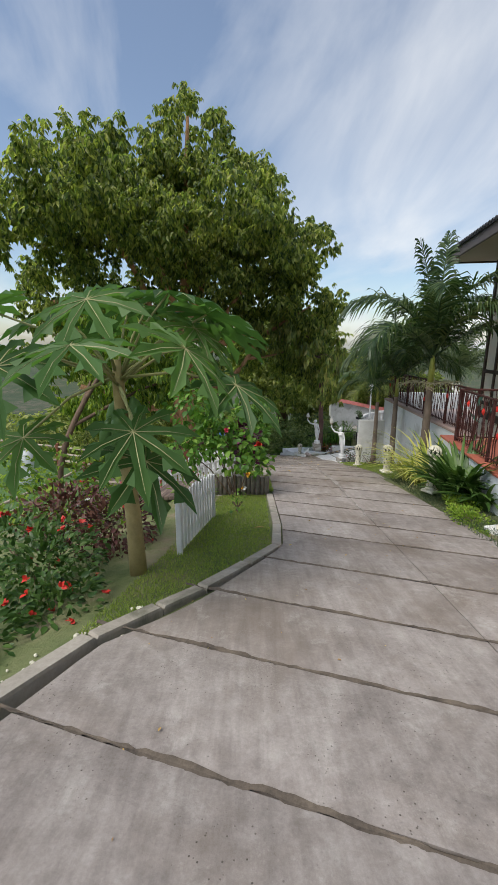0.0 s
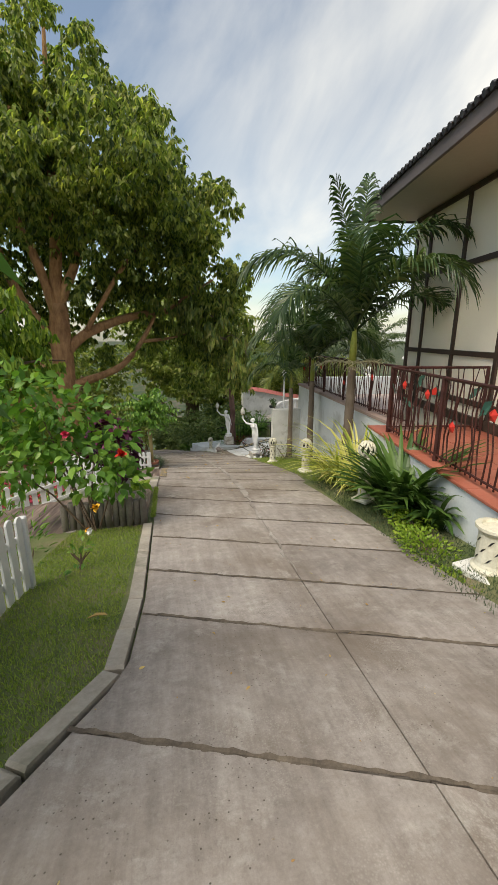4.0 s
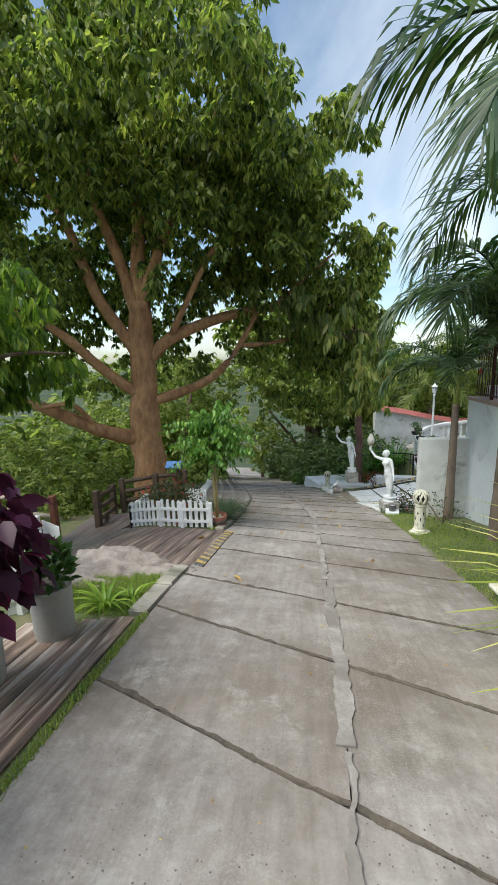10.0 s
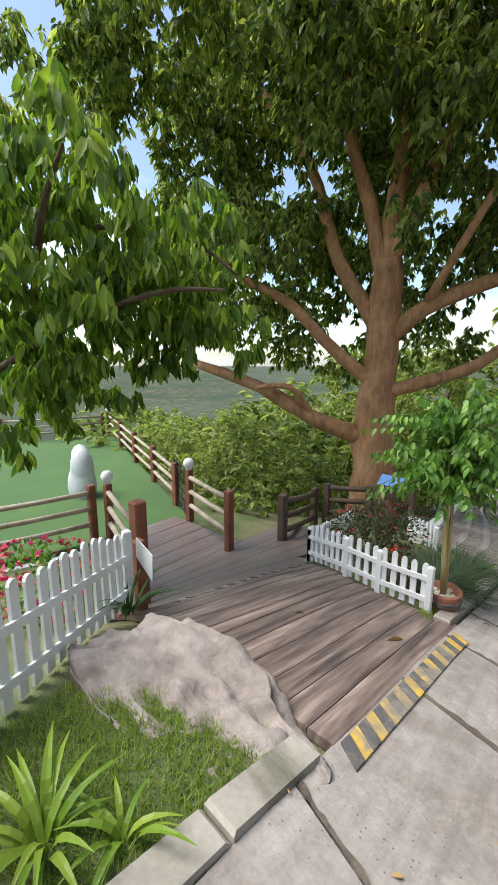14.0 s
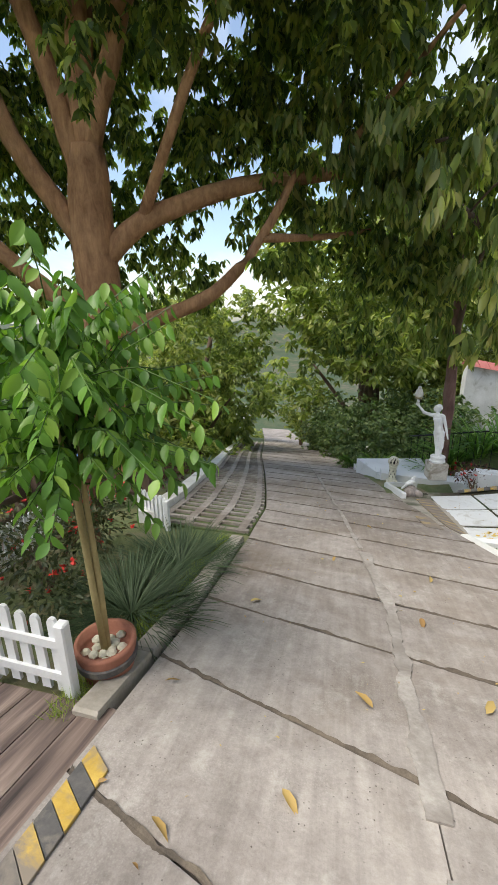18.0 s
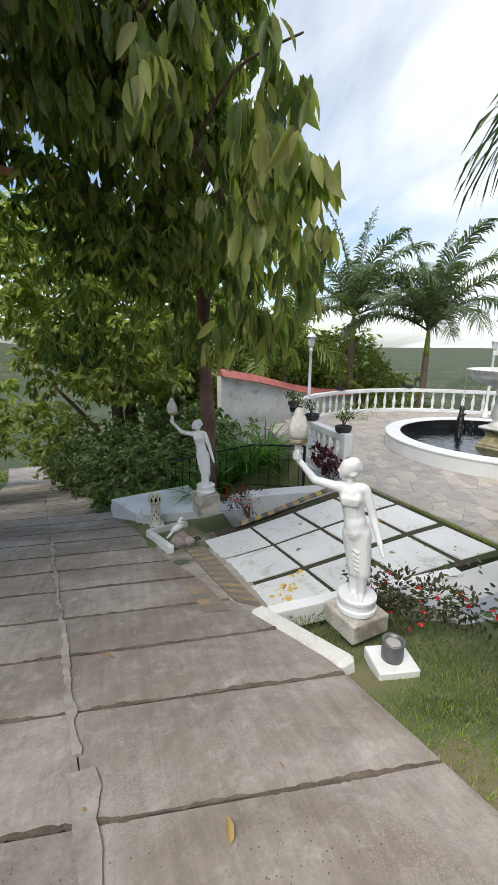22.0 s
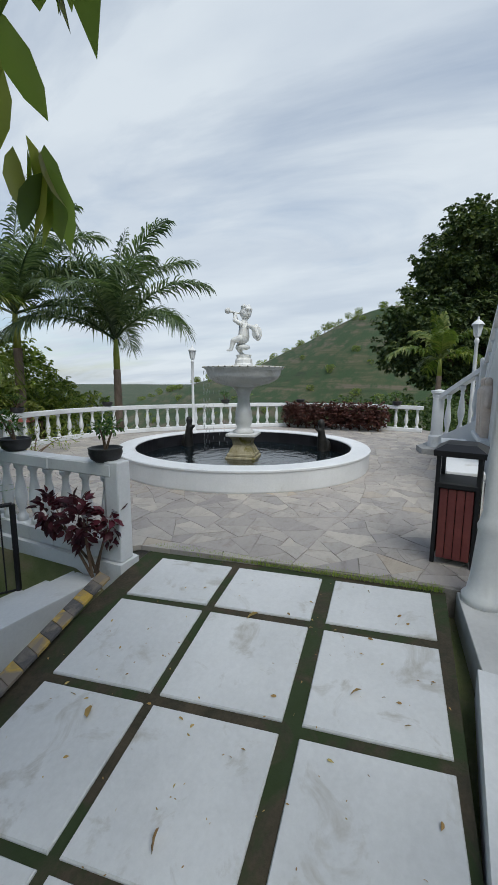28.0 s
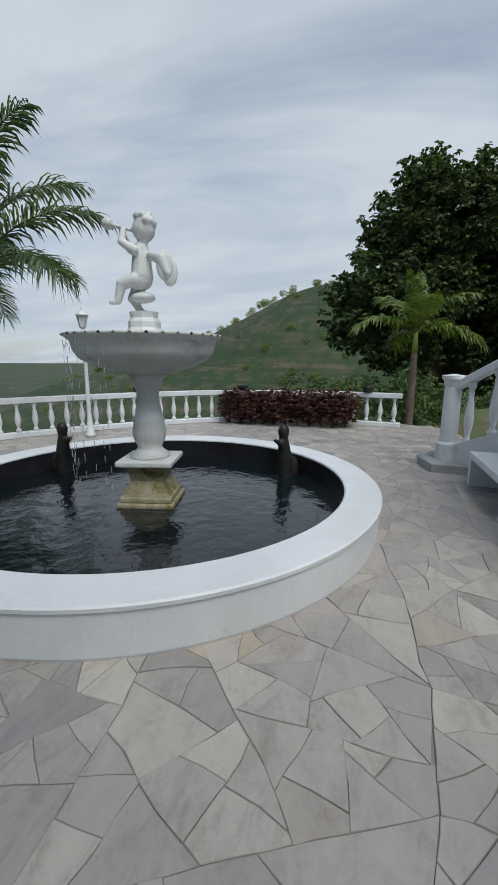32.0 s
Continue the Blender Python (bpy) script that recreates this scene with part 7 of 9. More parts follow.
drum_lantern(3.36, 4.8, road_z(3.3, 4.8) - 0.03, 10)
lantern(3.42, 7.2, fall(7.2) + 0.02, 30, 0.9)
lantern(3.56, 10.05, fall(10.05) - 0.02, 5, 0.74)
lantern(3.62, 12.95, fall(12.95) - 0.03, 50, 0.74)
for _p in ((2.72, 20.95), (2.35, 25.4), (2.02, 25.6)):
    lantern(_p[0], _p[1], terrain(*_p) - 0.02, 33 * _p[0], 0.66)


def picket_fence(pts, zf, height, label, width=0.055, gap=0.038, group="picket fences", post_h=None):
    """White pickets with rounded heads along plan points, two rails behind."""
    t = thing("picket_fence", Matrix(), label, "picket fence", group)
    P = [Vector((x, y, 0)) for x, y in pts]
    r = random.Random(int(height * 100) + len(pts))
    for a, b in zip(P[:-1], P[1:]):
        d = (b - a).normalized()
        s = Vector((-d.y, d.x, 0))
        L = (b - a).length
        for k in (0.28, 0.72):
            vs = []
            for q in (a, b):
                z = zf(q.x, q.y) + height * k
                for o, dz in ((0.012, -0.025), (0.03, -0.025), (0.03, 0.025), (0.012, 0.025)):
                    vs.append(q + s * o + Vector((0, 0, z + dz)))
            part("rail", (vs, [(0, 1, 5, 4), (1, 2, 6, 5), (2, 3, 7, 6), (3, 0, 4, 7), (3, 2, 1, 0), (4, 5, 6, 7)]), M_WHITE, t)
        n = int(L / (width + gap))
        for i in range(n):
            c = a + d * ((i + 0.5) * L / n)
            z = zf(c.x, c.y) + 0.02
            h = height * r.uniform(0.97, 1.03)
            prof = [(-width / 2, 0), (width / 2, 0), (width / 2, h - 0.03), (width * 0.32, h - 0.008), (0, h), (-width * 0.32, h - 0.008), (-width / 2, h - 0.03)]
            tl = r.uniform(-0.02, 0.02)
            vs = [c + d * (u + tl * v) + s * o + Vector((0, 0, z + v)) for o in (-0.008, 0.011) for u, v in prof]
            m = len(prof)
            part("picket", (vs, [tuple(range(m)), tuple(range(2 * m - 1, m - 1, -1))] + [(k + m, k, (k + 1) % m, (k + 1) % m + m)[::-1] for k in range(m)]), M_WHITE, t)
    for q in P:
        part("post", box(0.06, 0.06, (post_h or height) * 1.02, at(q.x, q.y, zf(q.x, q.y) - 0.02), 0.008), M_WHITE, t)
    return t


picket_fence([(-0.74, 3.95), (-0.52, 5.5)], lambda x, y: terrain(x, y) - 0.02, 0.66, "white picket fence panel leaning on the lawn", 0.085, 0.045)
picket_fence([(0.20, 12.78), (-0.30, 12.80), (-0.72, 12.90), (-1.37, 13.16)], deck_z, 0.47, "white picket fence round the flower planter")
picket_fence([(-1.37, 13.16), (-1.9, 15.3)], lambda x, y: terrain(x, y) - 0.02, 0.45, "white picket fence at the back of the planter")
picket_fence([(-1.1, 15.9), (-0.55, 15.55)], lambda x, y: terrain(x, y) - 0.02, 0.42, "short white picket fence beside the pavers")
picket_fence([(-1.36, 10.6), (-0.52, 9.32)], lambda x, y: terrain(x, y) - 0.02, 0.62, "white picket fence along the flower bed", 0.06, 0.04, post_h=0.66)
picket_fence([(-0.62, 9.26), (-2.6, 8.1)], lambda x, y: terrain(x, y) - 0.03, 0.62, "white picket fence along the walkway", 0.075, 0.05)


def post_and_rails(pts, zf, h, label, rails, balls=(), mat=M_POST, rail_mat=M_RAIL, r=0.045, square=0.12):
    t = thing("rail_fence", Matrix(), label, "rail fence", "rail fences")
    P = [Vector((x, y, zf(x, y))) for x, y in pts]
    for i, q in enumerate(P):
        part("post", box(square, square, h + 0.05, Matrix.Translation(q - Vector((0, 0, 0.05))), 0.012), mat, t, "red-brown post" if mat is M_POST else "")
        if i in balls:
            part("ball_lamp", lathe([(0.05, h), (0.055, h + 0.03), (0.09, h + 0.07), (0.105, h + 0.13), (0.09, h + 0.19), (0.05, h + 0.225), (0.005, h + 0.235)], 14, Matrix.Translation(q)), M_WHITE, t, "white globe lamp", True)
    for a, b in zip(P[:-1], P[1:]):
        for k in rails:
            part("rail", tube([a + Vector((0, 0, h * k)), a.lerp(b, 0.5) + Vector((0, 0, h * k - 0.01)), b + Vector((0, 0, h * k))], [r, r * 0.9, r], 8), rail_mat, t, smooth=True)
    return t


TURF_Z = -3.07
post_and_rails([(-4.62, 13.9), (-3.0, 13.35)], lambda x, y: deck_z(x, y), 1.0, "short rail fence with a globe lamp beside the gate", (0.3, 0.58, 0.86), (0,))
post_and_rails([(-5.0, 12.42), (-3.0, 11.7), (-1.75, 10.95)], lambda x, y: min(TURF_Z, deck_z(x, y)) if x < -3 else deck_z(x, y), 1.0, "rail fence running down to the white pickets", (0.3, 0.58, 0.86), (0,))
post_and_rails([(-5.16, 12.2), (-5.5, 10.6), (-6.2, 8.2)], lambda x, y: TURF_Z, 1.0, "rail fence along the turf's near edge", (0.3, 0.58, 0.86), ())
post_and_rails([(-5.5, 14.25), (-7.3, 14.95), (-9.4, 15.75), (-11.8, 16.7), (-14.2, 17.6)], lambda x, y: TURF_Z, 0.95, "long rail fence along the turf above the valley", (0.3, 0.58, 0.86), (4,))
post_and_rails([(-14.35, 17.4), (-15.6, 14.0), (-16.4, 11.2)], lambda x, y: TURF_Z, 0.95, "rail fence closing the far end of the turf", (0.3, 0.58, 0.86), ())
post_and_rails([(-3.05, 15.9), (-2.55, 14.15)], lambda x, y: terrain(x, y) + (0.0 if y > 15 else 0.0), 0.85, "dark log handrail descending beside the platform", (0.25, 0.55, 0.85), (), M_LOG, M_LOG, 0.055, 0.13)
post_and_rails([(-2.85, 16.05), (-2.0, 16.2), (-1.35, 16.6)], lambda x, y: terrain(x, y), 0.85, "dark log fence near the big tree", (0.3, 0.6, 0.9), (), M_LOG, M_LOG, 0.055, 0.13)


def turf():
    t = thing("turf_lawn", Matrix(), "flat bright green artificial turf lawn", "lawn", kind="structure")
    loop = [(-4.72, 13.95), (-5.0, 12.35), (-5.5, 10.6), (-6.3, 7.6), (-16.6, 10.8), (-14.2, 17.75)]
    part("turf", prism(loop[::-1], TURF_Z - 0.5, TURF_Z), M_TURF, t)
    path_z = TURF_Z
    vs, fs = prism([(-4.9, 12.3), (-4.78, 12.33), (-6.1, 7.5), (-6.22, 7.5)][::-1], -4.2, TURF_Z - 0.05)
    part("low_wall", (vs, fs), M_WHITE_OLD, t, "stained white retaining edge")
    part("edge_board", prism([(-4.70, 13.9), (-4.64, 13.9), (-4.9, 12.45), (-4.96, 12.45)][::-1], TURF_Z - 0.2, TURF_Z + 0.012, 0.004), M_BLACKPAINT, t)


turf()


def lawn_stone():
    o = organic("grey_boulder", [((0, 0, 0.35), (0.38, 0.3, 0.55)), ((0.05, 0, 0.75), (0.3, 0.25, 0.5)), ((-0.1, 0.05, 1.0), (0.22, 0.2, 0.3))], 0.05, surface("pale_grey_rock", (0.42, 0.45, 0.46), (0.62, 0.65, 0.66), 3, 20, 0.85, 0.6))
    o.matrix_basis = at(-7.6, 13.2, TURF_Z - 0.1)
    tagged(o, "upright pale grey boulder standing on the turf", "boulder")


lawn_stone()


def iron_gate():
    g = thing("iron_gate", Matrix(), "small black iron gate standing open on the turf", "gate")
    a, b = Vector((-4.78, 13.98, TURF_Z + 0.05)), Vector((-5.55, 14.28, TURF_Z + 0.05))
    z = Vector((0, 0, 0.95))
    for p in (a, b):
        part("stile", tube([p, p + z], [0.016, 0.016], 6), M_BLACKIRON, g)
    for k in (0.0, 0.12, 0.88, 1.0):
        part("bar", tube([a + z * k, b + z * k], [0.010, 0.010], 5), M_BLACKIRON, g)
    for i in range(9):
        p = a.lerp(b, (i + 0.5) / 9)
        part("baluster", tube([p, p + z], [0.006, 0.006], 5), M_BLACKIRON, g)
    for i in range(4):
        for j in range(3):
            c = a.lerp(b, (i + 0.7) / 4.4) + z * (0.25 + 0.2 * j)
            d = (b - a).normalized()
            ring = [c + d * 0.055 * math.cos(q) + Vector((0, 0, 0.055 * math.sin(q))) for q in np.linspace(0, 2 * math.pi, 9)]
            part("scroll", tube(ring, [0.006] * 9, 4), M_BLACKIRON, g)


iron_gate()


def boulder():
    bm = bmesh.new()
    bmesh.ops.create_icosphere(bm, subdivisions=5, radius=1.0)
    for v in bm.verts:
        p = v.co.copy()
        k = 1 + 0.30 * noise.noise(p * 1.3 + Vector((3, 1, 2))) + 0.10 * noise.noise(p * 3.7) + 0.035 * noise.noise(p * 11)
        flat = 0.75 if p.z > 0.35 else 1.0
        rid = abs(noise.noise(p * 2.6 + Vector((5, 5, 1)))) * 0.10 + abs(noise.noise(p * 6.1)) * 0.04
        v.co = Vector((p.x * 0.66 * k, p.y * 0.38 * k, (min(p.z, 0.40 + 0.14 * noise.noise(p * 2.1)) * 0.40 * k) * flat - rid))
    o = part("boulder", bm, M_ROCK, smooth=True)
    o.matrix_basis = pose(-0.13, 10.22, fall(10.25) - 0.04, 5, 7, 10)
    tagged(o, "flat pale pinkish boulder at the platform's edge", "boulder")


boulder()


def notice():
    t = thing("sign_post", at(-1.4, 10.72, deck_z(-1.4, 10.72)), "red-brown post carrying a white paper notice", "sign post")
    part("post", box(0.085, 0.085, 0.66, at(0, 0, -0.05), 0.008), M_POST, t)
    part("paper", ([(0.045, -0.05, 0.50), (0.26, -0.06, 0.38), (0.26, -0.05, 0.58), (0.045, -0.045, 0.66), (0.045, -0.04, 0.50), (0.26, -0.052, 0.38), (0.26, -0.042, 0.58), (0.045, -0.037, 0.66)], [(0, 1, 2, 3), (7, 6, 5, 4), (0, 4, 5, 1), (1, 5, 6, 2), (2, 6, 7, 3), (3, 7, 4, 0)]), M_WHITE, t, "curling white paper")


notice()


# ---- planted things ----
L_SOFT = leafy("grey_green_blade", [(0.2, (0.03, 0.055, 0.024)), (0.6, (0.06, 0.095, 0.045)), (0.9, (0.10, 0.135, 0.07))], 0.6, 0.2)

def blades(n, spread, length, width, arch=0.6, rise=0.9, seed=0, seg=5):
    """Arching strap leaves of one rosette, each as (verts, faces)."""
    r = np.random.default_rng(seed)
    out = []
    F = [q for k in range(seg) for q in ((k * 3, k * 3 + 1, k * 3 + 4, k * 3 + 3), (k * 3 + 1, k * 3 + 2, k * 3 + 5, k * 3 + 4))]
    for i in range(n):
        az = r.random() * 2 * np.pi
        L = length * (0.65 + 0.45 * r.random())
        up = rise * (0.65 + 0.5 * r.random())
        b = np.array((math.cos(az), math.sin(az), 0)) * spread * r.random()
        d = np.array((math.cos(az), math.sin(az), 0))
        s = np.array((-math.sin(az), math.cos(az), 0)) + r.normal(size=3) * 0.15
        V = []
        for k in range(seg + 1):
            t = k / seg
            c = b + d * L * t * (0.35 + 0.5 * t) + np.array((0, 0, L * (up * t - arch * t * t * (0.7 + 0.3 * t))))
            w = width * (0.55 + 0.9 * t - 1.4 * t * t) if t < 1 else 0.002
            V += [c - s * w * 0.5 + np.array((0, 0, 0.12 * w)), c, c + s * w * 0.5 + np.array((0, 0, 0.12 * w))]
        out.append((V, F))
    return out


def strap_plant(name, x, y, z, n, spread, length, width, mat, label, arch=0.6, rise=0.9, seed=0, cat="plant", group=""):
    t = thing(name, at(x, y, z), label, cat, group)
    bl = blades(n, spread, length, width, arch, rise, seed)
    if n > 220:
        tagged(part("foliage", merged(*bl), mat, t), kind="stuff")
    else:
        for v, f in bl:
            part("blade", (v, f), mat, t)
    return t


strap_plant("striped_plant", 3.85, 8.15, fall(8.15) - 0.05, 120, 0.30, 1.3, 0.062, L_STRIPE, "large clump of cream-striped arching blades beside the drive", 0.55, 1.2, 1)
strap_plant("striped_plant", 3.75, 8.75, fall(8.75) - 0.05, 90, 0.27, 1.2, 0.06, L_STRIPE, "cream-striped arching plant beside the drive", 0.58, 1.15, 2)
strap_plant("striped_plant", 4.0, 7.75, fall(7.8) - 0.05, 50, 0.22, 1.0, 0.056, L_STRIPE, "cream-striped plant against the porch wall", 0.55, 1.05, 9)
strap_plant("lily_plant", 3.58, 6.55, fall(6.55) - 0.03, 210, 0.22, 0.98, 0.115, L_AGAP, "dark green strap-leaved lily clump by the porch", 0.5, 1.4, 3)
strap_plant("lily_plant", 3.72, 6.0, fall(6.0) - 0.03, 120, 0.18, 0.75, 0.105, L_AGAP, "smaller strap-leaved lily clump by the porch", 0.5, 1.2, 4)
strap_plant("lime_plant", 0.02, 9.42, fall(9.42) - 0.01, 24, 0.06, 0.36, 0.042, L_LIME, "lime-green strap plant in the grass by the boulder", 0.55, 0.95, 5)
strap_plant("lime_plant", 0.18, 9.62, fall(9.6) - 0.01, 12, 0.05, 0.27, 0.036, L_LIME, "small lime-green strap plant", 0.6, 0.9, 6)
strap_plant("strap_plant", -1.22, 10.5, fall(10.5) - 0.05, 22, 0.06, 0.42, 0.035, L_AGAP, "narrow green plant beside the sign post", 0.4, 1.1, 7)
strap_plant("shrub", 0.0, 13.7, fall(13.7) - 0.05, 1100, 0.42, 0.46, 0.011, L_SOFT, "soft dark narrow-leaved shrub spilling over the kerb", 0.35, 0.85, 8, "shrub")
strap_plant("shrub", 0.02, 14.6, fall(14.6) - 0.05, 1000, 0.42, 0.44, 0.011, L_SOFT, "soft dark narrow-leaved shrub along the kerb", 0.35, 0.85, 10, "shrub")


L_RUST2 = leafy("bronze_green_leaf", [(0.2, (0.03, 0.045, 0.02)), (0.6, (0.07, 0.085, 0.035)), (0.9, (0.14, 0.10, 0.05))], 0.5, 0.25)


def shrub(name, x, y, z, clumps, density, length, width, mat, label, droop=0.2, cat="shrub", flowers=None, count=0, fsize=0.05, stems=6, seed=0):
    t = thing(name, at(x, y, z), label, cat)
    r = random.Random(seed)
    st = []
    for i in range(stems):
        c = clumps[i % len(clumps)]
        st.append(tube([(r.uniform(-0.05, 0.05), r.uniform(-0.05, 0.05), 0), (c[0] * 0.5, c[1] * 0.5, c[2] * 0.6), (c[0] + r.uniform(-0.1, 0.1), c[1], c[2])], [0.014, 0.011, 0.005], 5))
    part("branching_stem", merged(*st), B_DARK, t)
    p, d = clump_points(clumps, density, 0.25)
    a = d * (1 - droop) + DROOP * droop + rng.normal(size=d.shape) * 0.35
    L = length * (0.6 + 0.7 * rng.random(len(p)))
    part("foliage", leaves(p, a, L, L * width), mat, t)
    if flowers:
        p, d = clump_points(clumps, max(count, 1) / sum(c[3] * c[4] * 3 for c in clumps), 0.95)
        n = len(p)
        k = 5
        pp = np.repeat(p, k, 0)
        aa = np.repeat(d, k, 0) + rng.normal(size=(n * k, 3)) * 0.9
        tagged(part("blossoms", leaves(pp, aa, fsize, fsize * 0.8), flowers, t, "small bright blossoms"), kind="stuff")
    return t


shrub("rose_bush", -0.25, 7.0, fall(7.0) - 0.1, [(0, 0, 0.95, 0.55, 0.45, 0.4), (-0.5, 0.2, 1.15, 0.55, 0.5, 0.4), (0.35, -0.1, 0.75, 0.32, 0.3, 0.25), (-0.9, 0.1, 0.95, 0.45, 0.4, 0.4), (-0.2, 0.2, 1.5, 0.5, 0.45, 0.35), (-0.7, 0.3, 1.75, 0.55, 0.5, 0.4), (0.3, 0.1, 1.15, 0.3, 0.3, 0.28)], 330, 0.13, 0.62, L_GREEN, "broad green hibiscus bush with red and pink blooms", 0.3, "flowering bush", seed=1)


def bloom(x, y, z, size, mat, label):
    n = 16
    p = np.zeros((n, 3)) + np.array((x, y, z))
    a = rng.normal(size=(n, 3)) * 0.6 + np.array((0, -0.9, 0.5))
    ob = part("blossom", leaves(p, a, size * (0.7 + 0.5 * rng.random(n)), size * 0.9), mat)
    tagged(ob, label, "flower")


bloom(0.16, 6.72, -0.16, 0.085, M_RED, "large red double blossom on the bush")
bloom(-0.38, 6.62, 0.12, 0.06, M_PINK, "faded pink blossom on the bush")
bloom(-0.02, 5.9, -0.42, 0.055, M_YEL, "yellow daisy-like blossom on a stalk")
bloom(-0.06, 5.75, -0.58, 0.045, M_WPET, "small white blossom by the lawn")
bloom(-0.1, 5.85, -0.62, 0.04, M_YEL, "small yellow blossom by the lawn")
shrub("flower_bed", -1.9, 3.4, fall(3.4) - 0.30, [(0, 0, 0.4, 0.55, 0.6, 0.35), (-0.6, 0.4, 0.35, 0.6, 0.6, 0.35), (0.35, -0.5, 0.3, 0.4, 0.4, 0.28), (-0.2, -1.0, 0.3, 0.6, 0.5, 0.3)], 1100, 0.075, 0.55, L_AGAP, "low dark shrubs with small red flowers", 0.1, "flowering bush", M_RED, 70, 0.05, seed=2)
shrub("flower_bed", -1.6, 4.5, fall(4.5) - 0.30, [(0, 0, 0.45, 0.5, 0.6, 0.4), (-0.7, 0.3, 0.45, 0.6, 0.6, 0.4)], 1100, 0.08, 0.5, L_RUST, "reddish croton shrub behind the papaya", 0.1, "shrub", M_RED, 16, 0.035, seed=3)
shrub("flower_bed", -0.75, 6.2, fall(6.2) - 0.4, [(0, 0, 0.5, 0.25, 0.25, 0.5), (-0.3, 0.1, 0.6, 0.25, 0.25, 0.55)], 420, 0.09, 0.2, L_GREEN, "feathery upright green shrub behind the pickets", -0.5, "shrub", seed=4)
shrub("flower_bed", -0.18, 5.8, fall(5.8) - 0.1, [(0, 0, 0.25, 0.14, 0.2, 0.18)], 420, 0.06, 0.5, L_GREEN, "small flowering plant at the lawn's end", 0.1, "shrub", seed=5)
shrub("shrub", -3.2, 6.4, fall(6.4) - 1.2, [(0, 0, 1.5, 1.0, 0.9, 0.8), (0.9, 0.3, 1.1, 0.7, 0.7, 0.6), (-1.2, 0.5, 1.3, 0.9, 0.8, 0.8)], 230, 0.12, 0.45, L_BRIGHT, "bright green garden shrub behind the papaya", 0.4, seed=6)
shrub("shrub", -1.75, 9.75, -2.12, [(0, 0, 0.32, 0.5, 0.5, 0.2), (-0.7, 0.5, 0.25, 0.6, 0.6, 0.2), (-0.1, 0.75, 0.25, 0.45, 0.45, 0.2), (-0.9, -0.4, 0.3, 0.5, 0.5, 0.2), (0.35, -0.45, 0.38, 0.3, 0.3, 0.16)], 700, 0.07, 0.5, L_GREEN, "bed of pink and red flowering plants", 0.0, "flowering bush", M_PINK, 900, 0.045, seed=7)
shrub("planter_shrub", -0.9, 13.9, terrain(-0.9, 13.9), [(0, 0, 0.32, 0.42, 0.5, 0.25), (0.4, -0.4, 0.28, 0.3, 0.3, 0.2), (-0.2, 0.9, 0.32, 0.4, 0.5, 0.25), (0.15, 0.4, 0.36, 0.4, 0.5, 0.26), (-0.5, 0.3, 0.3, 0.3, 0.4, 0.24)], 1500, 0.06, 0.45, L_RUST2, "low shrub with small red blooms in the fenced planter", 0.1, "flowering bush", M_RED, 90, 0.04, seed=8)
shrub("ground_cover", 3.15, 5.35, road_z(3.1, 5.35) - 0.03, [(0, 0, 0.06, 0.26, 0.55, 0.10), (0.2, 0.65, 0.06, 0.24, 0.35, 0.10), (-0.12, -0.6, 0.05, 0.2, 0.3, 0.07)], 4200, 0.042, 0.6, L_LIME, "bright green ground cover along the porch wall", -0.3, "ground cover", seed=9)
shrub("hedge", 4.35, 14.0, fall(14) - 0.05, [(0, 0, 0.28, 0.35, 0.9, 0.26), (0, -1.3, 0.28, 0.3, 0.7, 0.26), (-0.1, 1.2, 0.26, 0.32, 0.6, 0.25)], 300, 0.05, 0.5, L_DARK, "low dark clipped hedge before the garden wall", 0.0, "hedge", seed=10)
shrub("red_shrub", 4.3, 20.25, pad_z(4.3, 20.2) - 0.25, [(0, 0, 0.34, 0.28, 0.28, 0.3), (-0.2, 0.25, 0.3, 0.25, 0.25, 0.26)], 520, 0.07, 0.35, L_RUST, "reddish bushy shrub beside the statue", -0.1, "shrub", M_RED, 20, 0.04, seed=11)
shrub("rose_shrub", 4.2, 16.68, -3.36, [(0, 0, 0.26, 0.2, 0.2, 0.22), (0.25, -0.14, 0.24, 0.24, 0.2, 0.2), (0.5, -0.34, 0.2, 0.26, 0.26, 0.18), (0.12, -0.24, 0.12, 0.28, 0.26, 0.12), (0.72, -0.5, 0.14, 0.24, 0.24, 0.14)], 1500, 0.055, 0.5, L_RUST2, "bronze-leaved rose shrub with a few red flowers", 0.0, "flowering bush", M_RED, 34, 0.034, seed=12)


def hedge_row():
    t = thing("red_hedge", at(16.75, 20.3, TERRACE_Z), "long clipped dark red hedge before the balustrade", "hedge")
    cl = [(random.uniform(-0.15, 0.15), -1.5 + 0.3 * i, 0.5, 0.45, 0.36, 0.46) for i in range(11)]
    crown(t, cl, 2600, 0.085, 0.5, L_RUST, 0.1, 0.3, "foliage")
    for c in cl:
        part("stem", tube([(0, c[1], 0), (0.05, c[1], 0.5)], [0.03, 0.012], 5), B_DARK, t)


hedge_row()
shrub("shrub", 9.3, 25.2, TERRACE_Z, [(0, 0, 0.35, 0.6, 0.4, 0.32), (0.7, -0.1, 0.3, 0.45, 0.4, 0.28)], 320, 0.08, 0.3, L_FAR, "low olive shrub inside the balustrade", -0.3, "shrub", seed=13)


def round_pot(name, x, y, z, r0, r1, h, mat, label, soil=True):
    t = thing(name, at(x, y, z), label, "plant pot")
    w = 0.025
    part("pot", lathe([(r0 * 0.94, 0), (r0, 0.02), (r0 + (r1 - r0) * 0.6, h * 0.6), (r1, h - 0.02), (r1, h), (r1 - w, h), (r1 - w, h - 0.06), (0.01, h - 0.07)], 26), mat, t, smooth=True)
    return t


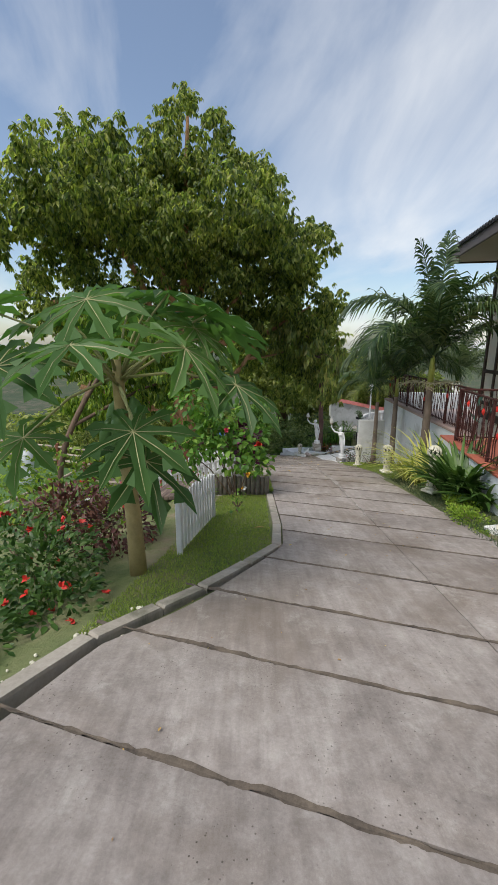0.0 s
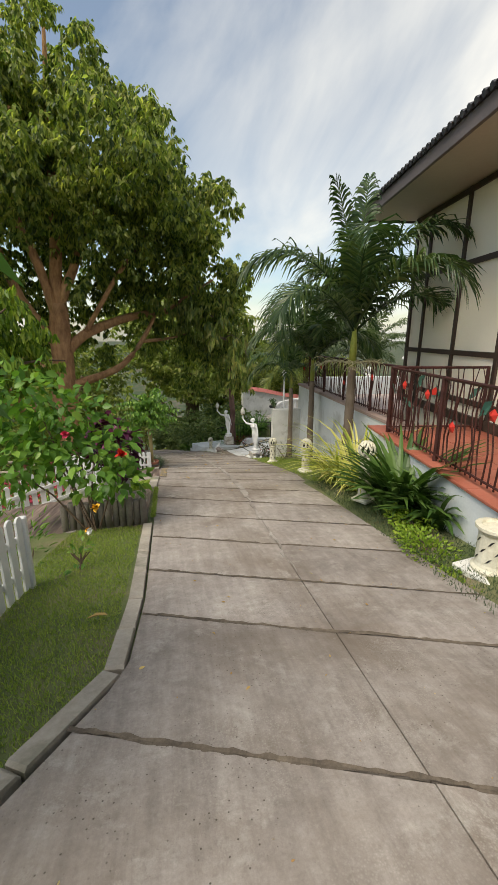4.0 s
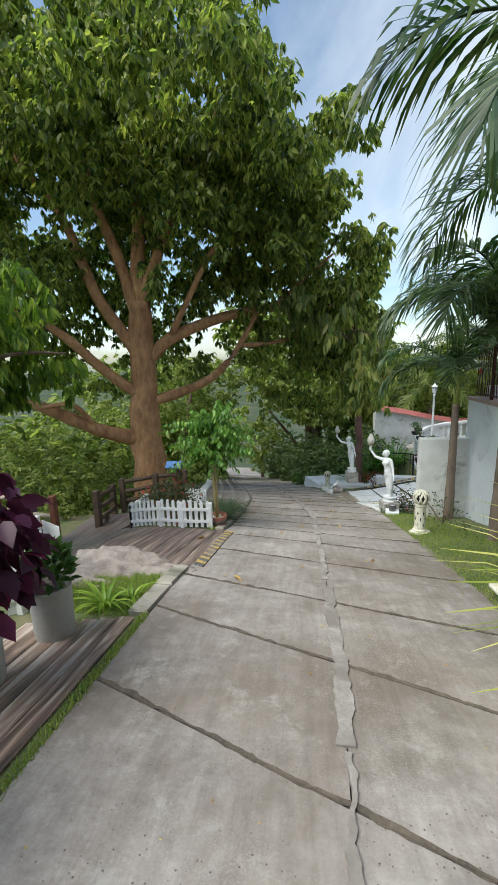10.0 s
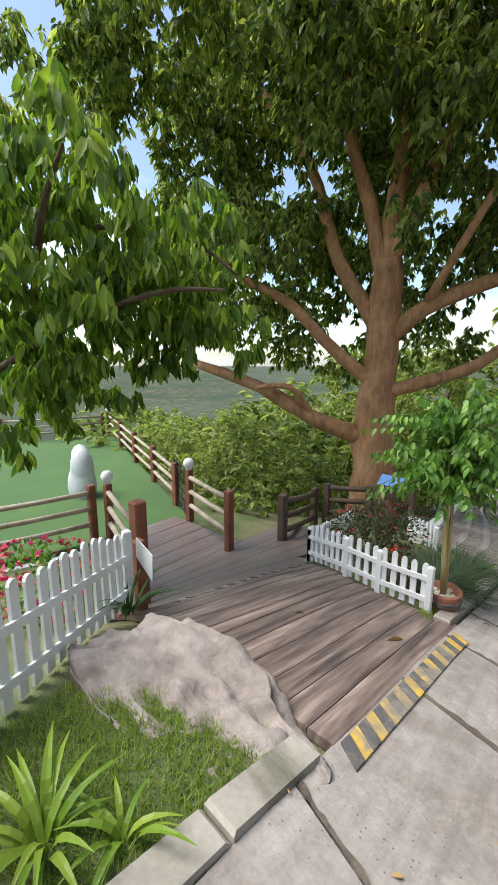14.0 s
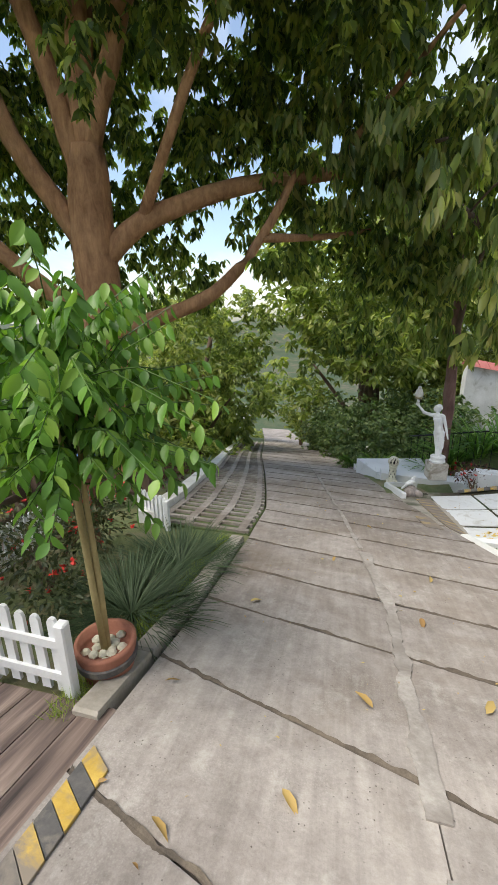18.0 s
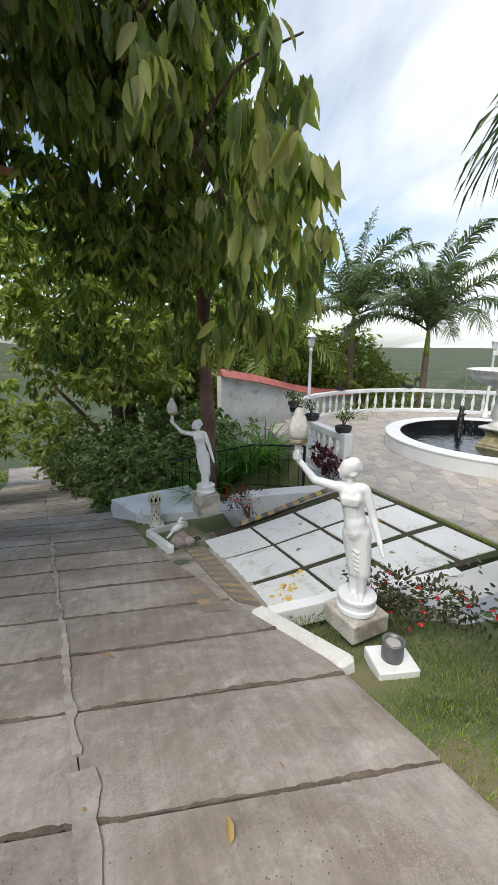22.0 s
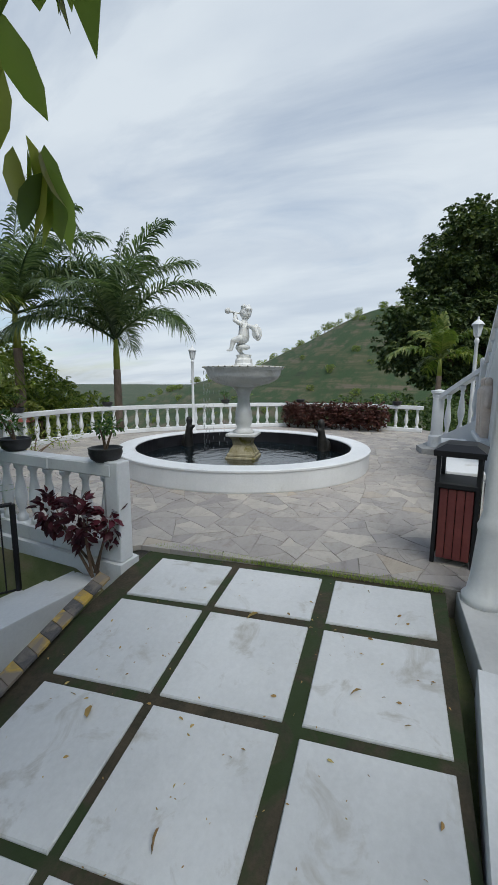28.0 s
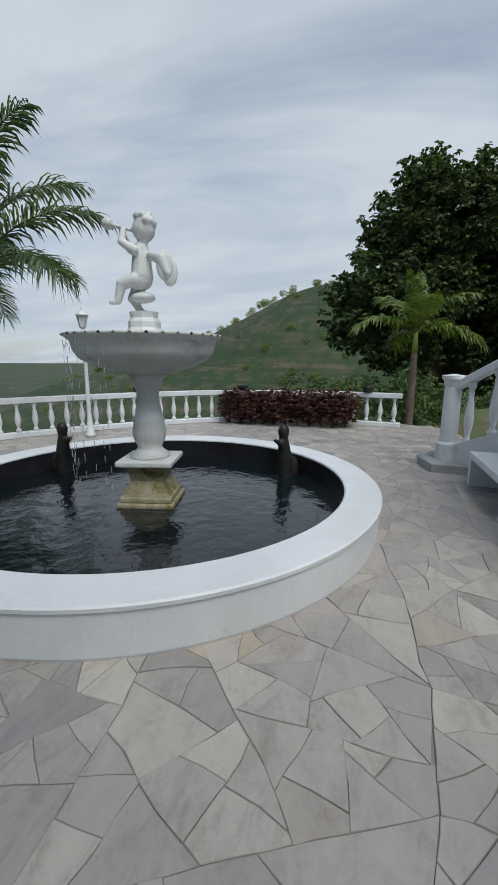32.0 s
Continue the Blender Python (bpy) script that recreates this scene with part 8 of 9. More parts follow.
_p = round_pot("tall_pot", -0.12, 8.95, walk_z(-0.1, 8.95), 0.135, 0.148, 0.40, M_GREYPOT, "tall grey cement pot with a leafy plant")
p_, d_ = clump_points([(0, 0, 0.50, 0.17, 0.17, 0.14), (0.05, 0, 0.60, 0.11, 0.11, 0.11)], 1500, 0.2)
part("foliage", leaves(p_, d_ + np.array((0, 0, 0.7)), 0.095, 0.06), L_AGAP, _p, "dark crinkled leaves")
part("pebble_layer", lathe([(0.12, 0.335), (0.11, 0.36), (0.05, 0.38), (0.01, 0.382)], 12), M_ROCK, _p)
_p = round_pot("tall_pot", -0.22, 8.33, walk_z(-0.1, 8.33), 0.155, 0.17, 0.46, M_GREYPOT, "tall grey cement pot with a purple-leaved shrub")
for k in range(6):
    part("stem", tube([(0, 0, 0.4), (0.1 * math.cos(k), 0.1 * math.sin(k), 0.7), (0.22 * math.cos(k), 0.22 * math.sin(k), 1.0)], [0.014, 0.01, 0.006], 5), L_PURPLE, _p)
p_, d_ = clump_points([(0.04, 0, 0.98, 0.42, 0.40, 0.32), (0.24, 0.12, 0.76, 0.2, 0.2, 0.2), (0.0, -0.05, 1.22, 0.30, 0.28, 0.2), (0.2, -0.2, 0.66, 0.16, 0.16, 0.18)], 470, 0.3)
part("foliage", leaves(p_, d_ * 0.5 + DROOP * 0.55 + rng.normal(size=d_.shape) * 0.3, 0.16 * (0.7 + 0.6 * rng.random(len(p_))), 0.10), L_PURPLE, _p, "broad dark purple leaves")


def potted_tree():
    t = round_pot("terracotta_pot", 0.26, 13.02, fall(13.02) - 0.02, 0.135, 0.17, 0.25, M_TERRACOTTA, "terracotta pot holding a small leafy tree")
    part("band", lathe([(0.158, 0.13), (0.168, 0.135), (0.172, 0.175), (0.164, 0.18)], 24), M_BLACKPAINT, t, "dark band round the pot")
    for k in range(14):
        a, r = k * 2.4, 0.03 + 0.007 * k
        o = part("pebble", lathe([(0.002, 0), (0.026, 0.008), (0.03, 0.02), (0.016, 0.035), (0.002, 0.037)], 7), M_CREAMSTONE, t)
        o.matrix_basis = at(r * math.cos(a), r * math.sin(a), 0.17 + 0.01 * (k % 2), 50 * k)
    for dx, dy, top in ((0.02, 0, 0.0), (-0.03, 0.02, 0.06), (0.0, -0.03, -0.05)):
        part("stem", tube([(dx * 0.3, dy * 0.3, 0.15), (dx - 0.01, dy, 0.6), (dx * 1.3 - 0.03, dy * 1.2, 1.15 + top), (dx * 3 - 0.05, dy * 3, 1.7 + top)], [0.022, 0.019, 0.015, 0.008], 7), M_TRUNKY, t, smooth=True)
    r = random.Random(3)
    tw = []
    L, A = [], []
    for i in range(170):
        a, e = r.uniform(0, 2 * math.pi), r.uniform(-0.1, 1.2)
        ln = r.uniform(0.35, 0.90)
        s = Vector((-0.04, 0, r.uniform(1.2, 1.8)))
        tip = s + Vector((math.cos(a) * math.cos(e), math.sin(a) * math.cos(e), math.sin(e) * 0.9)) * ln + Vector((0, 0, -0.12))
        mid = s.lerp(tip, 0.55) + Vector((0, 0, 0.09))
        tw.append(tube([s, mid, tip], [0.005, 0.0035, 0.002], 4))
        for k in range(15):
            f = 0.2 + 0.8 * k / 14
            q = s.lerp(mid, f * 2) if f < 0.5 else mid.lerp(tip, f * 2 - 1)
            L.append(tuple(q))
            sd = 1 if k % 2 else -1
            A.append((math.cos(a + sd * 1.1) * 0.55, math.sin(a + sd * 1.1) * 0.55, -0.75 + r.uniform(-0.2, 0.3)))
    tagged(part("stem", merged(*tw), L_AGAP, t), kind="stuff")
    part("foliage", leaves(np.array(L), np.array(A), 0.092 * (0.7 + 0.5 * rng.random(len(L))), 0.042, "leaves", *LANCE), L_GREEN, t, "pinnate sprays of glossy green leaves")


potted_tree()


def log_edging():
    t = thing("log_planter", Matrix(), "low planter wall of upright grey weathered logs", "planter")
    for i in range(12):
        x = 0.33 - i * 0.085
        h = 0.34 + 0.05 * noise.noise((i * 1.7, 0, 0))
        part("log", lathe([(0.04, -0.1), (0.044, h - 0.01), (0.038, h), (0.004, h + 0.002)], 9, at(x, 7.1 + 0.02 * math.sin(i * 2.1), fall(7.1))), surface("grey_log", (0.12, 0.105, 0.09), (0.25, 0.225, 0.195), 6, 40, 0.9, 0.5) if i == 0 else bpy.data.materials["grey_log"], t, smooth=True)


log_edging()


# ---- terrace: fountain, balustrades, lamps, benches ----
FX, FY = 10.57, 20.73


def fountain():
    pond = thing("fountain_pond", at(FX, FY, TERRACE_Z), "round white-rimmed pond with a dark lining", "pond")
    v, f = lathe([(2.44, -0.1), (2.455, 0.0), (2.462, 0.02), (2.468, 0.30), (2.482, 0.312), (2.484, 0.338), (2.47, 0.35), (2.14, 0.352), (2.125, 0.34), (2.125, 0.05)], 128)
    part("rim_wall", (v, f[:-2]), M_WHITE, pond, "white painted pond wall with a broad rim")
    v, f = lathe([(2.121, 0.325), (2.10, -0.25), (2.05, -0.3), (0.01, -0.3)], 64)
    part("lining", (v, f[:-2]), M_NEAR_BLACK, pond, "black pond lining")
    m, nt, b = nodes_of("dark_pond_water")
    b.inputs["Base Color"].default_value = (0.006, 0.010, 0.012, 1)
    b.inputs["Roughness"].default_value = 0.04
    b.inputs["Specular IOR Level"].default_value = 0.6
    pos = world_pos(nt)
    w = nt.nodes.new("ShaderNodeTexNoise")
    w.inputs["Scale"].default_value, w.inputs["Detail"].default_value = 5.0, 4
    nt.links.new(pos, w.inputs["Vector"])
    bump_of(nt, b, w.outputs["Fac"], 0.35, 0.05)
    v, f = lathe([(2.112, 0.075), (0.01, 0.076)], 64)
    part("water", (v, f[:-2]), m, pond, "dark rippled water")
    f = thing("fountain", at(FX, FY, TERRACE_Z), "white tiered fountain on a mossy square base", "fountain")
    bm = bmesh.new()
    add_box(bm, 0.62, 0.62, 0.10, at(0, 0, 0.02, 12), 0.02, 2)
    add_box(bm, 0.56, 0.56, 0.06, at(0, 0, 0.12, 12), 0.015, 2)
    part("base", bm, M_MOSSY, f, "mossy stepped base")
    v, q = lathe([(0.36, 0.18), (0.33, 0.24), (0.25, 0.34), (0.27, 0.44), (0.36, 0.52)], 4, Matrix.Rotation(radians(57), 4, "Z"))
    part("pedestal", (v, q), M_MOSSY, f, "carved mossy pedestal")
    part("pedestal_cap", box(0.60, 0.60, 0.06, at(0, 0, 0.52, 12), 0.015, 2), M_WHITE_OLD, f)
    part("stem", lathe([(0.21, 0.58), (0.22, 0.61), (0.15, 0.66), (0.13, 0.70), (0.17, 0.78), (0.185, 0.86), (0.165, 0.96), (0.175, 1.0), (0.15, 1.04), (0.12, 1.2), (0.12, 1.3), (0.16, 1.42), (0.24, 1.5)], 28), M_WHITE_OLD, f, "turned baluster stem", True)
    part("bowl", lathe([(0.22, 1.49), (0.50, 1.56), (0.66, 1.64), (0.72, 1.72), (0.745, 1.82), (0.80, 1.86), (0.81, 1.885), (0.78, 1.89), (0.70, 1.84), (0.3, 1.78), (0.02, 1.77)], 48), M_WHITE_OLD, f, "wide grey-white bowl", True)
    for k in range(36):
        a = k * math.pi / 18
        part("lip_bead", lathe([(0.004, -0.012), (0.02, 0.0), (0.004, 0.014)], 6, at(0.805 * math.cos(a), 0.805 * math.sin(a), 1.875)), M_MOSSY if k % 3 else M_NEAR_BLACK, f)
    drops = []
    for k in range(11):
        a = 1.9 + k * 0.13 + 0.05 * math.sin(k * 5)
        x, y = 0.80 * math.cos(a), 0.80 * math.sin(a)
        for j in range(9):
            z0 = 1.80 - j * 0.18 - 0.05 * math.sin(k * 3.3 + j)
            if z0 > 0.12:
                drops.append(tube([(x, y, z0), (x, y, z0 - 0.07)], [0.0035, 0.002], 4))
    g, nt, b = nodes_of("falling_water")
    b.inputs["Base Color"].default_value = (0.8, 0.84, 0.86, 1)
    b.inputs["Roughness"].default_value = 0.15
    b.inputs["Transmission Weight"].default_value = 0.7
    tagged(part("water_drops", merged(*drops), g, f, "threads of falling water"), kind="stuff")
    pd = part("statue_block", lathe([(0.19, 1.78), (0.19, 1.93), (0.17, 1.96), (0.17, 2.02), (0.14, 2.06), (0.15, 2.12)], 8, Matrix.Rotation(radians(22), 4, "Z")), M_WHITE_OLD, f, "octagonal block under the figure")
    # winged child figure with a horn, one plain mesh
    ps = [((0, 0, 0.02), (0.11, 0.09, 0.05)), ((0.0, 0, 0.20), (0.0, 0, 0.36), 0.10, 0.085), ((0.0, 0, 0.36), (0.0, 0.0, 0.43), 0.085, 0.07), ((-0.02, 0, 0.17), (0.11, 0.10, 0.09)),
          ((0.02, 0, 0.50), (0.02, 0, 0.52), 0.05, 0.05), ((0.03, 0, 0.60), (0.10, 0.098, 0.108)), ((0.045, 0, 0.645), (0.098, 0.098, 0.082)), ((0.23, -0.14, 0.27), (0.075, 0.03, 0.13)), ((0.22, 0.14, 0.27), (0.075, 0.03, 0.13)),
          ((-0.05, -0.05, 0.17), (-0.17, -0.06, 0.13), 0.065, 0.05), ((-0.17, -0.06, 0.13), (-0.21, -0.06, -0.02), 0.048, 0.032), ((-0.21, -0.06, -0.02), (-0.27, -0.06, -0.03), 0.03, 0.022),
          ((-0.03, 0.06, 0.16), (-0.11, 0.06, 0.02), 0.062, 0.048), ((-0.11, 0.06, 0.02), (-0.04, 0.05, -0.10), 0.045, 0.032), ((-0.04, 0.05, -0.10), (0.02, 0.05, -0.11), 0.03, 0.022),
          ((-0.04, -0.09, 0.41), (-0.14, -0.10, 0.47), 0.042, 0.034), ((-0.14, -0.10, 0.47), (-0.13, -0.06, 0.58), 0.034, 0.026), ((-0.04, 0.09, 0.41), (-0.13, 0.10, 0.46), 0.042, 0.034), ((-0.13, 0.10, 0.46), (-0.17, 0.03, 0.60), 0.034, 0.026),
          ((-0.05, 0, 0.59), (-0.22, -0.01, 0.63), 0.016, 0.02), ((-0.22, -0.01, 0.63), (-0.275, -0.012, 0.645), 0.022, 0.055),
          ((0.09, -0.06, 0.38), (0.20, -0.13, 0.33), 0.03, 0.05), ((0.20, -0.13, 0.33), (0.26, -0.16, 0.20), 0.055, 0.03), ((0.09, 0.06, 0.38), (0.18, 0.13, 0.35), 0.03, 0.05), ((0.18, 0.13, 0.35), (0.24, 0.16, 0.20), 0.052, 0.03)]
    for k in range(14):
        a, e = k * 2.4, 0.2 + (k % 5) * 0.25
        ps.append(((0.035 + 0.085 * math.cos(a) * math.cos(e), 0.098 * math.sin(a) * math.cos(e), 0.635 + 0.10 * math.sin(e)), (0.03, 0.03, 0.03)))
    c = organic("statue", ps, 0.009, M_WHITE_OLD, None, 2)
    c.matrix_basis = pose(FX, FY, TERRACE_Z + 2.24, 0, 0, -75)
    c.scale = (1.15, 1.15, 1.12)
    tagged(c, "white winged child statue blowing a horn on the fountain", "statue")
    for a, lab in ((-42, "dark bronze spout figure at the pond's inner edge"), (68, "dark bronze spout figure standing in the pond")):
        x, y = FX + 1.90 * math.cos(radians(a)), FY + 1.90 * math.sin(radians(a))
        s = organic("spout_figure", [((0, 0, 0), (0, 0, 0.2), 0.075, 0.07), ((0, 0, 0.2), (0.02, 0, 0.34), 0.07, 0.05), ((0.02, 0, 0.42), (0.055, 0.05, 0.06)), ((-0.08, 0, 0.12), (0.06, 0.08, 0.1)), ((0.05, 0.02, 0.32), (0.13, 0.02, 0.36), 0.025, 0.018)], 0.016, surface("dark_bronze", (0.012, 0.012, 0.012), (0.04, 0.038, 0.034), 8, 40, 0.5, 0.3, metal=0.4) if a == -42 else bpy.data.materials["dark_bronze"], None, 2)
        s.matrix_basis = at(x, y, TERRACE_Z - 0.05, a + 180) @ Matrix.Diagonal((1.5, 1.5, 1.75, 1))
        tagged(s, lab, "fountain figure", "spout figures")


fountain()

_BAL = lathe([(0.055, 0), (0.055, 0.05), (0.035, 0.07), (0.032, 0.10), (0.058, 0.20), (0.062, 0.26), (0.045, 0.38), (0.030, 0.46), (0.036, 0.49), (0.030, 0.51), (0.052, 0.54), (0.052, 0.58)], 12)
_BAL_ME = bpy.data.meshes.new("baluster")
_BAL_ME.from_pydata([tuple(v) for v in _BAL[0]], [], _BAL[1])
_BAL_ME.materials.append(M_WHITE)
_BAL_ME.polygons.foreach_set("use_smooth", [True] * len(_BAL_ME.polygons))


def beam(a, b, w, h, name, parent, mat=M_WHITE, bevel=0.012):
    d = b - a
    m = Matrix.Translation(a.lerp(b, 0.5)) @ d.to_track_quat("Y", "Z").to_matrix().to_4x4()
    return part(name, box(w, d.length, h, m, bevel), mat, parent)


def balustrade(pts, label, pitch=0.30, top=0.88, base=0.14, ends=()):
    """Turned balusters between a plinth course and a rail along plan points with heights."""
    t = thing("balustrade", Matrix(), label, "balustrade", "balustrades")
    P = [Vector(p) for p in pts]
    for a, b in zip(P[:-1], P[1:]):
        beam(a, b, 0.16, base, "plinth_course", t)
        beam(a + Vector((0, 0, top - 0.12)), b + Vector((0, 0, top - 0.12)), 0.17, 0.12, "rail", t)
        n = max(int((b - a).length / pitch + 0.5), 1)
        for i in range(n):
            q = a.lerp(b, (i + 0.5) / n)
            o = part("baluster", _BAL_ME, None, t)
            o.matrix_basis = Matrix.Translation(q + Vector((0, 0, base))) @ Matrix.Diagonal((1, 1, (top - 0.12 - base) / 0.58, 1))
    for i in ends:
        part("pier", box(0.16, 0.16, top + 0.02, Matrix.Translation(P[i]), 0.015, 2), M_WHITE, t, "square white end pier")
    return t


Z = TERRACE_Z
balustrade([(5.92, 19.82, Z), (5.93, 20.6, Z), (5.98, 21.5, Z), (6.15, 22.4, Z), (6.5, 23.3, Z)], "white balustrade panel beside the steps with bowls on its rail", 0.24, 0.90, 0.16, (0,))
part("side_wall", prism([(5.80, 19.72), (6.05, 19.72), (6.62, 23.4), (6.38, 23.4), (5.84, 21.5)], -5.2, Z - 0.003), M_WHITE).name = "wall_terrace"
tagged(bpy.data.objects["wall_terrace"], "white rendered wall carrying the terrace balustrade", "wall", kind="structure")
balustrade([(6.5, 23.3, Z), (7.2, 24.5, Z), (8.3, 25.5, Z), (9.6, 26.1, Z), (11.0, 26.25, Z), (12.4, 26.0, Z), (13.6, 25.3, Z), (14.6, 24.5, Z), (15.5, 23.7, Z), (16.4, 22.7, Z), (17.0, 21.5, Z), (17.3, 20.2, Z), (17.3, 18.8, Z), (17.1, 17.5, Z)], "white balustrade curving round the fountain terrace", 0.33, 0.84, 0.12)


def bonsai_bowl(x, y, z, label, twig=True, seed=0):
    t = thing("planter_bowl", at(x, y, z), label, "plant bowl", "planter bowls")
    part("bowl", lathe([(0.09, 0), (0.13, 0.03), (0.15, 0.08), (0.145, 0.115), (0.155, 0.125), (0.14, 0.13), (0.13, 0.11), (0.01, 0.10)], 18), surface("black_bowl", (0.015, 0.015, 0.016), (0.04, 0.04, 0.042), 5, 40, 0.5, 0.2) if "black_bowl" not in bpy.data.materials else bpy.data.materials["black_bowl"], t, smooth=True)
    r = random.Random(seed)
    if twig:
        tips = []
        st = []
        for k in range(3):
            tp = (r.uniform(-0.12, 0.12), r.uniform(-0.12, 0.12), r.uniform(0.24, 0.4))
            st.append(tube([(0, 0, 0.09), (tp[0] * 0.3, tp[1] * 0.6, 0.2), tp], [0.016, 0.011, 0.005], 5))
            tips.append((*tp, 0.10, 0.10, 0.07))
        part("branching_stem", merged(*st), B_DARK, t)
        p, d = clump_points(tips, 2200, 0.1)
        part("foliage", leaves(p, d, 0.05, 0.024), L_AGAP, t)
    return t


for _i, (_x, _y, _l) in enumerate(((5.93, 19.95, "black bowl with a small succulent on the rail"), (5.97, 21.2, "black bowl with a twisted bonsai on the rail"), (6.08, 22.2, "black bowl with a sparse plant on the rail"), (6.4, 23.0, "black bowl planter at the rail's far end"))):
    bonsai_bowl(_x, _y, Z + 0.90, _l, True, _i)
for _i, (_x, _y) in enumerate(((9.6, 26.1), (12.4, 26.0), (15.5, 23.7), (17.0, 21.5), (17.2, 18.3))):
    bonsai_bowl(_x, _y, Z + 0.84, "small dark bowl on the curved balustrade", _i % 2 == 0, 10 + _i)
shrub("wine_plant", 5.72, 19.95, Z - 0.1, [(0, 0.15, 0.48, 0.09, 0.2, 0.24), (0.02, 0.55, 0.5, 0.08, 0.14, 0.2), (0.1, -0.12, 0.45, 0.08, 0.08, 0.2)], 1700, 0.10, 0.55, L_WINE, "wine-red leafy plant growing through the balusters", 0.2, "plant", seed=20)


def street_lamp(x, y, z, h, label, flare=False):
    t = thing("garden_lamp", at(x, y, z), label, "lamp post", "lamp posts")
    b = [(0.11, 0), (0.11, 0.06), (0.08, 0.09), (0.07, 0.25), (0.055, 0.32), (0.05, 0.36), (0.045, 0.5)]
    if flare:
        b = [(0.15, 0), (0.15, 0.05), (0.12, 0.08), (0.10, 0.2), (0.075, 0.55), (0.085, 0.6), (0.07, 0.64), (0.055, 0.7)]
    hp_ = h - 0.45
    part("pole", lathe(b + [(0.04, hp_ * 0.6), (0.036, hp_ - 0.1), (0.05, hp_ - 0.08), (0.05, hp_ - 0.04), (0.034, hp_)], 14), M_WHITE, t, "white tapered pole", True)
    part("cup", lathe([(0.03, hp_), (0.065, hp_ + 0.04), (0.07, hp_ + 0.06)], 6), M_WHITE, t)
    gl = bpy.data.materials.get("frosted_lamp_glass") or surface("frosted_lamp_glass", (0.55, 0.57, 0.58), (0.68, 0.70, 0.70), 4, 30, 0.2, 0.03)
    part("lantern_glass", lathe([(0.066, hp_ + 0.062), (0.105, hp_ + 0.27)], 6), gl, t, "frosted lantern panes")
    for k in range(6):
        a = k * math.pi / 3
        part("glazing_bar", tube([(0.07 * math.cos(a), 0.07 * math.sin(a), hp_ + 0.06), (0.11 * math.cos(a), 0.11 * math.sin(a), hp_ + 0.275)], [0.006, 0.006], 4), M_WHITE, t)
    part("lantern_roof", lathe([(0.13, hp_ + 0.27), (0.125, hp_ + 0.285), (0.07, hp_ + 0.35), (0.03, hp_ + 0.375), (0.018, hp_ + 0.40), (0.022, hp_ + 0.415), (0.004, hp_ + 0.45)], 12), M_WHITE, t, "domed lantern roof", True)
    return t


street_lamp(7.12, 23.6, Z, 2.76, "white garden lamp post inside the balustrade")
street_lamp(14.0, 24.05, Z, 2.68, "white garden lamp post by the curved balustrade")
street_lamp(13.2, 16.5, Z, 2.98, "white garden lamp post beside the steps")
street_lamp(6.5, 16.85, Z - 0.02, 2.95, "white lamp post with a flared base near the pad", True)


def prism_hood():
    """A shallow hipped metal hood with a turned-down rim."""
    z = 0.985
    v = [(sx * a, sy * b, zz) for a, b, zz in ((0.23, 0.20, z), (0.235, 0.205, z + 0.05), (0.15, 0.12, z + 0.10)) for sx, sy in ((-1, -1), (1, -1), (1, 1), (-1, 1))]
    f = [(3, 2, 1, 0), (8, 9, 10, 11)] + [(r * 4 + k, r * 4 + (k + 1) % 4, r * 4 + 4 + (k + 1) % 4, r * 4 + 4 + k) for r in (0, 1) for k in range(4)]
    return v, f


def litter_bin():
    t = thing("litter_bin", at(7.22, 17.02, Z, -8), "slatted maroon litter bin in a black frame", "litter bin")
    for x in (-0.19, 0.19):
        for y in (-0.16, 0.16):
            part("frame_post", box(0.035, 0.035, 1.0, at(x, y, 0), 0.004), M_BLACKIRON, t)
    part("roof", prism_hood(), M_BLACKIRON, t, "black hooded roof")
    part("top_rim", box(0.42, 0.36, 0.05, at(0, 0, 0.70), 0.008), M_BLACKIRON, t)
    part("liner", box(0.33, 0.27, 0.66, at(0, 0, 0.05), 0.006), M_BLACKIRON, t)
    for s in (-1, 1):
        for k in range(4):
            part("slat", box(0.075, 0.016, 0.64, at(-0.123 + k * 0.082, s * 0.158, 0.055), 0.004), M_BIN, t, "maroon slat")
            part("slat", box(0.016, 0.062, 0.64, at(s * 0.188, -0.102 + k * 0.068, 0.055), 0.004), M_BIN, t)


litter_bin()


def bench(x, y, rz, L, label):
    t = thing("bench", at(x, y, Z, rz), label, "bench", "white benches")
    part("seat", box(L, 0.46, 0.09, at(0, 0, 0.37), 0.012, 2), M_WHITE, t)
    for s in (-1, 1):
        part("leg", box(0.09, 0.44, 0.37, at(s * (L / 2 - 0.047), 0, 0), 0.008), M_WHITE, t)


bench(9.75, 16.83, 0, 1.5, "white painted slab bench against the stair wall")
bench(11.75, 16.83, 0, 1.4, "white painted slab bench farther along the wall")


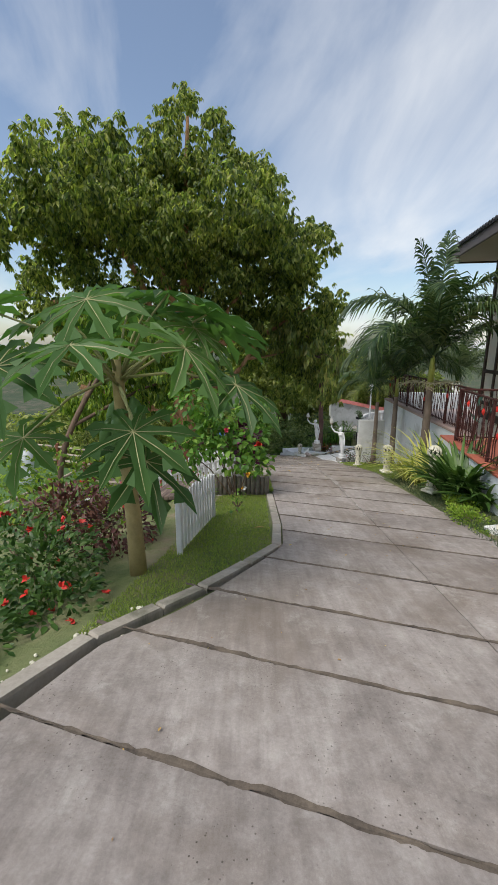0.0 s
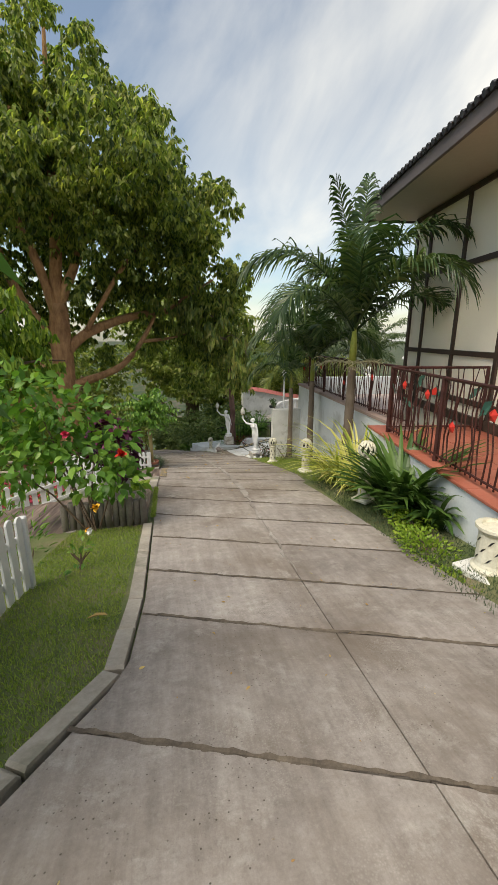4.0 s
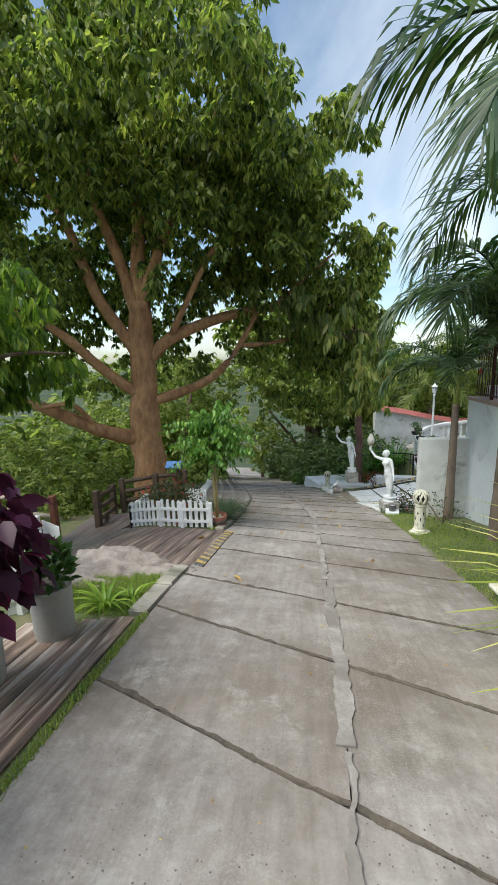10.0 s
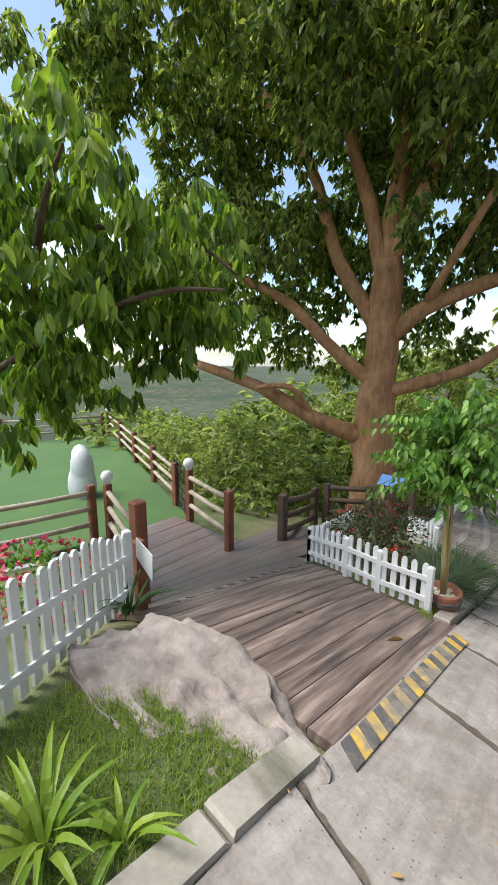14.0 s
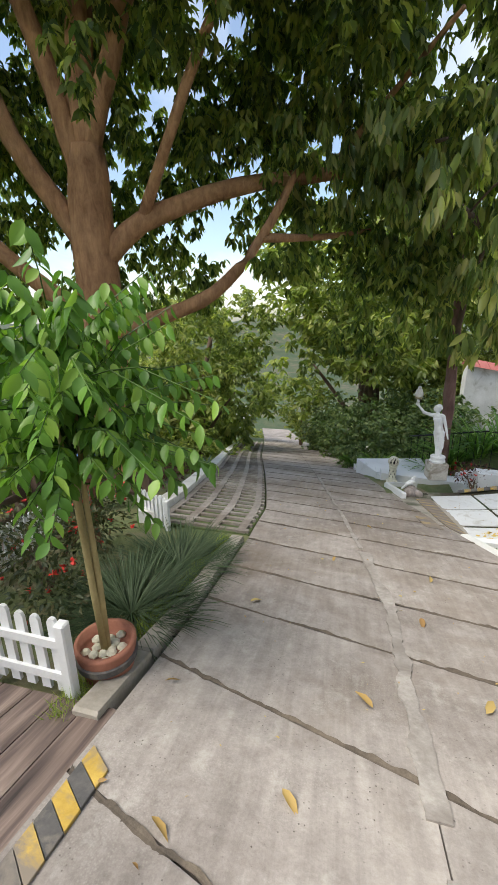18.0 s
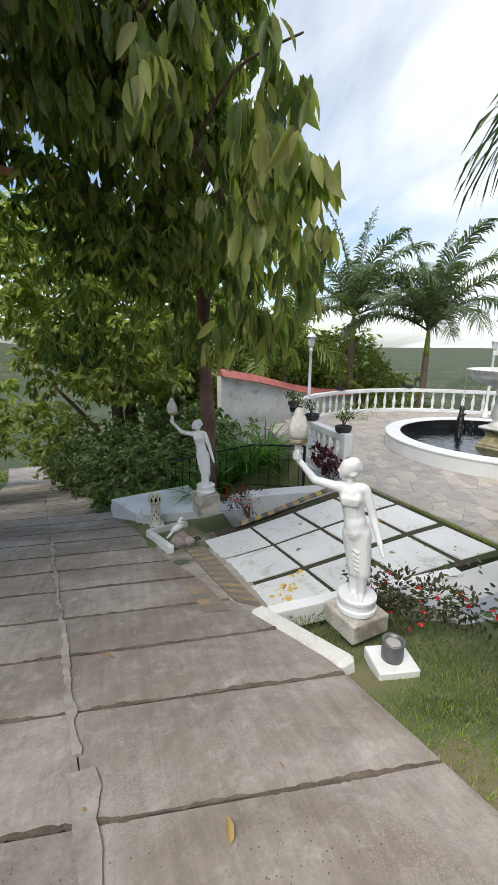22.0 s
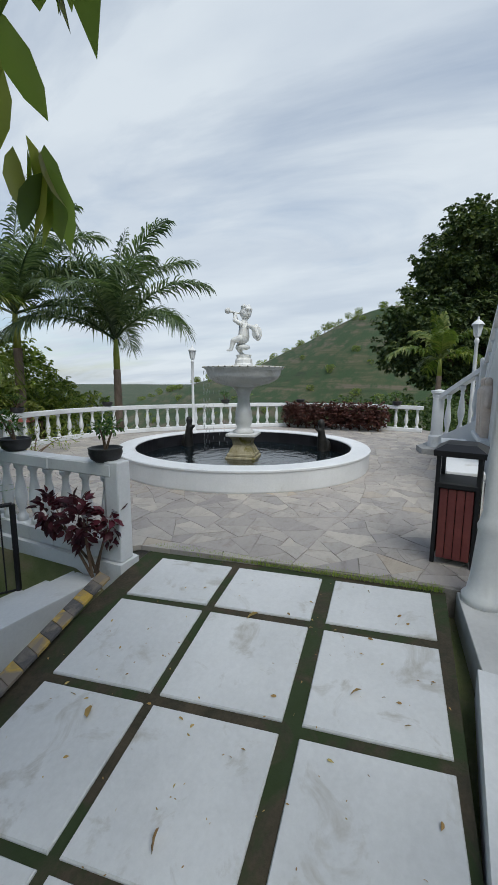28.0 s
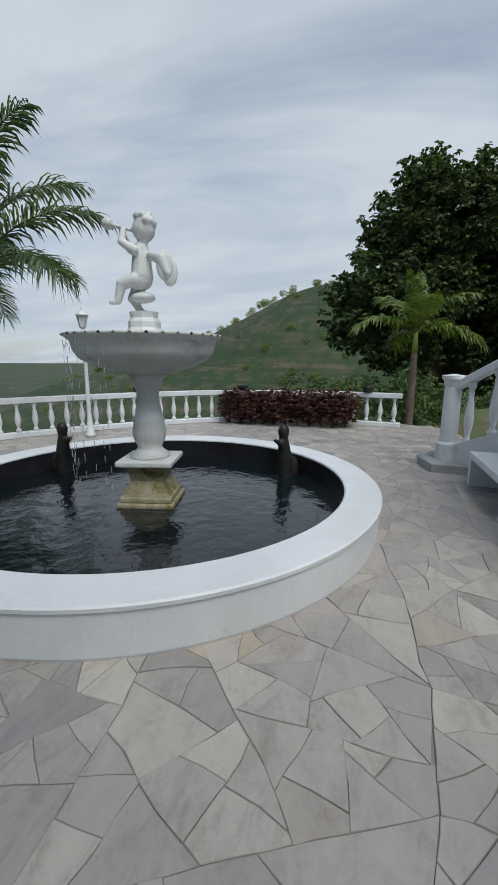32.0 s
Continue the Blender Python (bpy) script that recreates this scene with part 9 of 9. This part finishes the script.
def stairs():
    """A short lower flight from the newel to a turn, then an upper flight along the relief wall."""
    t = thing("staircase", Matrix(), "white balustraded staircase climbing beside the terrace", "staircase", kind="structure")
    N, P, T2 = Vector((13.40, 17.14, Z)), Vector((12.40, 16.34, Z)), Vector((9.6, 16.34, Z))
    d = (P - N).normalized()
    w = Vector((d.y, -d.x, 0))
    if w.x < 0:
        w = -w
    L = (P - N).length
    for i in range(4):
        a, e = N + d * (0.12 + L * i / 4), P + d * 0.9
        q = [a, e, e + w * 1.5, a + w * 1.5]
        part("step", prism([(v.x, v.y) for v in q], Z - 0.1 - 0.002 * i, Z + 0.165 * (i + 1), 0.008), M_WHITE_OLD, t)
    n, rise = 11, 0.165
    for i in range(n):
        x = P.x - 0.259 * i
        part("step", prism([(x, 15.0), (x, 16.27), (x - 0.27, 16.27), (x - 0.27, 15.0)], Z, Z + 0.66 + rise * (i + 1), 0.006), M_WHITE_OLD, t)

    def sloped(a, za, b, zb, base, wd, name, label=""):
        dd = (b - a).normalized()
        sd = Vector((-dd.y, dd.x, 0)) * wd / 2
        vs = [a - sd, b - sd, b + sd, a + sd]
        v = [Vector((p.x, p.y, base)) for p in vs] + [Vector((p.x, p.y, z)) for p, z in zip(vs, (za, zb, zb, za))]
        part(name, (v, [(3, 2, 1, 0), (4, 5, 6, 7), (0, 1, 5, 4), (1, 2, 6, 5), (2, 3, 7, 6), (3, 0, 4, 7)]), M_WHITE, t, label)
    sloped(N - d * 0.55, Z + 0.06, P, Z + 0.90, Z - 0.1, 0.12, "string_wall", "white stair side wall")
    sloped(P + Vector((-0.003, 0, 0)), Z + 1.10, T2, Z + 1.10 + 1.82, Z - 0.1, 0.14, "relief_wall", "tall white wall under the upper flight")
    beam(N + Vector((0, 0, 1.16)), P + Vector((0, 0, 1.84)), 0.16, 0.11, "sloping_rail", t)
    beam(P + Vector((0, 0, 1.87)), T2 + Vector((0, 0, 3.69)), 0.16, 0.11, "sloping_rail", t)
    for i in range(3):
        q = N.lerp(P, (i + 0.85) / 3.4)
        o = part("baluster", _BAL_ME, None, t)
        o.matrix_basis = Matrix.Translation(q + Vector((0, 0, 0.22 + 0.68 * (i + 0.85) / 3.4))) @ Matrix.Diagonal((1.1, 1.1, 1.62, 1))
    for i in range(10):
        f = (i + 0.6) / 10
        o = part("baluster", _BAL_ME, None, t)
        o.matrix_basis = Matrix.Translation(P.lerp(T2, f) + Vector((0, 0, 1.08 + 1.82 * f))) @ Matrix.Diagonal((1.1, 1.1, 1.36, 1))
    part("newel", lathe([(0.17, 0), (0.17, 0.24), (0.135, 0.28), (0.13, 0.34), (0.125, 0.38), (0.12, 1.12), (0.135, 1.16), (0.135, 1.20), (0.17, 1.235), (0.17, 1.285), (0.02, 1.31)], 24, at(N.x, N.y, Z + 0.13)), M_WHITE, t, "round moulded newel pillar")
    part("pier", box(0.24, 0.24, 2.08, at(P.x + 0.02, P.y, Z), 0.012), M_WHITE, t, "square pier at the turn of the stair")
    part("grey_step", prism([(12.9, 16.75), (12.95, 17.42), (13.45, 17.55), (13.95, 17.3), (14.3, 16.5)], Z - 0.1, Z + 0.13, 0.01), surface("grey_step_stone", (0.24, 0.24, 0.235), (0.40, 0.40, 0.39), 3, 30, 0.7, 0.2), t, "grey stone bottom step")
    # pale relief figures on the wall
    for i, x in enumerate((11.55, 11.2, 10.85)):
        o = organic("relief", [((0, 0, 0), (0, 0, 0.45), 0.08, 0.11), ((0, 0, 0.45), (0, 0, 0.72), 0.11, 0.12), ((0, 0.02, 0.9), (0.065, 0.06, 0.08)), ((0.1, 0.02, 0.72), (0.16, 0.03, 0.45), 0.035, 0.03), ((-0.1, 0.02, 0.72), (-0.14, 0.04, 0.5), 0.035, 0.03), ((0.05, 0.06, 0.0), (0.04, 0.07, 0.5), 0.03, 0.035), ((-0.05, 0.06, 0.05), (-0.03, 0.07, 0.45), 0.03, 0.03)], 0.02, surface("pinkish_plaster", (0.54, 0.44, 0.37), (0.72, 0.63, 0.55), 5, 30, 0.7, 0.2) if i == 0 else bpy.data.materials["pinkish_plaster"], t, 2)
        o.matrix_basis = at(x, 16.44, Z + 0.72)
    part("relief_ledge", box(1.5, 0.16, 0.08, at(11.2, 16.48, Z + 0.62), 0.01), M_WHITE, t)
    part("back_wall", box(9.0, 0.2, 2.2, at(8.6, 14.85, Z), 0.01), M_WHITE_OLD, t)


stairs()


def near_pillar():
    t = thing("gate_pillar", at(6.75, 16.2, Z), "white moulded pillar on a dark grey base", "pillar")
    part("base_block", box(0.62, 0.55, 0.16, at(0, 0, -0.02), 0.01), bpy.data.materials["grey_step_stone"], t, "dark grey base block")
    part("shaft", lathe([(0.27, 0.14), (0.27, 0.22), (0.22, 0.27), (0.205, 0.34), (0.20, 1.12), (0.23, 1.18), (0.26, 1.22), (0.26, 1.27), (0.02, 1.29)], 4, Matrix.Rotation(radians(45), 4, "Z")), M_WHITE, t)


near_pillar()

kerb_statue = thing("kerb_statue", Matrix(), "thick white painted kerb round the statue bed", "kerb", kind="structure")
for _a, _b in (((3.55, 15.86), (3.24, 16.93)),):
    beam(Vector((*_a, fall(_a[1]) - 0.34)), Vector((*_b, fall(_b[1]) - 0.34)), 0.18, 0.26, "kerb_block", kerb_statue, M_WHITE_OLD, 0.04)
path_kerb([(3.36, 16.98), (4.4, 16.96), (5.6, 16.9)], 0.13, 0.08, "kerb_pad", M_WHITE, "white painted kerb between the pad and the statue bed", lambda x, y: pad_z(x, 17.0) + 0.0, 1.2, 0.0)
part("path", prism([(4.75, 16.85), (6.6, 17.02), (6.7, 15.2), (5.2, 15.5)], Z - 0.4, Z - 0.02, 0.006), surface("pale_path_stone", (0.46, 0.46, 0.45), (0.60, 0.60, 0.585), 2, 25, 0.6, 0.1)).name = "path_grey"
tagged(bpy.data.objects["path_grey"], "smooth pale grey path beside the white slabs", "path", kind="structure")
# bluish shade on the grey path, laid on as a thin coloured band
part("path_band", prism([(5.1, 16.45), (6.62, 16.6), (6.66, 16.15), (5.15, 15.98)], Z - 0.1, Z - 0.012, 0.003), surface("blue_grey_path_shade", (0.26, 0.28, 0.31), (0.36, 0.38, 0.41), 3, 25, 0.5, 0.1)).name = "path_band"
tagged(bpy.data.objects["path_band"], "blue-grey shade painted as a band across the path", "path", kind="structure")


def spotlight():
    t = thing("spotlight", at(3.86, 15.86, terrain(3.86, 15.86) - 0.0, -12), "drum spotlight on a white concrete pad", "spotlight")
    part("pad", box(0.30, 0.27, 0.10, at(0, 0, -0.02), 0.008), M_WHITE, t, "white concrete pad")
    part("drum", lathe([(0.075, 0.08), (0.078, 0.12), (0.075, 0.20), (0.082, 0.21), (0.082, 0.225), (0.066, 0.222), (0.06, 0.205), (0.01, 0.204)], 20, pose(0, 0, 0, 0, 0, 0)), plain("grey_metal", (0.16, 0.16, 0.165), 0.45, 0.5), t, "grey metal drum", True)
    part("lens", lathe([(0.064, 0.206), (0.04, 0.213), (0.005, 0.215)], 18), plain("dusty_lens", (0.36, 0.34, 0.31), 0.25), t, "dusty glass lens", True)


spotlight()


def dove():
    o = organic("bird_statue", [((0, 0, 0.12), (0.055, 0.10, 0.055)), ((0, 0.07, 0.18), (0.035, 0.035, 0.04)), ((0, 0.11, 0.215), (0.027, 0.032, 0.026)), ((0, -0.09, 0.10), (0, -0.19, 0.06), 0.03, 0.018), ((0, 0.135, 0.21), (0, 0.16, 0.205), 0.008, 0.004)], 0.008, M_WHITE)
    o.matrix_basis = at(2.92, 19.42, terrain(2.92, 19.42) + 0.12, -80) @ Matrix.Rotation(radians(22), 4, "X")
    tagged(o, "white bird statue on a small rock", "statue")
    for x, y, s in ((2.92, 19.42, 0.13), (2.86, 19.2, 0.10), (3.02, 19.22, 0.08)):
        bm = bmesh.new()
        bmesh.ops.create_icosphere(bm, subdivisions=3, radius=s)
        for v in bm.verts:
            v.co *= 1 + 0.3 * noise.noise(v.co * 9 + Vector((x, y, 0)))
        r = part("rock", bm, M_ROCK, smooth=True)
        r.matrix_basis = at(x, y, terrain(x, y) + s * 0.3)
        tagged(r, "rough brown garden rock by the drive", "rock", "garden rocks")


dove()
path_kerb([(2.72, 19.0), (2.52, 20.2), (3.2, 20.55)], 0.09, 0.07, "kerb_bird", M_WHITE, "white painted kerb round the bird's bed", lambda x, y: terrain(x, y), 1.2, 0.0)


def lower_steps():
    t = thing("garden_steps", Matrix(), "white painted garden steps going down from the drive", "steps", kind="structure")
    for i in range(7):
        y = 21.25 + i * 0.34
        z = fall(21.0) + 0.10 - i * 0.11
        part("step", prism([(2.5 - 0.1 * i, y), (4.6 + 0.05 * i, y - 0.35), (4.6 + 0.05 * i, y + 0.02), (2.5 - 0.1 * i, y + 0.36)], z - 0.7, z, 0.01), M_WHITE, t)
    for i in range(5):
        part("step", prism([(4.3, 20.1 + i * 0.33), (5.78, 19.95 + i * 0.33), (5.8, 20.29 + i * 0.33), (4.3, 20.44 + i * 0.33)], -4.6, -3.56 - i * 0.15, 0.01), M_WHITE, t)
    part("landing", prism([(1.94, 22.6), (2.56, 21.3), (3.72, 21.67), (3.72, 23.0)], -4.9, -4.27, 0.01), M_WHITE, t)


lower_steps()


def stair_rail():
    t = thing("handrail", Matrix(), "dark iron handrail beside the lower steps", "handrail")
    a, b, c = Vector((5.70, 20.95, -3.95)), Vector((4.85, 21.75, -4.05)), Vector((3.3, 22.9, -4.6))
    h = Vector((0, 0, 0.98))
    part("top_rail", tube([a + h, b + h, c + h], [0.022] * 3, 6), M_BLACKIRON, t)
    part("bottom_rail", tube([a + h * 0.1, b + h * 0.1, c + h * 0.1], [0.012] * 3, 6), M_BLACKIRON, t)
    part("post", tube([a, a + h], [0.028, 0.028], 8), M_BLACKIRON, t)
    for i in range(16):
        f = (i + 0.5) / 16
        q = a.lerp(b, f * 3) if f < 1 / 3 else b.lerp(c, (f - 1 / 3) * 1.5)
        part("baluster", tube([q + h * 0.08, q + h], [0.008, 0.008], 5), M_BLACKIRON, t)


stair_rail()
for _i, (_x, _y, _s) in enumerate(((4.9, 22.2, 1.6), (5.45, 22.5, 1.5), (4.35, 22.4, 1.4), (5.3, 23.1, 1.4), (4.6, 23.0, 1.5), (3.9, 22.5, 1.1), (2.6, 23.2, 0.8), (3.3, 23.4, 0.8), (1.9, 24.2, 0.8))):
    strap_plant("strap_plant", _x, _y, terrain(_x, _y) - 0.05, 95, 0.16, _s, 0.06, L_GREEN, "green strap-leaved plant by the garden steps", 0.5, 1.05, 30 + _i)

# planting along the drive's lower left side
_lp = shrub("ground_shrub", -2.2, 17.6, terrain(-2.2, 17.6) - 0.05, [(0, 0, 0.2, 0.6, 0.6, 0.2), (0.5, 0.5, 0.2, 0.4, 0.4, 0.2), (-0.6, 0.3, 0.22, 0.5, 0.5, 0.22)], 300, 0.08, 0.4, L_RUST, "dry reddish-brown ground shrub beside the pavers", -0.2, seed=40)
for _x, _y, _r in ((-2.9, 19.0, 50), (-3.3, 20.4, 120), (-2.7, 21.0, 200), (-4.2, 18.8, 20), (-3.6, 22.3, 90)):
    copy_thing(_lp, at(_x, _y, terrain(_x, _y) - 0.05, _r))
for _i, (_x, _y) in enumerate(((-2.6, 22.6), (-3.1, 23.6), (-3.4, 25.0), (-3.9, 24.2), (-4.4, 26.2), (-3.6, 26.8))):
    strap_plant("agave_plant", _x, _y, terrain(_x, _y) - 0.02, 26, 0.06, 0.55, 0.09, L_GREEN if _i % 2 else leafy("blue_green_leaf%s" % "", [(0.2, (0.06, 0.12, 0.09)), (0.9, (0.16, 0.24, 0.19))]) if _i == 0 else bpy.data.materials["blue_green_leaf"], "blue-green agave-like plant beside the pavers", 0.35, 1.0, 50 + _i)


def parked_truck():
    t = thing("white_van", at(-10.2, 57.0, fall(57) - 0.05, 12), "white boxy van parked at the bottom of the drive", "van")
    part("body", box(2.0, 3.6, 2.0, at(0, 0.4, 0.45), 0.08, 2), M_WHITE, t)
    part("cab", box(1.9, 1.3, 1.5, at(0, -2.05, 0.45), 0.12, 2), M_WHITE, t)
    part("windscreen", box(1.6, 0.04, 0.6, at(0, -2.72, 1.2), 0.01), M_NEAR_BLACK, t)
    for x in (-0.9, 0.9):
        for y in (-1.7, 1.6):
            part("wheel", lathe([(0.1, -0.1), (0.38, -0.1), (0.38, 0.1), (0.1, 0.1)], 16, pose(x, y, 0.38, 0, 90, 0)), M_NEAR_BLACK, t)


parked_truck()


def blue_box():
    t = thing("bird_house", at(-1.0, 14.75, terrain(-1.0, 14.75)), "small wooden hut with a blue roof on a post", "bird house")
    part("post", box(0.07, 0.07, 0.85, at(0, 0, 0), 0.006), M_POST, t)
    part("box", box(0.24, 0.2, 0.2, at(0, 0, 0.85), 0.008), M_LOG, t)
    v = [(-0.17, -0.15, 1.04), (0.17, -0.15, 1.04), (0.17, 0.15, 1.04), (-0.17, 0.15, 1.04), (-0.17, 0, 1.16), (0.17, 0, 1.16)]
    part("roof", (v, [(0, 1, 5, 4), (2, 3, 4, 5), (0, 4, 3), (1, 2, 5), (3, 2, 1, 0)]), plain("blue_roof_paint", (0.04, 0.16, 0.42), 0.5), t, "bright blue roof")


blue_box()


# ---- loose leaves, grass ----
def fallen_leaves():
    spots = [(1.35, 12.55), (0.62, 13.0), (1.75, 13.15), (2.35, 13.3), (0.9, 12.3), (2.2, 14.3), (1.5, 15.3), (2.4, 15.0), (1.9, 16.6), (0.2, 4.75), (2.5, 11.0), (1.0, 10.2), (4.3, 18.2), (5.2, 17.6), (4.6, 18.9), (5.6, 18.4), (3.7, 17.4), (0.85, 14.1), (0.3, 11.9), (-0.4, 11.6), (4.2, 16.1)]
    r = random.Random(9)
    for x, y in spots:
        z = pad_z(x, y) if x > 3.3 else (deck_z(x, y) if x < 0.46 and y > 10 else road_z(x, y))
        L = r.uniform(0.09, 0.16)
        me = leaves(np.zeros((1, 3)), np.array([[1.0, 0, 0]]), L, L * 0.36)
        o = part("fallen_leaf", me, L_DRY)
        o.matrix_basis = pose(x, y, z + 0.018, r.uniform(-8, 8), r.uniform(-6, 6), r.uniform(0, 360))
        tagged(o, "dry yellow-brown leaf lying on the paving", "leaf", "fallen leaves")


fallen_leaves()


def grass_patch(name, n, sampler, zf, h, label, mat=L_GRASS, width=0.006):
    """Many short blades as one mesh of stuff."""
    r = np.random.default_rng(len(name) + n)
    xy = sampler(r, n)
    z = np.array([zf(x, y) for x, y in xy])
    p = np.column_stack([xy, z])
    a = np.column_stack([r.normal(size=(n, 2)) * 0.45, np.ones(n)])
    t = np.array([(-0.5, 0, 0), (0.5, 0, 0), (0, 1, 0)], np.float32)
    ob = part(name, leaves(p, a, h * (0.5 + 0.8 * r.random(n)), width, name, t, np.array([(0, 1, 2)], np.int32)), mat)
    tagged(ob, label, "grass", kind="stuff")


def in_poly(poly):
    P = np.array(poly)

    def s(r, n):
        out = []
        lo, hi = P.min(0), P.max(0)
        while len(out) < n:
            q = lo + (hi - lo) * r.random(2)
            c = False
            for (x0, y0), (x1, y1) in zip(poly, poly[1:] + poly[:1]):
                if (y0 > q[1]) != (y1 > q[1]) and q[0] < (x1 - x0) * (q[1] - y0) / (y1 - y0) + x0:
                    c = not c
            if c:
                out.append(q)
        return np.array(out)
    return s


grass_patch("lawn_grass", 26000, in_poly([(-1.2, 2.3), (-0.35, 3.2), (0.26, 4.2), (0.30, 7.0), (-0.5, 7.0), (-0.9, 3.9)]), lambda x, y: terrain(x, y) - 0.014, 0.034, "short green lawn along the drive")
grass_patch("bed_grass", 9000, in_poly([(0.3, 9.28), (0.34, 10.4), (-0.9, 10.4), (-0.5, 9.3)]), lambda x, y: terrain(x, y) - 0.02, 0.055, "grass round the boulder")
grass_patch("verge_grass", 16000, in_poly([(3.3, 8.9), (3.3, 11.4), (3.5, 14.6), (3.4, 15.8), (4.4, 15.8), (4.6, 12.0), (4.2, 9.0)]), lambda x, y: terrain(x, y) - 0.02, 0.045, "thin grass between the drive and the garden wall")
grass_patch("plant_grass", 9000, in_poly([(2.80, 3.0), (2.80, 4.6), (2.98, 6.1), (3.16, 8.2), (3.22, 8.9), (4.0, 8.9), (3.8, 6.0), (3.5, 3.0)]), lambda x, y: terrain(x, y) - 0.02, 0.05, "weedy dull grass under the strap-leaved plants", L_SOFT)
grass_patch("statue_grass", 8000, in_poly([(3.62, 15.4), (3.48, 16.85), (4.6, 16.8), (4.95, 15.5), (4.2, 14.9)]), lambda x, y: terrain(x, y) - 0.02, 0.04, "short dull grass round the statue", L_HEDGE)
grass_patch("joint_grass", 2600, in_poly([(6.27, 19.7), (6.53, 17.12), (6.62, 17.12), (6.36, 19.72)]), lambda x, y: Z - 0.03, 0.05, "moss and grass in the paving joint")
grass_patch("kerb_grass", 2600, in_poly([(0.28, 12.6), (0.28, 15.5), (0.16, 15.5), (0.16, 12.6)]), lambda x, y: terrain(x, y) - 0.01, 0.09, "weeds along the kerb")
grass_patch("edge_weeds", 1300, in_poly([(0.40, 7.3), (0.47, 7.3), (0.47, 9.3), (0.40, 9.3)]), lambda x, y: road_z(x, y) - 0.02, 0.05, "weeds between the walkway and the drive")


def kerb_stones():
    """Crumbled kerb bits and pale pebbles on the bare soil beside the kerb, one mesh of stuff."""
    r = random.Random(31)
    bits = []
    for _ in range(150):
        f = r.random()
        x, y = -1.75 + 1.2 * f + r.uniform(-0.30, -0.05), 1.25 + 1.45 * f + r.uniform(-0.1, 0.2)
        s = r.choice((0.008, 0.012, 0.016, 0.028))
        m = pose(x, y, terrain(x, y) - 0.012, r.uniform(-30, 30), r.uniform(-30, 30), r.uniform(0, 360))
        bits.append(lathe([(s * 0.4, -s * 0.2), (s, s * 0.2), (s * 0.8, s * 0.7), (s * 0.3, s * 0.95)], 5, m, (1.0, 0.7)))
    tagged(part("kerb_rubble", merged(*bits), M_CREAMSTONE), "pale pebbles and crumbs of concrete beside the kerb", "rubble", kind="stuff")


kerb_stones()


def litter():
    """Small bits of leaf and grit scattered over the paving, one mesh of stuff."""
    r = np.random.default_rng(77)
    P, A, L = [], [], []
    for _ in range(520):
        if r.random() < 0.35:
            x, y = 3.3 + 3.1 * r.random(), 17.1 + 2.4 * r.random()
            z = pad_z(x, y) + 0.006
        else:
            y = 0.5 + 20 * r.random() ** 0.8
            x = lerp_table(ROAD_L, y) + (lerp_table(ROAD_R, y) - lerp_table(ROAD_L, y)) * r.random()
            z = road_z(x, y) + 0.006
        a = r.random() * 6.283
        P.append((x, y, z))
        A.append((math.cos(a), math.sin(a), 0.05))
        L.append(0.012 + 0.03 * r.random() ** 3)
    L = np.array(L)
    tagged(part("leaf_litter", leaves(np.array(P), np.array(A), L, L * 0.45), L_DRY), "tiny scraps of dry leaf on the paving", "litter", kind="stuff")


litter()
